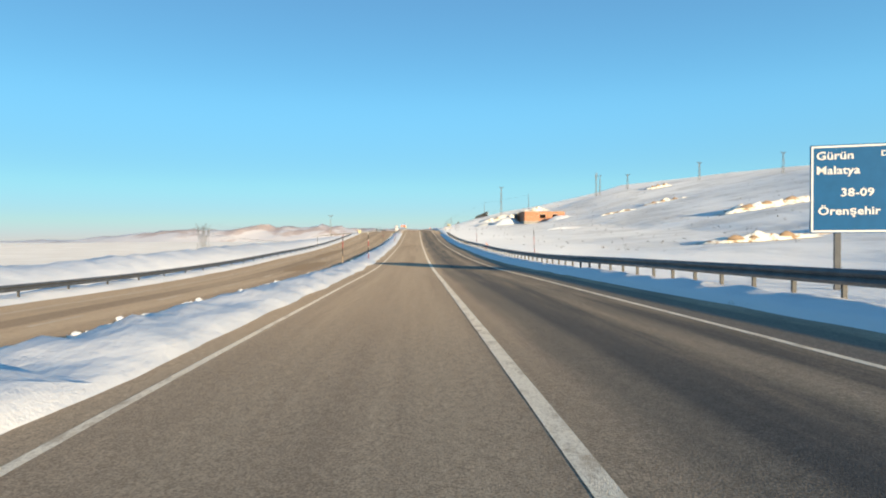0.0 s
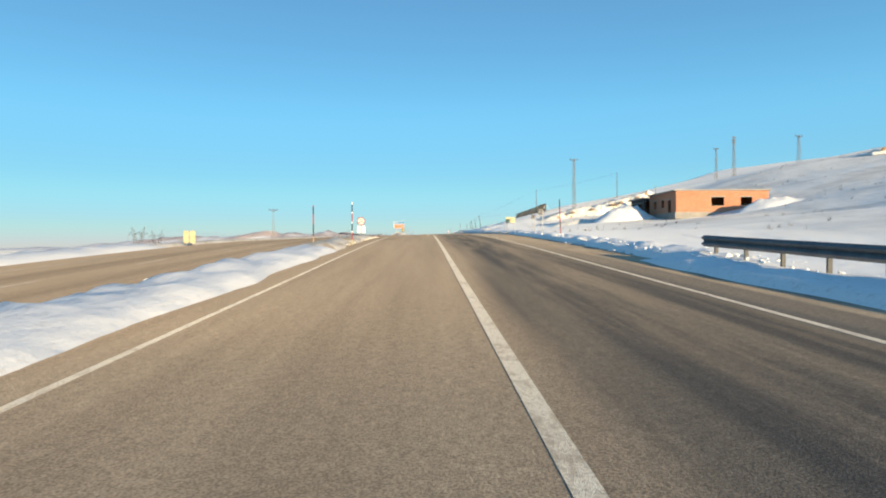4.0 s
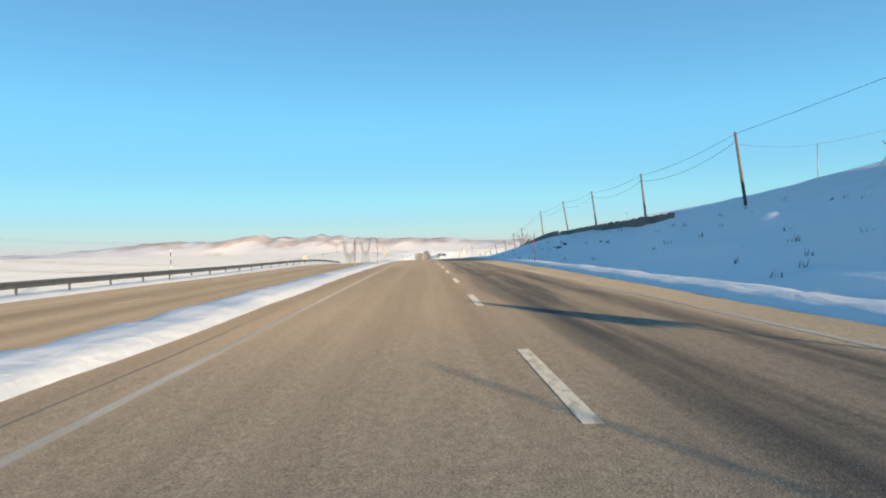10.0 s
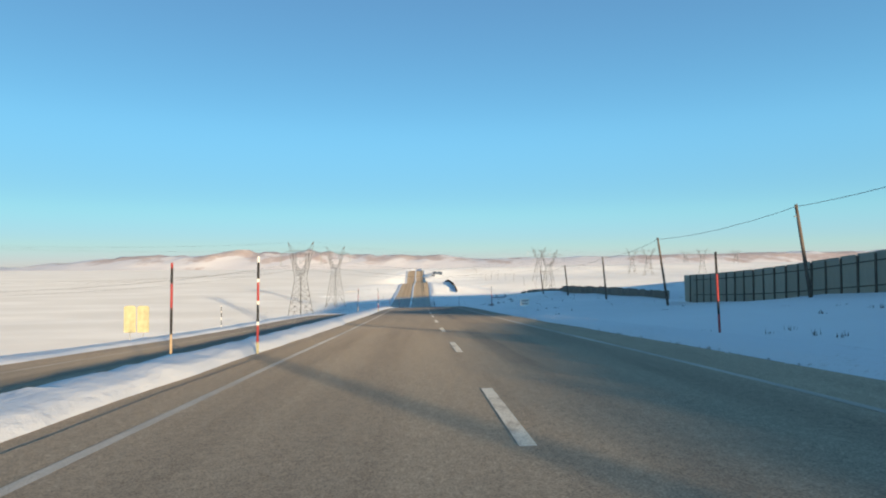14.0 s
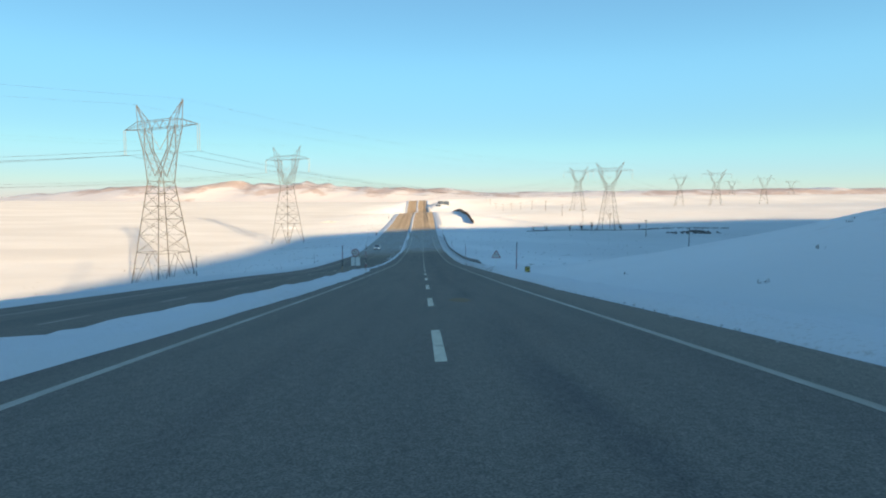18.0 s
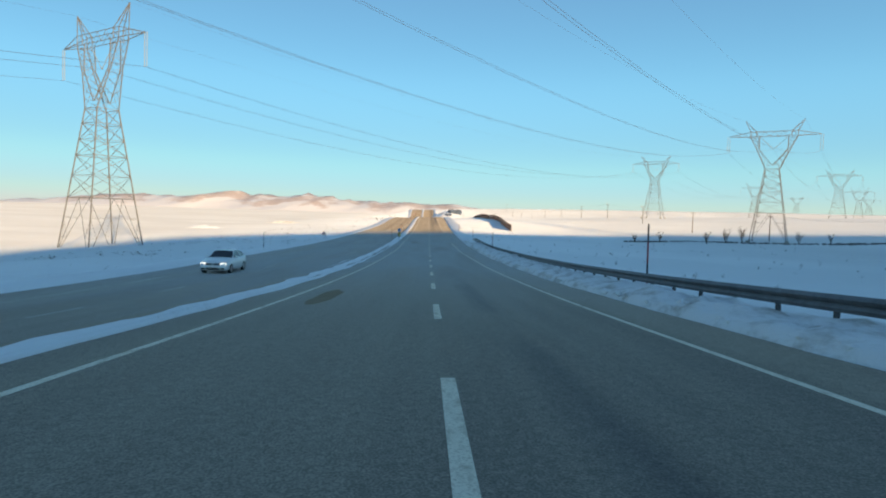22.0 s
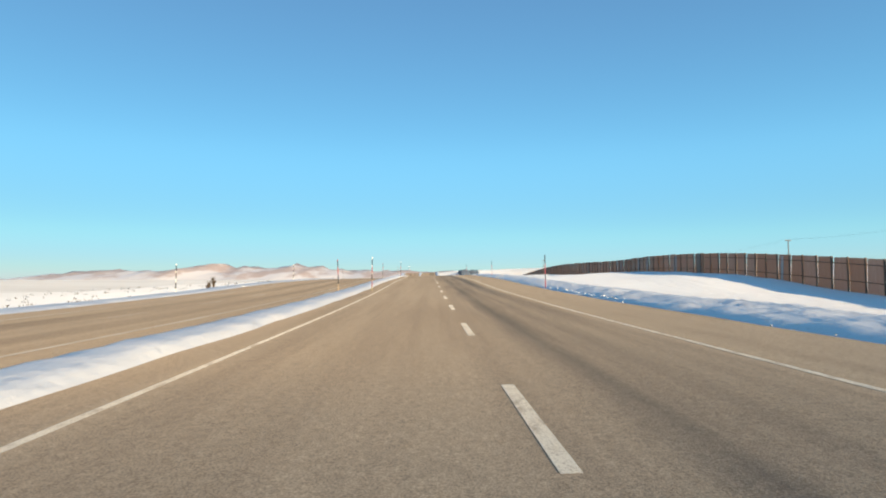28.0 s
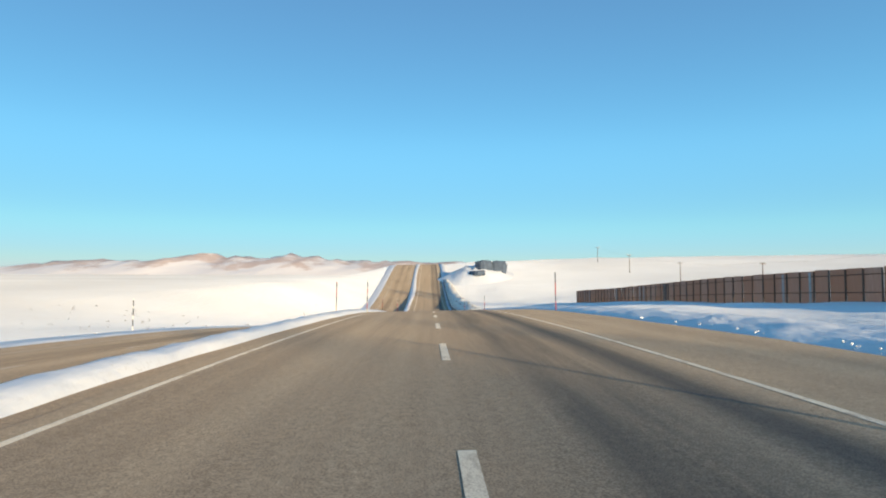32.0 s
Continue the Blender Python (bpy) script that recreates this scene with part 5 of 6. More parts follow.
def no_u_turn(x, y, base, cz, r, panels, label):
    sign = thing("no_u_turn_sign", label, "road sign", (x, y, base))
    post_under(sign, 0, cz, -0.6)
    part("face", disc(0, cz, r * 0.98).made("face", WHITE), sign, "white round face")
    part("border", Geo().add(*[(lambda g: (g.v, g.f))(ring(0, cz, r * 0.80, r))][0]).made("border", RED), sign, "red ring", at=(0, -0.012, 0))
    w = r * 0.11
    arch = [(r * 0.30 * math.cos(t), cz + 0.12 * r + r * 0.30 * math.sin(t)) for t in np.linspace(0, math.pi, 10)]
    g = Geo()
    for p, q in zip(arch[:-1], arch[1:]):
        g.beam((p[0], -0.02, p[1]), (q[0], -0.02, q[1]), w)
    g.beam((r * 0.30, -0.02, cz + 0.12 * r), (r * 0.30, -0.02, cz - 0.45 * r), w).beam((-r * 0.30, -0.02, cz + 0.12 * r), (-r * 0.30, -0.02, cz - 0.2 * r), w)
    g.plate([(-r * 0.30 - 0.1, cz - 0.18 * r), (-r * 0.30 + 0.1, cz - 0.18 * r), (-r * 0.30, cz - 0.45 * r)], 0.02, -0.02)
    part("u_arrow", g.made("u_arrow", BLACK), sign, "black bent arrow")
    part("slash", Geo().beam((-r * 0.62, -0.035, cz + r * 0.62), (r * 0.62, -0.035, cz - r * 0.62), r * 0.08).made("slash", RED), sign, "red diagonal bar")
    for sx in panels:
        part("reflector_panel", Geo().plate([(sx - 0.19, cz - r - 0.85), (sx + 0.19, cz - r - 0.85), (sx + 0.19, cz - r - 0.14), (sx + 0.12, cz - r - 0.06), (sx - 0.12, cz - r - 0.06), (sx - 0.19, cz - r - 0.14)], 0.03, 0.1).made("reflector_panel", WHITE), sign, "plain white upright panel")
    return sign


no_u_turn(-7.65, 212.7, z(-7.6, 212.7), 1.72, 0.42, (-0.22, 0.25), "round no-U-turn sign above two white panels")
no_u_turn(-6.3, 712, z(-6.3, 712) - 0.2, 1.9, 0.34, (-0.2, 0.22), "round no-U-turn sign above two grey-white panels")


def striped_plate(parent, x0, x1, z0, z1, y=-0.02, slant=1):
    part("backing", Geo().plate([(x0, z0), (x1, z0), (x1, z1), (x0, z1)], 0.02, y + 0.02).made("backing", BLACK), parent, "black plate")
    w, step = x1 - x0, (z1 - z0) / 3
    for k in range(3):
        a = z0 + k * step
        lo, hi = (a, a + w * 0.45) if slant > 0 else (a + w * 0.45, a)
        part("stripe", Geo().plate([(x0 + 0.01, min(lo, z1)), (x1 - 0.01, min(hi, z1)), (x1 - 0.01, min(hi + step * 0.5, z1 - 0.01)), (x0 + 0.01, min(lo + step * 0.5, z1 - 0.01))], 0.01, y).made("stripe", YELLOW), parent)


marker = thing("hazard_marker", "black and yellow striped marker in the roadside snow", "road sign", (7.2, 699.2, z(5, 699) - 0.5))
post_under(marker, 0, 0.95, -0.4)
striped_plate(marker, -0.18, 0.18, 0.35, 0.98)

keep = thing("keep_right_sign", "blue arrow disc above a striped plate", "road sign", (-5.45, 913.2, z(-5.4, 913)))
post_under(keep, 0, 2.1, -0.4)
part("disc", disc(0, 2.0, 0.31).made("disc", LIGHT_BLUE), keep, "blue round disc")
part("arrow", Geo().beam((-0.14, -0.03, 2.14), (0.10, -0.03, 1.90), 0.035).plate([(0.17, 1.82), (0.17, 1.98), (0.01, 1.82)], 0.02, -0.03).made("arrow", WHITE), keep, "white slanting arrow")
striped_plate(keep, -0.24, 0.24, 0.78, 1.58, slant=-1)

triangle = thing("triangle_sign", "small red triangle sign with a pale band on the far verge", "road sign", (-19.3, 914.7, z(-18, 914) - 0.2))
post_under(triangle, 0, 1.3, -0.5, 0.06)
part("face", Geo().plate(rounded_triangle(0.46, 1.35), 0.02).made("face", RED), triangle, "red face")
part("band", Geo().plate([(-0.23, 1.30), (0.23, 1.30), (0.17, 1.42), (-0.17, 1.42)], 0.01, -0.02).made("band", WHITE), triangle, "pale band")
part("lower_edge", Geo().plate([(-0.36, 1.11), (0.36, 1.11), (0.33, 1.18), (-0.33, 1.18)], 0.01, -0.02).made("lower_edge", BLACK), triangle, "dark lower edge")

plate = thing("white_plate_sign", "small white plate on a thin post in the snow", "road sign", (6.05, 552.5, z(5.5, 552)))
post_under(plate, 0, 0.8, -0.4, 0.05, WHITE)
part("panel", Geo().plate([(-0.3, 0.62), (0.3, 0.62), (0.3, 1.07), (-0.3, 1.07)], 0.02).made("panel", WHITE), plate)
for k in (0.75, 0.93):
    part("illegible_line", Geo().plate([(-0.2, k - 0.03), (0.2, k - 0.03), (0.2, k + 0.03), (-0.2, k + 0.03)], 0.008, -0.015).made("illegible_line", SIGN_GREY), plate)

for x, y, zz, w, h in ((-21.5, 557.6, 1.4, 0.85, 1.95), (-18.6, 194, z(-17.6, 194), 0.42, 0.95)):
    pair = thing("reflector_panels", "pair of upright pale panels on the far verge", "road sign", (x, y, zz))
    for sx in (-w * 0.56, w * 0.56):
        p = part("panel", Geo().plate([(sx - w / 2, 0.1), (sx + w / 2, 0.1), (sx + w / 2, h), (sx + w * 0.3, h + 0.1), (sx - w * 0.3, h + 0.1), (sx - w / 2, h)], 0.03).made("panel", CREAM), pair)
        part("leg", Geo().tube((sx, 0.04, -0.5), (sx, 0.04, 0.4), 0.025).made("leg", GALV), p)

board = thing("village_board", "cream notice board on the snowy slope", "sign board", (11.4, 236.0, ground_at(11.4, 236.0)))
top = z(5.5, 236.0) + 2.35 - ground_at(11.4, 236.0)
part("panel", Geo().plate([(-0.68, top - 0.85), (0.68, top - 0.85), (0.68, top), (-0.68, top)], 0.03).made("panel", CREAM), board)
for k in (0.30, 0.52):
    part("illegible_line", Geo().plate([(-0.22, top - k - 0.05), (0.22 - k * 0.2, top - k - 0.05), (0.22 - k * 0.2, top - k + 0.03), (-0.22, top - k + 0.03)], 0.008, -0.02).made("illegible_line", EARTH), board)
for sx in (-0.5, 0.5):
    post_under(board, sx, top - 0.1, -0.5)

for x, y, up, w in ((14.45, 228.8, 3.2, 0.75), (13.6, 229.6, 2.45, 0.5)):
    g = ground_at(x, y)
    s = thing("square_sign", "square sign seen from its grey back", "road sign", (x, y, g), 180)
    h = z(5.5, y) + up - g
    part("panel", Geo().plate([(-w / 2, h - w), (w / 2, h - w), (w / 2, h), (-w / 2, h)], 0.02).made("panel", SIGN_GREY), s)
    for sx in (-w * 0.3, w * 0.3):
        post_under(s, sx, h - 0.1, -0.5, 0.06)

# the large blue board
g = ground_at(10.7, 18)
big = thing("direction_board", "large blue direction board with white border behind the guardrail", "road sign", (10.67, 18.05, g), -19)
lo, hi, wide = 2.71 - g, 5.31 - g, 3.5
part("panel", Geo().plate([(0, lo), (wide, lo), (wide, hi), (0, hi)], 0.05, 0.03).made("panel", BLUE), big, "blue sheet panel")
for name, pts in (("border", [(0.03, lo + 0.03), (wide - 0.03, lo + 0.03), (wide - 0.03, lo + 0.08), (0.03, lo + 0.08)]), ("border", [(0.03, hi - 0.08), (wide - 0.03, hi - 0.08), (wide - 0.03, hi - 0.03), (0.03, hi - 0.03)]),
                  ("border", [(0.03, lo + 0.082), (0.08, lo + 0.082), (0.08, hi - 0.082), (0.03, hi - 0.082)]), ("border", [(wide - 0.08, lo + 0.082), (wide - 0.03, lo + 0.082), (wide - 0.03, hi - 0.082), (wide - 0.08, hi - 0.082)])):
    part(name, Geo().plate(pts, 0.01, -0.003).made(name, WHITE), big, "white border strip")
for text, x0, drop in (("Gürün", 0.15, 0.43), ("Malatya", 0.15, 0.86), ("38-09", 0.79, 1.52), ("Örenşehir", 0.20, 2.06)):
    lettering(text, 0.335, WHITE, big, x0, hi - drop, -0.006, stretch=1.12)
lettering("D.3", 0.22, WHITE, big, 1.81, hi - 0.37, -0.006, stretch=1.2)
part("arrow", Geo().plate([(2.0, hi - 1.42), (2.19, hi - 1.31), (2.19, hi - 1.38), (2.7, hi - 1.38), (2.7, hi - 1.47), (2.19, hi - 1.47), (2.19, hi - 1.53)], 0.01, -0.006).made("arrow", WHITE), big, "white arrow")
for sx in (0.75, wide - 0.75):
    part("post", Geo().box((sx, 0.13, hi / 2 - 0.5), (0.16, 0.14, hi + 0.9)).made("post", SIGN_GREY), big)
for zz in (lo + 0.5, hi - 0.5):
    part("rail", Geo().box((wide / 2, 0.07, zz), (wide - 0.3, 0.04, 0.08)).made("rail", GALV), big)

# the village arrows at the junction
arrows = thing("village_signpost", "blue and orange arrow boards on a post in the snow heap", "road sign", (-7.62, 289.9, z(-7.6, 289.9) + 0.36))
for name, zlo, zhi, m, lab in (("blue_arrow", 2.18, 2.82, LIGHT_BLUE, "blue arrow board"), ("orange_arrow", 1.24, 2.14, ORANGE, "orange arrow board")):
    mid = (zlo + zhi) / 2
    p = part(name, Geo().plate([(-0.56, mid), (-0.34, zlo), (1.83, zlo), (1.83, zhi), (-0.34, zhi)], 0.03).made(name, WHITE), arrows, lab)
    part("field", Geo().plate([(-0.40, mid), (-0.26, zlo + 0.04), (1.79, zlo + 0.04), (1.79, zhi - 0.04), (-0.26, zhi - 0.04)], 0.012, -0.018).made("field", m), p)
lettering("Örenşehir", 0.36, WHITE, arrows, 0.76, 2.38, -0.03, "CENTER", 1.18)
lettering("Karakuyu", 0.28, WHITE, arrows, 0.85, 1.76, -0.03, "CENTER", 1.15)
lettering("Hitit Barajı", 0.28, WHITE, arrows, 0.70, 1.42, -0.03, "CENTER", 1.08)
part("emblem", disc(1.55, 1.53, 0.09, 16, 0.012, -0.03).made("emblem", WHITE), arrows, "small pale emblem")
for sx in (0.02, 0.10):
    post_under(arrows, sx, 2.7, -0.9, 0.07)
chev = thing("chevron_marker", "black plate with yellow chevrons at the median's nose", "road sign", (-6.0, 289.6, z(-6, 289.6) + 0.36))
post_under(chev, 0, 1.1, -0.9)
part("backing", Geo().plate([(-0.29, 0.38), (0.29, 0.38), (0.29, 1.24), (-0.29, 1.24)], 0.02).made("backing", BLACK), chev, "black plate")
for zz in (0.40, 0.68, 0.94):
    part("chevron", Geo().plate([(-0.27, zz), (0, zz + 0.18), (0.27, zz), (0.27, zz + 0.13), (0, zz + 0.29), (-0.27, zz + 0.13)], 0.01, -0.02).made("chevron", YELLOW), chev, "yellow chevron")


# ---------------------------------------------------------------- snow fences
def snow_fence(x_of, y0, y1, high, width, mat, label, braces=True, seed=1, step_up=0.03):
    rnd = random.Random(seed)
    ys = np.arange(y0, y1, width)
    board = Geo().box((0, 0, high / 2 - 0.3), (0.035, width * 0.96, high + 0.6)).made("board", mat)
    x0, z0 = x_of(y0), ground_at(x_of(y0), y0)
    fence = thing("snow_fence", label, "snow fence", (x0, y0, z0))
    pale = Geo().box((0, 0, high / 2 - 0.3), (0.03, 0.28, high + 0.55)).made("pale_board", PALE_BOARD)
    post = Geo().box((0, 0, high / 2 - 0.3), (0.10, 0.10, high + 0.54)).made("post", TIMBER)
    for k, y in enumerate(ys):
        x = x_of(y)
        g = ground_at(x, y) - z0
        turn = math.degrees(math.atan2(x_of(y) - x_of(y + width), width))
        slope = 0.8 * math.degrees(math.atan2(ground_at(x, y + width) - ground_at(x, y - width), 2 * width)) if width > 1.2 else 0.0
        part("board", board, fence, at=pose(x - x0, y - y0, g + rnd.uniform(-step_up, step_up), slope + rnd.uniform(-0.4, 0.4), rnd.uniform(-1.5, 1.5), turn))
        if mat is RUST_BOARD and rnd.random() < 0.24:
            part("pale_board", pale, fence, "pale grey board", at=pose(x - x0 - 0.06, y - y0 + rnd.uniform(-0.7, 0.7), g - 0.1, slope, 0, turn))
        if high > 2 and k % max(1, round(1.9 / width)) == 0:
            part("post", post, fence, at=(x - x0 - 0.09, y - y0 - width / 2, g))
            if braces and k % max(1, round(6.0 / width)) == 0 and k + 1 < len(ys):
                part("brace", Geo().beam((x - x0 - 0.12, y - y0, g + 0.1), (x - x0 - 0.12, y - y0 + 2.2, g + high * 0.85), 0.06).made("brace", TIMBER), fence)
    for f in (0.25, 0.8) if high > 2 else ():
        pts = [(x_of(y) - x0 - 0.05, y - y0, ground_at(x_of(y), y) - z0 + high * f) for y in np.arange(y0, y1, 3.0)]
        part("rail", Geo().path(pts, 0.035).made("rail", TIMBER), fence)
    for y in (y0, y1 - width) if braces else (y0,) if high > 2.58 else ():
        x = x_of(y)
        g = ground_at(x, y) - z0
        sgn = -1 if y == y0 else 1
        feet = [(-1.5, -0.3), (1.5, -0.3)] if sgn < 0 else [(-0.5, 1.8)]
        for fx, fy in feet:
            foot = (x - x0 + fx, y - y0 + fy, ground_at(x + fx, y + fy) - z0 - 0.1)
            part("end_brace", Geo().beam(foot, (x - x0, y - y0, g + high * 0.9), 0.07).made("end_brace", WHITE), fence, "pale diagonal end brace")
    return fence


first_x = lambda y: float(np.interp(y, [357, 380, 417], [40.2, 40.6, 38.9]))
second_x = lambda y: float(np.interp(y, [512, 573], [23.9, 25.5]))
third_x = lambda y: float(np.interp(y, [1036, 1290], [31.2, 30.6]))
snow_fence(first_x, 357.5, 387, 2.6, 0.95, BOARD, "tall weathered board snow fence on the slope", seed=1)
snow_fence(first_x, 387.6, 417.5, 2.55, 0.95, BOARD, "tall weathered board snow fence on the slope", seed=2)
snow_fence(second_x, 513, 543, 2.75, 1.5, BOARD, "tall panelled snow fence beside the road", False, 3, 0.012)
snow_fence(second_x, 543.2, 573, 2.55, 1.5, BOARD, "tall panelled snow fence beside the road", False, 4, 0.012)
buried_x = lambda y: float(np.interp(y, [413, 512], [20.2, 21.6]))
snow_fence(buried_x, 418.5, 468, 0.7, 0.8, SHADED_BOARD, "half-buried dark snow fence along the bank", False, 5, 0.08)
snow_fence(buried_x, 468.5, 511, 0.95, 0.8, SHADED_BOARD, "half-buried dark snow fence along the bank", False, 6, 0.08)
snow_fence(lambda y: 25.6, 577, 626, 1.05, 0.8, SHADED_BOARD, "half-buried dark snow fence across the field", False, 7, 0.09)
snow_fence(lambda y: 25.9, 626.5, 665.2, 0.62, 0.8, SHADED_BOARD, "half-buried dark snow fence across the field", False, 8, 0.09)
snow_fence(lambda y: 25.9, 667, 675, 0.5, 0.8, SHADED_BOARD, "short end of the half-buried snow fence", False, 9, 0.15)
for k, y in enumerate(np.arange(1036, 1286, 50.0)):
    snow_fence(third_x, y, min(y + 49.4, 1284), 2.35, 1.9, RUST_BOARD, "long rust-brown panelled snow fence", False, 10 + k)


# ---------------------------------------------------------------- poles and wires
def hang(g, p, q, sag, r, n=10, sides=4):
    p, q = Vector(p), Vector(q)
    pts = [p.lerp(q, k / n) - Vector((0, 0, sag * 4 * (k / n) * (1 - k / n))) for k in range(n + 1)]
    g.path(pts, r, sides)


UY = [410.8, 430.5, 449.8, 470.0, 489.7, 513.1, 529.5, 548.6, 570.0, 588.5, 609.0, 628.0]
UZ = [16.4, 15.6, 15.5, 15.6, 15.1, 12.4, 11.5, 9.9, 8.8, 7.2, 6.2, 5.2]
rnd = random.Random(9)
tops = []
for y, zt in zip(UY, UZ):
    x = 22.0 + rnd.uniform(-0.3, 0.3)
    g = ground_at(x, y)
    pole = thing("utility_pole", "leaning wooden utility pole by the snow fence", "utility pole", (x, y, g), group="roadside utility poles")
    lean = rnd.uniform(-1.1, -0.5)
    part("shaft", Geo().tube((-lean, 0, -1.0), (0, 0, zt - g), 0.13, 0.085, 10).made("shaft", TIMBER, True), pole)
    for dz in (0.15, 0.75):
        part("insulator", Geo().tube((-0.12, 0, zt - g - dz), (0.12, 0, zt - g - dz), 0.035, n=6).made("insulator", GLASS_INS), pole)
    tops.append((x, y, zt))
for x, y, h in ((40.5, 377.3, 9.0), (63, 352, 8.5)):
    g = ground_at(x, y)
    pole = thing("utility_pole", "wooden utility pole standing up the slope", "utility pole", (x, y, g), group="hillside utility poles")
    part("shaft", Geo().tube((0, 0, -1.0), (0, 0, h), 0.14, 0.09, 10).made("shaft", TIMBER, True), pole)
    part("insulator", Geo().tube((-0.15, 0, h - 0.2), (0.15, 0, h - 0.2), 0.04, n=6).made("insulator", GLASS_INS), pole)
line = thing("overhead_wires", "sagging telephone wires between the roadside poles", "wires", tops[0])
o = Vector(tops[0])
run = [(63, 352, ground_at(63, 352) + 8.3), (40.5, 377.3, ground_at(40.5, 377.3) + 8.8)] + tops
for k, (p, q) in enumerate(zip(run[:-1], run[1:])):
    g = Geo()
    hang(g, Vector(p) - o - Vector((0, 0, 0.15)), Vector(q) - o - Vector((0, 0, 0.15)), 0.35, 0.016)
    part("wire", g.made("wire", WIRE), line)

for p, q in zip(tops[:4], tops[1:5]):
    g = Geo()
    hang(g, Vector(p) - o - Vector((0, 0, 0.75)), Vector(q) - o - Vector((0, 0, 0.75)), 0.75, 0.014)
    part("lower_wire", g.made("lower_wire", WIRE), line)
branch = []
for x, y, h in ((47, 440, 4.6), (61, 441, 4.4), (47, 512, 4.4)):
    g = ground_at(x, y)
    pole = thing("thin_pole", "thin grey pole carrying a branch wire up the slope", "utility pole", (x, y, g), group="branch wire poles")
    part("shaft", Geo().tube((0, 0, -0.8), (0, 0, h), 0.06, 0.045, 8).made("shaft", GALV, True), pole)
    part("insulator", Geo().tube((-0.08, 0, h - 0.1), (0.08, 0, h - 0.1), 0.03, n=6).made("insulator", GLASS_INS), pole)
    branch.append(Vector((x, y, g + h - 0.1)))
for p, q, sag in ((Vector(tops[0]) - Vector((0, 0, 0.9)), branch[0], 0.3), (branch[0], branch[1], 0.3), (Vector(tops[5]) - Vector((0, 0, 0.2)), branch[2], 2.4)):
    g = Geo()
    hang(g, p - o, q - o, sag, 0.014)
    part("branch_wire", g.made("branch_wire", WIRE), line)

near_pole = min(tops, key=lambda p: abs(p[1] - 520))
g = Geo()
hang(g, Vector(near_pole) - o, Vector((near_pole[0] + 2.0, near_pole[1] + 17, ground_at(near_pole[0] + 2.0, near_pole[1] + 17))) - o, 0.15, 0.014)
part("stay_wire", g.made("stay_wire", WIRE), line)


def lattice(g, w, levels, r, cx=0.0):
    """X-braced faces of a square tower whose width is w(z)."""
    for a, b in zip(levels[:-1], levels[1:]):
        pa = [(cx + sx * w(a) / 2, sy * w(a) / 2, a) for sx, sy in ((-1, -1), (1, -1), (1, 1), (-1, 1))]
        pb = [(cx + sx * w(b) / 2, sy * w(b) / 2, b) for sx, sy in ((-1, -1), (1, -1), (1, 1), (-1, 1))]
        for k in range(4):
            j = (k + 1) % 4
            g.beam(pa[k], pb[j], r).beam(pa[j], pb[k], r).beam(pb[k], pb[j], r)


def mast(x, y, top, label, lamp=False):
    g0 = ground_at(x, y)
    h = top - g0
    m = thing("lattice_mast", label, "mast", (x, y, g0), 12)
    w = lambda zz: 0.95 - 0.55 * zz / h
    for sx, sy in ((-1, -1), (1, -1), (1, 1), (-1, 1)):
        part("leg", Geo().beam((sx * w(0) / 2, sy * w(0) / 2, -0.6), (sx * w(h) / 2, sy * w(h) / 2, h - 0.4), 0.06).made("leg", LATTICE), m)
    g = Geo()
    lattice(g, w, list(np.linspace(0.2, h - 0.4, max(6, int(h / 1.1)))), 0.03)
    part("bracing", g.made("bracing", LATTICE), m)
    if lamp:
        for dz in (0, 0.9, 1.8):
            b = part("lamp_bar", Geo().box((0, 0, h - dz), (1.3, 0.1, 0.1)).made("lamp_bar", LATTICE), m)
            for sx in (-0.5, 0, 0.5):
                part("floodlight", Geo().box((sx, -0.12, h - dz + 0.2), (0.36, 0.2, 0.34)).made("floodlight", SIGN_GREY), b)
    else:
        part("crossarm", Geo().box((0, 0, h - 0.35), (2.6, 0.2, 0.2)).box((0, 0, h - 0.7), (1.3, 0.1, 0.1)).made("crossarm", POST_STEEL), m)
        for sx in (-1.15, 0, 1.15):
            part("insulator", Geo().tube((sx, 0, h - 0.3), (sx, 0, h + 0.05), 0.13, 0.08, 8).made("insulator", POST_STEEL), m)
    return m


mast(45.7, 340, 30.6, "tall steel lattice power mast above the slope")
mast(-46.9, 336.6, 15.3, "steel lattice power mast on the low plain")
mast(117.3, 396, 42.5, "steel lattice power mast on the hill's crest")
mast(114.5, 335.5, 37.0, "steel lattice power mast on the hillside")
mast(101.3, 349.7, 38.6, "lattice mast carrying rows of floodlights", True)
mast(138, 300, ground_at(138, 300) + 9, "steel lattice power mast on the hillside")
mast(150, 250, ground_at(150, 250) + 9, "steel lattice power mast on the hillside")


def t_pole(x, y, h, label="wooden pole with a crossarm on the snowfield"):
    g = ground_at(x, y)
    p = thing("crossarm_pole", label, "utility pole", (x, y, g), 20, group="crossarm poles")
    part("shaft", Geo().tube((0, 0, -0.8), (0, 0, h), 0.15, 0.10, 8).made("shaft", TIMBER, True), p)
    part("crossarm", Geo().box((0, 0, h - 0.25), (2.0, 0.12, 0.14)).made("crossarm", TIMBER), p)
    for sx in (-0.9, 0, 0.9):
        part("insulator", Geo().tube((sx, 0, h - 0.2), (sx, 0, h + 0.12), 0.06, 0.04, 6).made("insulator", GLASS_INS), p)
    return (x, y, g + h)


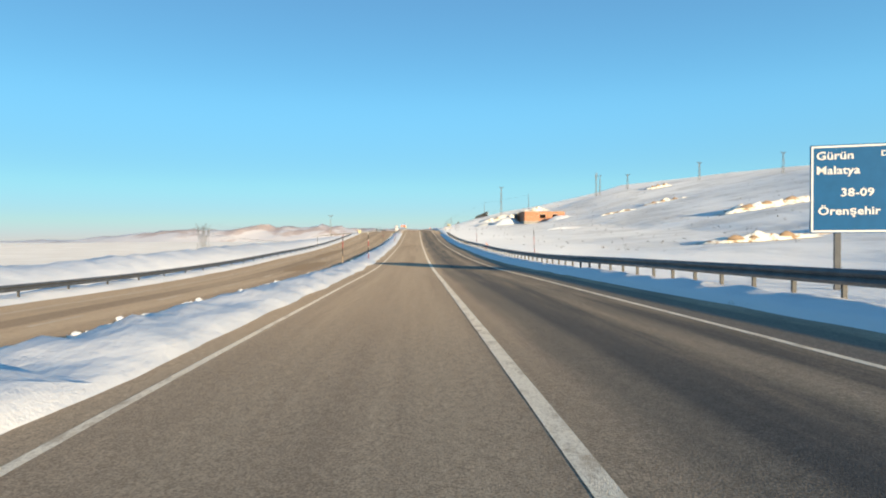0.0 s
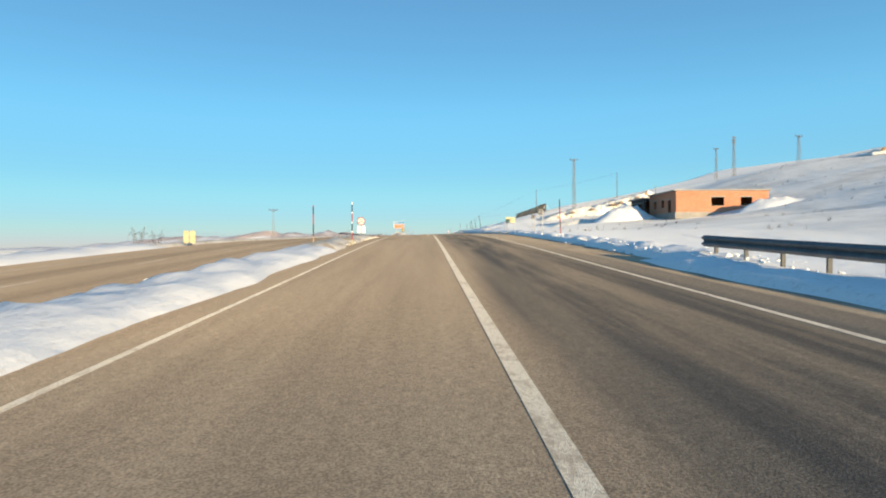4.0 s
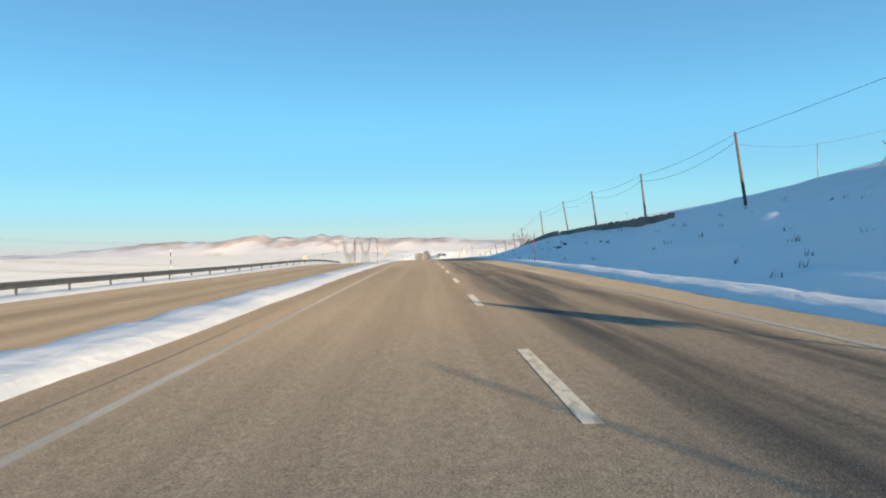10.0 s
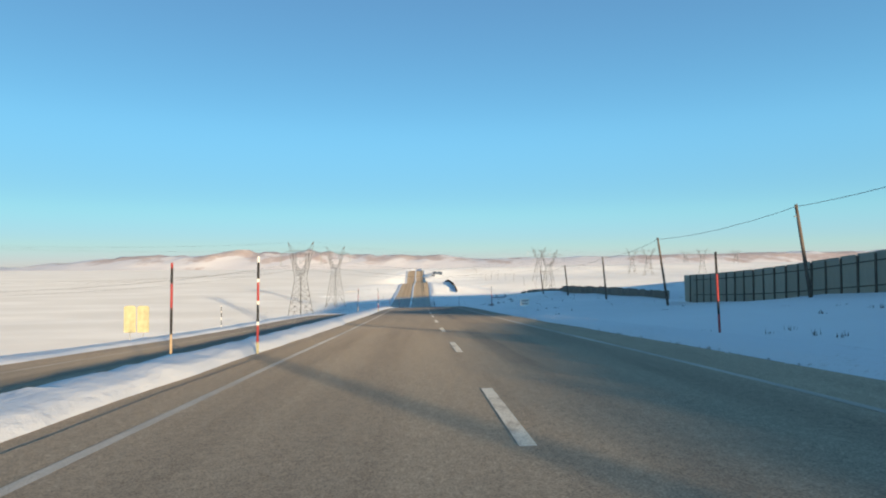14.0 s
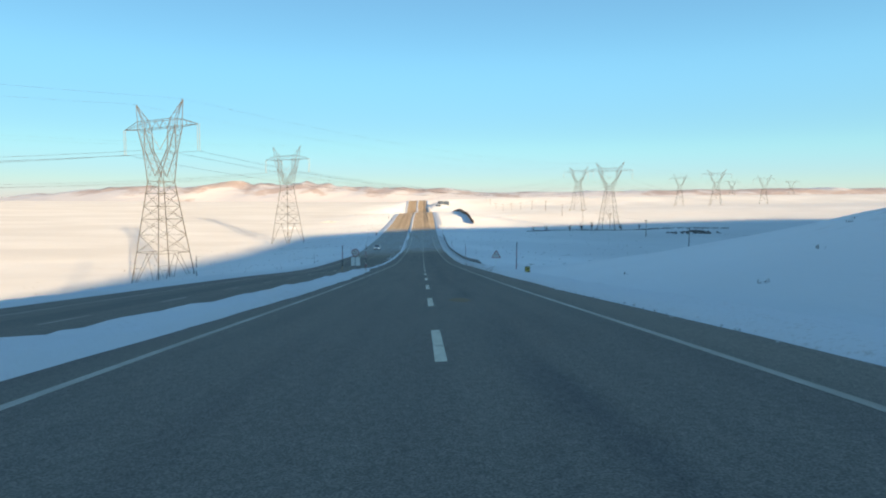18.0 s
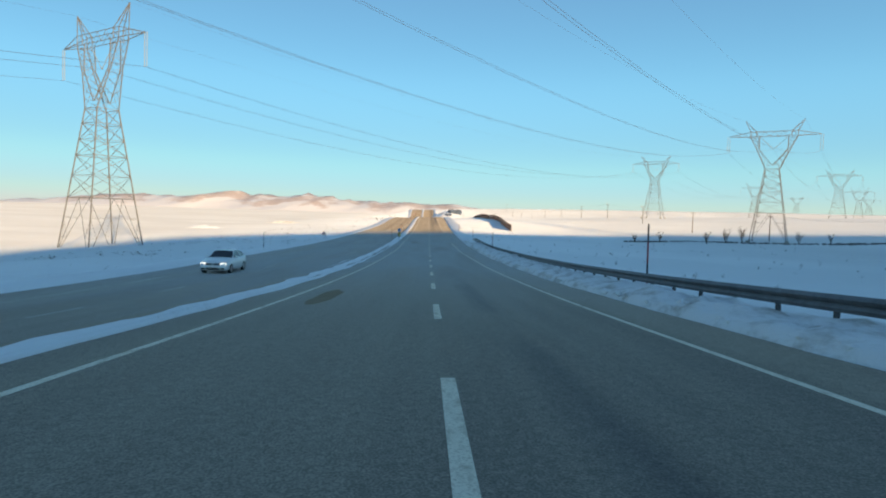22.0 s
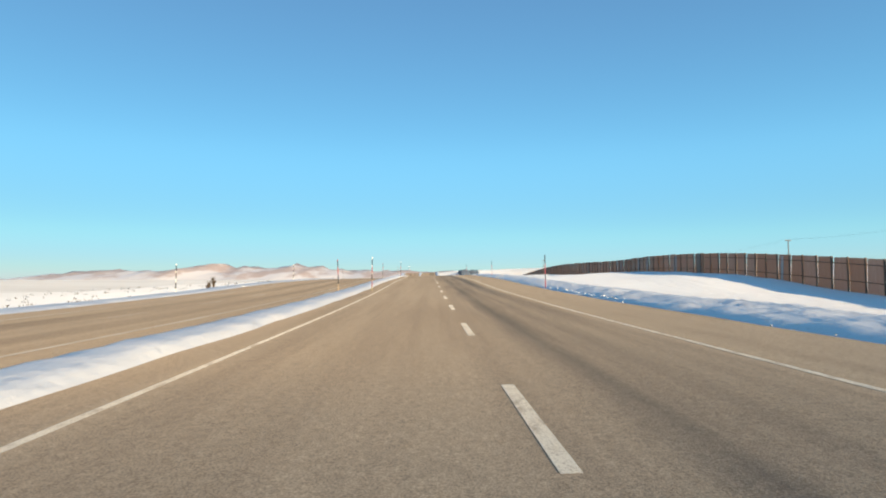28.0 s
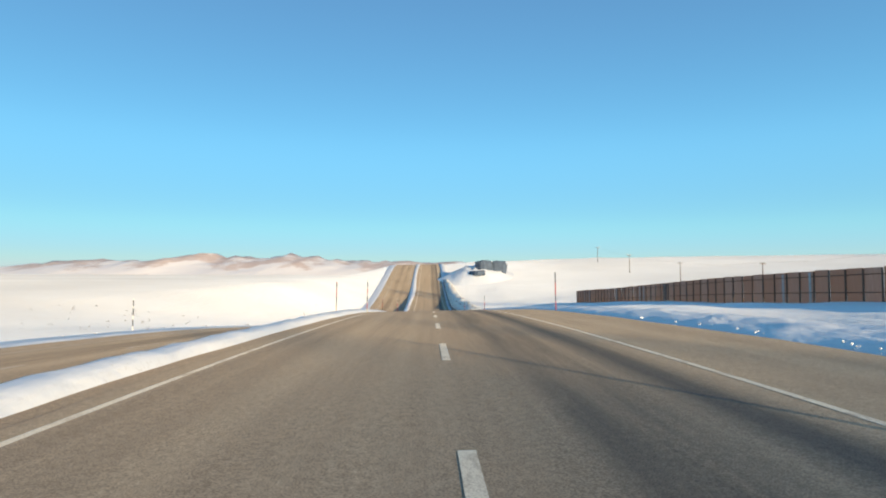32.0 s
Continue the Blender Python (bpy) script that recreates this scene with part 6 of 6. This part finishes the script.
spots = [t_pole(float(np.interp(y, [784, 830, 930, 1400], [98, 96, 99, 82])), y, 7.5) for y in np.arange(784, 1460, 48.0)]
line = thing("field_wires", "thin wires between the crossarm poles", "wires", spots[0])
o = Vector(spots[0])
for p, q in zip(spots[:-1], spots[1:]):
    for sx in (-0.9, 0.9):
        g = Geo()
        hang(g, Vector(p) - o + Vector((sx, 0, 0.1)), Vector(q) - o + Vector((sx, 0, 0.1)), 0.8, 0.008, 8, 3)
        part("wire", g.made("wire", WIRE), line)


# ---------------------------------------------------------------- high-voltage pylons
class Braces:
    """Lays every bar of a lattice as a part of its own."""

    def __init__(self, parent):
        self.parent = parent

    def beam(self, p, q, w):
        part("brace", Geo().beam(p, q, w).made("brace", LATTICE), self.parent)
        return self


def pylon(x, y, base, top, turn):
    p = thing("pylon", "tall cat-headed steel lattice pylon on the snowfield", "pylon", (x, y, base), turn, group="high-voltage pylons")
    h = top - base
    waist, arm, chord = 0.60 * h, 0.868 * h, 0.908 * h
    w = lambda zz: 9.4 + (3.5 - 9.4) * min(1, zz / waist)
    for sx, sy in ((-1, -1), (1, -1), (1, 1), (-1, 1)):
        part("leg", Geo().beam((sx * 4.7, sy * 4.7, -0.6), (sx * 1.75, sy * 1.75, waist), 0.155).made("leg", LATTICE), p)
        part("footing", Geo().box((sx * 4.75, sy * 4.75, -0.1), (1.1, 1.1, 0.9)).made("footing", CONCRETE), p)
    g = Braces(p)
    lattice(g, w, [0.24 * h, 0.33 * h, 0.41 * h, 0.475 * h, 0.54 * h, waist], 0.06)
    for (sx, sy), (tx, ty) in (((-1, -1), (1, -1)), ((1, -1), (1, 1)), ((1, 1), (-1, 1)), ((-1, 1), (-1, -1))):
        a, b = Vector((sx * 4.7, sy * 4.7, 0)), Vector((tx * 4.7, ty * 4.7, 0))
        k = w(0.24 * h) / 2
        c, d = Vector((sx * k, sy * k, 0.24 * h)), Vector((tx * k, ty * k, 0.24 * h))
        mid = (c + d) / 2
        g.beam(a, mid, 0.07).beam(b, mid, 0.07).beam(c, d, 0.085)
        for foot, head in ((a, c), (b, d)):
            for s in (0.33, 0.66):
                g.beam(foot.lerp(head, s), foot.lerp(mid, s), 0.04)
            g.beam(foot.lerp(head, 0.66), foot.lerp(mid, 0.33), 0.04)
        for zz in (0.41 * h, 0.54 * h, waist):
            k = w(zz) / 2
            g.beam((sx * k, sy * k, zz), (tx * k, ty * k, zz), 0.085)
    for side in (-1, 1):
        g = Geo()
        lo = [(side * 1.75, sy * 1.75, waist) for sy in (-1, 1)] + [(side * 0.1, sy * 1.3, waist + 0.03 * h) for sy in (-1, 1)]
        elbow = [(side * 4.1, sy * 0.95, 0.757 * h) for sy in (-1, 1)] + [(side * 3.55, sy * 0.95, 0.762 * h) for sy in (-1, 1)]
        hi = [(side * 5.9, sy * 0.8, arm) for sy in (-1, 1)] + [(side * 3.7, sy * 0.8, arm) for sy in (-1, 1)]
        for a, b in ((lo, elbow), (elbow, hi)):
            for k in range(4):
                g.beam(a[k], b[k], 0.125)
            for i, j in ((0, 2), (1, 3), (0, 1), (2, 3)):
                steps = 4
                for s in range(steps):
                    pa, pb = Vector(a[i]).lerp(b[i], s / steps), Vector(a[j]).lerp(b[j], (s + 1) / steps)
                    g.beam(pa, pb, 0.04)
                    g.beam(Vector(a[j]).lerp(b[j], s / steps), Vector(a[i]).lerp(b[i], (s + 1) / steps), 0.04)
        part("window_arm", g.made("window_arm", LATTICE), p)
        g = Geo()
        tip = Vector((side * 7.4, 0, h))
        for cx, sy in ((5.9, -0.8), (5.9, 0.8), (4.4, -0.8), (4.4, 0.8)):
            g.beam((side * cx, sy, arm), (side * cx, sy, chord), 0.10).beam((side * cx, sy, chord), tip, 0.10)
            for s in (0.3, 0.6):
                g.beam(Vector((side * cx, sy, chord)).lerp(tip, s), Vector((side * (10.3 - cx), -sy, chord)).lerp(tip, s), 0.035)
        part("horn", g.made("horn", LATTICE), p)
        g = Geo()
        end = Vector((side * 11.6, 0, arm + 0.2))
        for sy in (-0.8, 0.8):
            g.beam((side * 5.9, sy, arm), end, 0.09).beam((side * 5.9, sy, chord), end, 0.08)
            for s in (0.25, 0.5, 0.75):
                g.beam(Vector((side * 5.9, sy, arm)).lerp(end, s), Vector((side * 5.9, sy, chord)).lerp(end, s), 0.04)
        part("arm_tip", g.made("arm_tip", LATTICE), p)
        for dx in (-0.3, 0.3):
            part("insulator_string", Geo().tube(end + Vector((dx, 0, 0)), end + Vector((dx, 0, -0.13 * h)), 0.055, n=6).made("insulator_string", GLASS_INS), p)
        part("insulator_string", Geo().tube((side * 3.6, 0, arm), (0, 0, arm - 0.105 * h), 0.055, n=6).made("insulator_string", GLASS_INS), p)
    g = Geo()
    for sy in (-0.8, 0.8):
        for zz in (arm, chord):
            g.beam((-5.9, sy, zz), (5.9, sy, zz), 0.09)
        for k in range(10):
            g.beam((-5.9 + 1.18 * k, sy, (arm, chord)[k % 2]), (-4.72 + 1.18 * k, sy, (chord, arm)[k % 2]), 0.045)
    part("bridge", g.made("bridge", LATTICE), p)
    m = pose(x, y, base, 0, 0, turn)
    return [m @ Vector(v) for v in ((-11.6, 0, arm - 0.125 * h), (0, 0, arm - 0.105 * h), (11.6, 0, arm - 0.125 * h), (-7.4, 0, h), (7.4, 0, h))]


for spans in (((-198, 579, -20, 17.8), (-51.8, 781, -22.4, 16.5), (96, 974, None, 17.5), (244, 1167, None, 24), (392, 1360, None, 28), (540, 1553, None, 30)),
              ((-225, 672, -20, 17.8), (-53.2, 902.5, -21.2, 18.3), (118, 1125.5, None, 23.6), (289, 1348, None, 28), (460, 1570, None, 30))):
    ends = [pylon(x, y, ground_at(x, y) if b is None else min(b, ground_at(x, y)), t, -33) for x, y, b, t in spans]
    line = thing("power_line", "long sagging high-voltage conductors between pylons", "power line", ends[0][0], group="power lines")
    o = ends[0][0]
    for a, b in zip(ends[:-1], ends[1:]):
        for k in range(5):
            for dx in ((-0.2, 0.2) if k < 3 else (0.0,)):
                g = Geo()
                hang(g, a[k] - o + Vector((dx, 0, 0)), b[k] - o + Vector((dx, 0, 0)), 8.5 if k < 3 else 5.0, 0.015 if k < 3 else 0.011, 20, 3)
                part("conductor" if k < 3 else "earth_wire", g.made("conductor", WIRE), line)


# ---------------------------------------------------------------- the unfinished brick building
def wall(parent, name, length, high, thick, openings, at, turn, mat=BRICK, sill=None):
    """A wall along x from the pose, with openings (x0, x1, z0, z1) that go right through."""
    g = Geo()
    cuts = sorted({0.0, length, *[v for o in openings for v in o[:2]]})
    for a, b in zip(cuts[:-1], cuts[1:]):
        holes = sorted([(o[2], o[3]) for o in openings if o[0] < (a + b) / 2 < o[1]])
        zc = 0.0
        for z0, z1 in holes + [(high, high)]:
            if z0 > zc:
                g.box(((a + b) / 2, 0, (zc + z0) / 2), (b - a, thick, z0 - zc))
            zc = z1
    w = part(name, g.made(name, mat), parent, at=pose(*at, 0, 0, turn))
    for x0, x1, z0, z1 in openings:
        part("lintel", Geo().box(((x0 + x1) / 2, -0.01, z1 + 0.09), (x1 - x0 + 0.4, thick + 0.03, 0.18)).made("lintel", CONCRETE), w)
        if z0 > 0.2:
            part("sill", Geo().box(((x0 + x1) / 2, -0.02, z0 - 0.05), (x1 - x0 + 0.1, thick + 0.06, 0.08)).made("sill", CONCRETE), w)
    return w


gb = 9.6
house = thing("brick_building", "unfinished single-storey orange brick building in the snow", "building", (44.0, 256.8, gb))
wall(house, "front_wall", 16.8, 3.75, 0.25, [(6.4, 8.7, 1.1, 2.6), (11.7, 13.8, 1.1, 2.6)], (0, 0, 0), 0)
wall(house, "side_wall", 13.0, 3.75, 0.25, [(2.0, 3.4, 1.1, 2.5), (6.0, 7.4, 1.1, 2.5), (9.2, 10.5, 0.0, 2.3)], (0.128, 12.88, 0), -90)
wall(house, "end_wall", 13.0, 3.75, 0.25, [], (16.67, 12.88, 0), -90)
wall(house, "rear_wall", 16.8, 3.75, 0.25, [], (0, 13.0, 0), 0)
part("roof_slab", Geo().box((8.4, 6.5, 3.88), (17.6, 13.8, 0.24)).made("roof_slab", CONCRETE), house, "grey concrete roof slab")
part("roof_snow", heap("roof_snow", 0, 0, 7.2, 6.0, 0.35, SNOW, "", "", 3.3, base=0.0).data, house, "thin snow on the roof", at=(8.4, 6.5, 4.1))
bpy.data.objects.remove(bpy.data.objects["roof_snow"])
part("floor_slab", Geo().box((8.4, 6.5, -0.6), (17.2, 13.4, 1.2)).made("floor_slab", CONCRETE), house)
wing = thing("building_wing", "lower shaded wing of the brick building with dark openings", "building", (43.1, 270.2, gb + 0.2))
wall(wing, "side_wall", 7.6, 3.1, 0.25, [(0.8, 3.0, 0.0, 2.4), (4.4, 6.6, 0.9, 2.3)], (0.0, 7.6, 0), -90, WING_SHADE)
wall(wing, "rear_wall", 9.0, 3.1, 0.25, [], (0.15, 7.7, 0), 0)
part("roof_slab", Geo().box((4.4, 3.8, 3.25), (10.2, 8.4, 0.22)).made("roof_slab", CONCRETE), wing)
part("partition", Geo().box((5.0, 3.8, 1.5), (0.2, 7.0, 3.0)).made("partition", WING_SHADE), wing)
part("floor_slab", Geo().box((4.4, 3.8, -0.7), (9.4, 7.8, 1.2)).made("floor_slab", CONCRETE), wing)
part("roof_post", Geo().box((3.0, 2.0, 4.6), (0.12, 0.12, 2.6)).made("roof_post", LATTICE), wing)


# ---------------------------------------------------------------- oncoming car, at rest
def car(x, y, base, turn):
    c = thing("sedan_car", "white four-door saloon car in the far outer lane", "car", (x, y, base), turn)
    # stations along the car, front at -y: y, half width, sill, waist, shoulder width at waist
    st = [(-2.30, 0.62, 0.36, 0.62, 0.60), (-2.22, 0.78, 0.26, 0.70, 0.74), (-1.95, 0.86, 0.22, 0.78, 0.80), (-1.40, 0.89, 0.20, 0.88, 0.83), (-0.85, 0.895, 0.20, 0.96, 0.84), (0.0, 0.90, 0.20, 0.97, 0.85),
          (1.0, 0.90, 0.20, 0.99, 0.85), (1.55, 0.885, 0.21, 1.02, 0.82), (2.05, 0.85, 0.26, 1.03, 0.78), (2.26, 0.76, 0.36, 0.98, 0.70), (2.33, 0.66, 0.46, 0.88, 0.62)]
    verts, faces = [], []
    for yy, hw, lo, hi, sw in st:
        mid = lo + (hi - lo) * 0.62
        half = [(0, lo), (hw * 0.85, lo), (hw, lo + 0.10), (hw, mid), (sw, hi), (sw * 0.6, hi + 0.03), (0, hi + 0.045)]
        ringp = half + [(-px, pz) for px, pz in reversed(half[1:-1])]
        verts += [(px, yy, pz) for px, pz in ringp]
    n = len(verts) // len(st)
    for k in range(len(st) - 1):
        faces += [(k * n + i, (k + 1) * n + i, (k + 1) * n + (i + 1) % n, k * n + (i + 1) % n) for i in range(n)]
    faces += [tuple(range(n)), tuple(range((len(st) - 1) * n + n - 1, (len(st) - 1) * n - 1, -1))]
    part("body", mesh("body", verts, faces, CAR_PAINT), c, "white painted body")
    roof = [(-0.80, 0.74, 0.97), (-0.15, 0.62, 1.38), (0.35, 0.60, 1.44), (0.95, 0.60, 1.42), (1.35, 0.64, 1.30), (1.80, 0.70, 1.03)]
    verts, faces = [], []
    for yy, hw, zz in roof:
        verts += [(-hw - 0.0, yy, zz - 0.04), (-hw * 0.8, yy, zz), (0, yy, zz + 0.03), (hw * 0.8, yy, zz), (hw, yy, zz - 0.04)]
    for k in (1, 2, 3):
        faces += [(k * 5 + i, k * 5 + i + 1, (k + 1) * 5 + i + 1, (k + 1) * 5 + i) for i in range(4)]
    part("roof", mesh("roof", verts, faces, CAR_PAINT), c, "white roof")
    part("windscreen", mesh("windscreen", [(-0.74, -0.80, 0.96), (0.74, -0.80, 0.96), (0.60, -0.14, 1.37), (0, -0.15, 1.41), (-0.60, -0.14, 1.37), (0, -0.86, 0.99)], [(0, 5, 3, 4), (5, 1, 2, 3)], CAR_GLASS), c, "dark windscreen")
    part("rear_window", mesh("rear_window", [(-0.70, 1.80, 1.03), (0.70, 1.80, 1.03), (0.62, 1.34, 1.31), (-0.62, 1.34, 1.31)], [(0, 3, 2, 1)], CAR_GLASS), c)
    for side in (-1, 1):
        part("side_window", mesh("side_window", [(side * 0.82, -0.62, 0.97), (side * 0.83, 0.42, 0.99), (side * 0.62, 0.40, 1.40), (side * 0.63, -0.14, 1.35)], [(0, 1, 2, 3)[::side]], CAR_GLASS), c)
        part("side_window", mesh("side_window", [(side * 0.83, 0.48, 0.99), (side * 0.80, 1.55, 1.02), (side * 0.65, 1.28, 1.30), (side * 0.62, 0.46, 1.40)], [(0, 1, 2, 3)[::side]], CAR_GLASS), c)
        part("pillar", Geo().beam((side * 0.78, -0.78, 0.97), (side * 0.62, -0.12, 1.37), 0.05).beam((side * 0.83, 0.45, 0.99), (side * 0.62, 0.43, 1.41), 0.05).beam((side * 0.80, 1.68, 1.02), (side * 0.64, 1.33, 1.31), 0.07).made("pillar", CAR_PAINT), c)
        m = part("mirror", Geo().box((side * 0.97, -0.52, 1.02), (0.20, 0.12, 0.14)).made("mirror", CAR_PAINT), c)
        part("headlight", Geo().box((side * 0.62, -2.19, 0.66), (0.34, 0.14, 0.14), Matrix.Rotation(side * 0.35, 3, "Z")).made("headlight", HEADLAMP), c, "lit headlight")
        part("fog_lamp", Geo().box((side * 0.58, -2.27, 0.36), (0.26, 0.06, 0.08)).made("fog_lamp", BLACK), c)
        for yy in (-1.42, 1.25):
            w = part("wheel", Geo().tube((side * 0.70, yy, 0.31), (side * 0.905, yy, 0.31), 0.22, n=20).made("wheel", ALLOY), c, "alloy wheel")
            tyre = Geo()
            prof = [(0.21, 0.70), (0.31, 0.71), (0.325, 0.74), (0.325, 0.87), (0.31, 0.905), (0.21, 0.91)]
            for k in range(20):
                t0, t1 = 2 * math.pi * k / 20, 2 * math.pi * (k + 1) / 20
                for (r0, x0), (r1, x1) in zip(prof[:-1], prof[1:]):
                    tyre.add([(side * x0, yy + r0 * math.cos(t0), 0.31 + r0 * math.sin(t0)), (side * x0, yy + r0 * math.cos(t1), 0.31 + r0 * math.sin(t1)), (side * x1, yy + r1 * math.cos(t1), 0.31 + r1 * math.sin(t1)), (side * x1, yy + r1 * math.cos(t0), 0.31 + r1 * math.sin(t0))], [(0, 1, 2, 3)])
            part("tyre", tyre.made("tyre", RUBBER), w, "black tyre")
    part("grille", Geo().box((0, -2.29, 0.64), (0.86, 0.05, 0.11)).made("grille", BLACK), c, "black grille")
    part("badge", disc(0, 0.64, 0.06, 16, 0.02, -2.33).made("badge", ALLOY), c)
    part("lower_intake", Geo().box((0, -2.27, 0.36), (0.80, 0.06, 0.12)).made("lower_intake", BLACK), c)
    part("plate", Geo().box((0, -2.325, 0.50), (0.50, 0.02, 0.11)).made("plate", WHITE), c, "plain white plate")
    return c


car(-13.7, 842, road_at(-13.7, 842), 0)


# ---------------------------------------------------------------- shrubs, stalks and stones
def shrub(x, y, high, seed):
    rnd = random.Random(seed)
    s = thing("bare_shrub", "leafless winter shrub standing in the snow", "shrub", (x, y, ground_at(x, y)), group="bare shrubs")
    stem, twigs = Geo(), Geo()
    for _ in range(5):
        a, t = rnd.uniform(0, 6.28), rnd.uniform(0.1, 0.5)
        p = Vector((0, 0, -0.2))
        q = Vector((math.cos(a) * t * high * 0.5, math.sin(a) * t * high * 0.5, high * rnd.uniform(0.5, 0.75)))
        stem.tube(p, q, 0.07, 0.03, 5)
        for _ in range(7):
            f = rnd.uniform(0.35, 1.0)
            b = p.lerp(q, f)
            e = b + Vector((rnd.uniform(-0.4, 0.4), rnd.uniform(-0.4, 0.4), rnd.uniform(0.3, 0.6))) * high * 0.55
            twigs.tube(b, e, 0.025, 0.008, 4)
            for _ in range(3):
                m = b.lerp(e, rnd.uniform(0.3, 0.9))
                twigs.tube(m, m + Vector((rnd.uniform(-0.3, 0.3), rnd.uniform(-0.3, 0.3), rnd.uniform(0.15, 0.35))) * high * 0.4, 0.014, 0.005, 3)
    part("stem_cluster", stem.made("stem_cluster", STRAW), s)
    part("twig_cluster", twigs.made("twig_cluster", STRAW), s)


for k, (x, y, h) in enumerate(((73, 962, 4.0), (80, 966, 4.5), (86, 969, 5.0), (62, 966, 3.2), (56, 968, 2.6), (100, 966, 3.6), (110, 968, 3.0), (-20.8, 1070, 0.9), (-23, 1078, 1.1), (-21.5, 1150, 0.8))):
    shrub(x, y, h, 60 + k)


def tufts(name, count, x0, x1, y0, y1, high, seed, label):
    rnd = random.Random(seed)
    g = Geo()
    for _ in range(count):
        x, y = rnd.uniform(x0, x1), rnd.uniform(y0, y1)
        zz = ground_at(x, y) - 0.03
        for _ in range(7):
            a, h = rnd.uniform(0, 6.28), high * rnd.uniform(0.35, 1.1)
            dx, dy = math.cos(a) * 0.05, math.sin(a) * 0.05
            lx, ly = rnd.uniform(-0.4, 0.4) * h, rnd.uniform(-0.4, 0.4) * h
            bx, by = x + rnd.uniform(-0.2, 0.2), y + rnd.uniform(-0.2, 0.2)
            g.add([(bx - dx * 0.4, by - dy * 0.4, zz), (bx + dx * 0.4, by + dy * 0.4, zz), (bx + lx, by + ly, zz + h)], [(0, 1, 2)])
    return tagged(new(name, g.made(name, STRAW, False)), label, "dry grass", kind="stuff")


tufts("dry_grass", 700, 16, 130, 60, 330, 0.45, 70, "dry stalks and twigs over the snowy hillside")
tufts("dry_grass", 90, 9, 23, 380, 470, 0.35, 71, "dry grass tufts poking through the slope's snow")
tufts("dry_grass", 130, 8, 24, 485, 690, 0.2, 72, "scattered dry stalks on the shaded field")
tufts("dry_grass", 260, 12, 90, 720, 960, 0.5, 73, "dry stalks scattered over the blue snowfield")
tufts("dry_grass", 700, -46, -20.5, 830, 1090, 0.22, 74, "dry grass fringe on the far plain's edge")
tufts("dry_grass", 240, -90, -22, 700, 900, 0.45, 75, "dry stalks on the low snowfield")
tufts("dry_grass", 200, -60, -21, 1090, 1260, 0.35, 76, "dry stalks on the sunlit plain")
tufts("dry_grass", 60, 9, 29, 930, 1040, 0.25, 77, "dry stalks near the brown fence")

rnd = random.Random(80)
bm = bmesh.new()
bmesh.ops.create_icosphere(bm, subdivisions=1, radius=1)
ball = [v.co.copy() for v in bm.verts]
tris = [[v.index for v in f.verts] for f in bm.faces]
bm.free()
g = Geo()
for k in range(420):
    x = rnd.uniform(52, 155)
    y = 967 + 2.5 * math.sin(x * 0.11) + rnd.uniform(-1.2, 1.2)
    r = rnd.uniform(0.15, 0.5)
    zz = ground_at(x, y)
    g.add([(x + p.x * r * rnd.uniform(0.7, 1.3), y + p.y * r * rnd.uniform(0.7, 1.3), zz + r * 0.3 + p.z * r * 0.7) for p in ball], tris)
for k in range(90):
    x, y, r = rnd.gauss(128, 5), rnd.gauss(945, 3), rnd.uniform(0.3, 0.9)
    zz = ground_at(x, y) + max(0, 1.2 - math.hypot((x - 128) / 6, (y - 945) / 4))
    g.add([(x + p.x * r * rnd.uniform(0.7, 1.3), y + p.y * r * rnd.uniform(0.7, 1.3), zz + p.z * r * 0.8) for p in ball], tris)
tagged(new("field_stones", g.made("field_stones", STONE, False)), "row of dark field stones lying in the snow", "stones", kind="stuff")
for k, (x, y, s) in enumerate(((13.5, 433, 0.35), (15, 437, 0.28), (12.2, 428, 0.22), (-6.9, 343, 0.16), (-6.4, 337, 0.14), (9.5, 322, 0.3), (12, 621, 0.3), (13.5, 624, 0.35), (14.2, 622.5, 0.25), (15, 618, 0.3), (11, 616, 0.32), (16.5, 627, 0.3), (17, 632, 0.28), (12.8, 629, 0.22), (18, 640, 0.25), (14.5, 633, 0.2))):
    r2 = random.Random(k)
    g = Geo().add([(p.x * s * r2.uniform(0.8, 1.4), p.y * s * r2.uniform(0.8, 1.4), p.z * s * r2.uniform(0.45, 0.7) + s * 0.05) for p in ball], tris)
    ob = new("stone", g.made("stone", STONE, False))
    ob.location = (x, y, (ground_at(x, y) if x > 7 else road_at(x, y) + 0.12))
    tagged(ob, "dark stone lying loose in the snow", "stone")
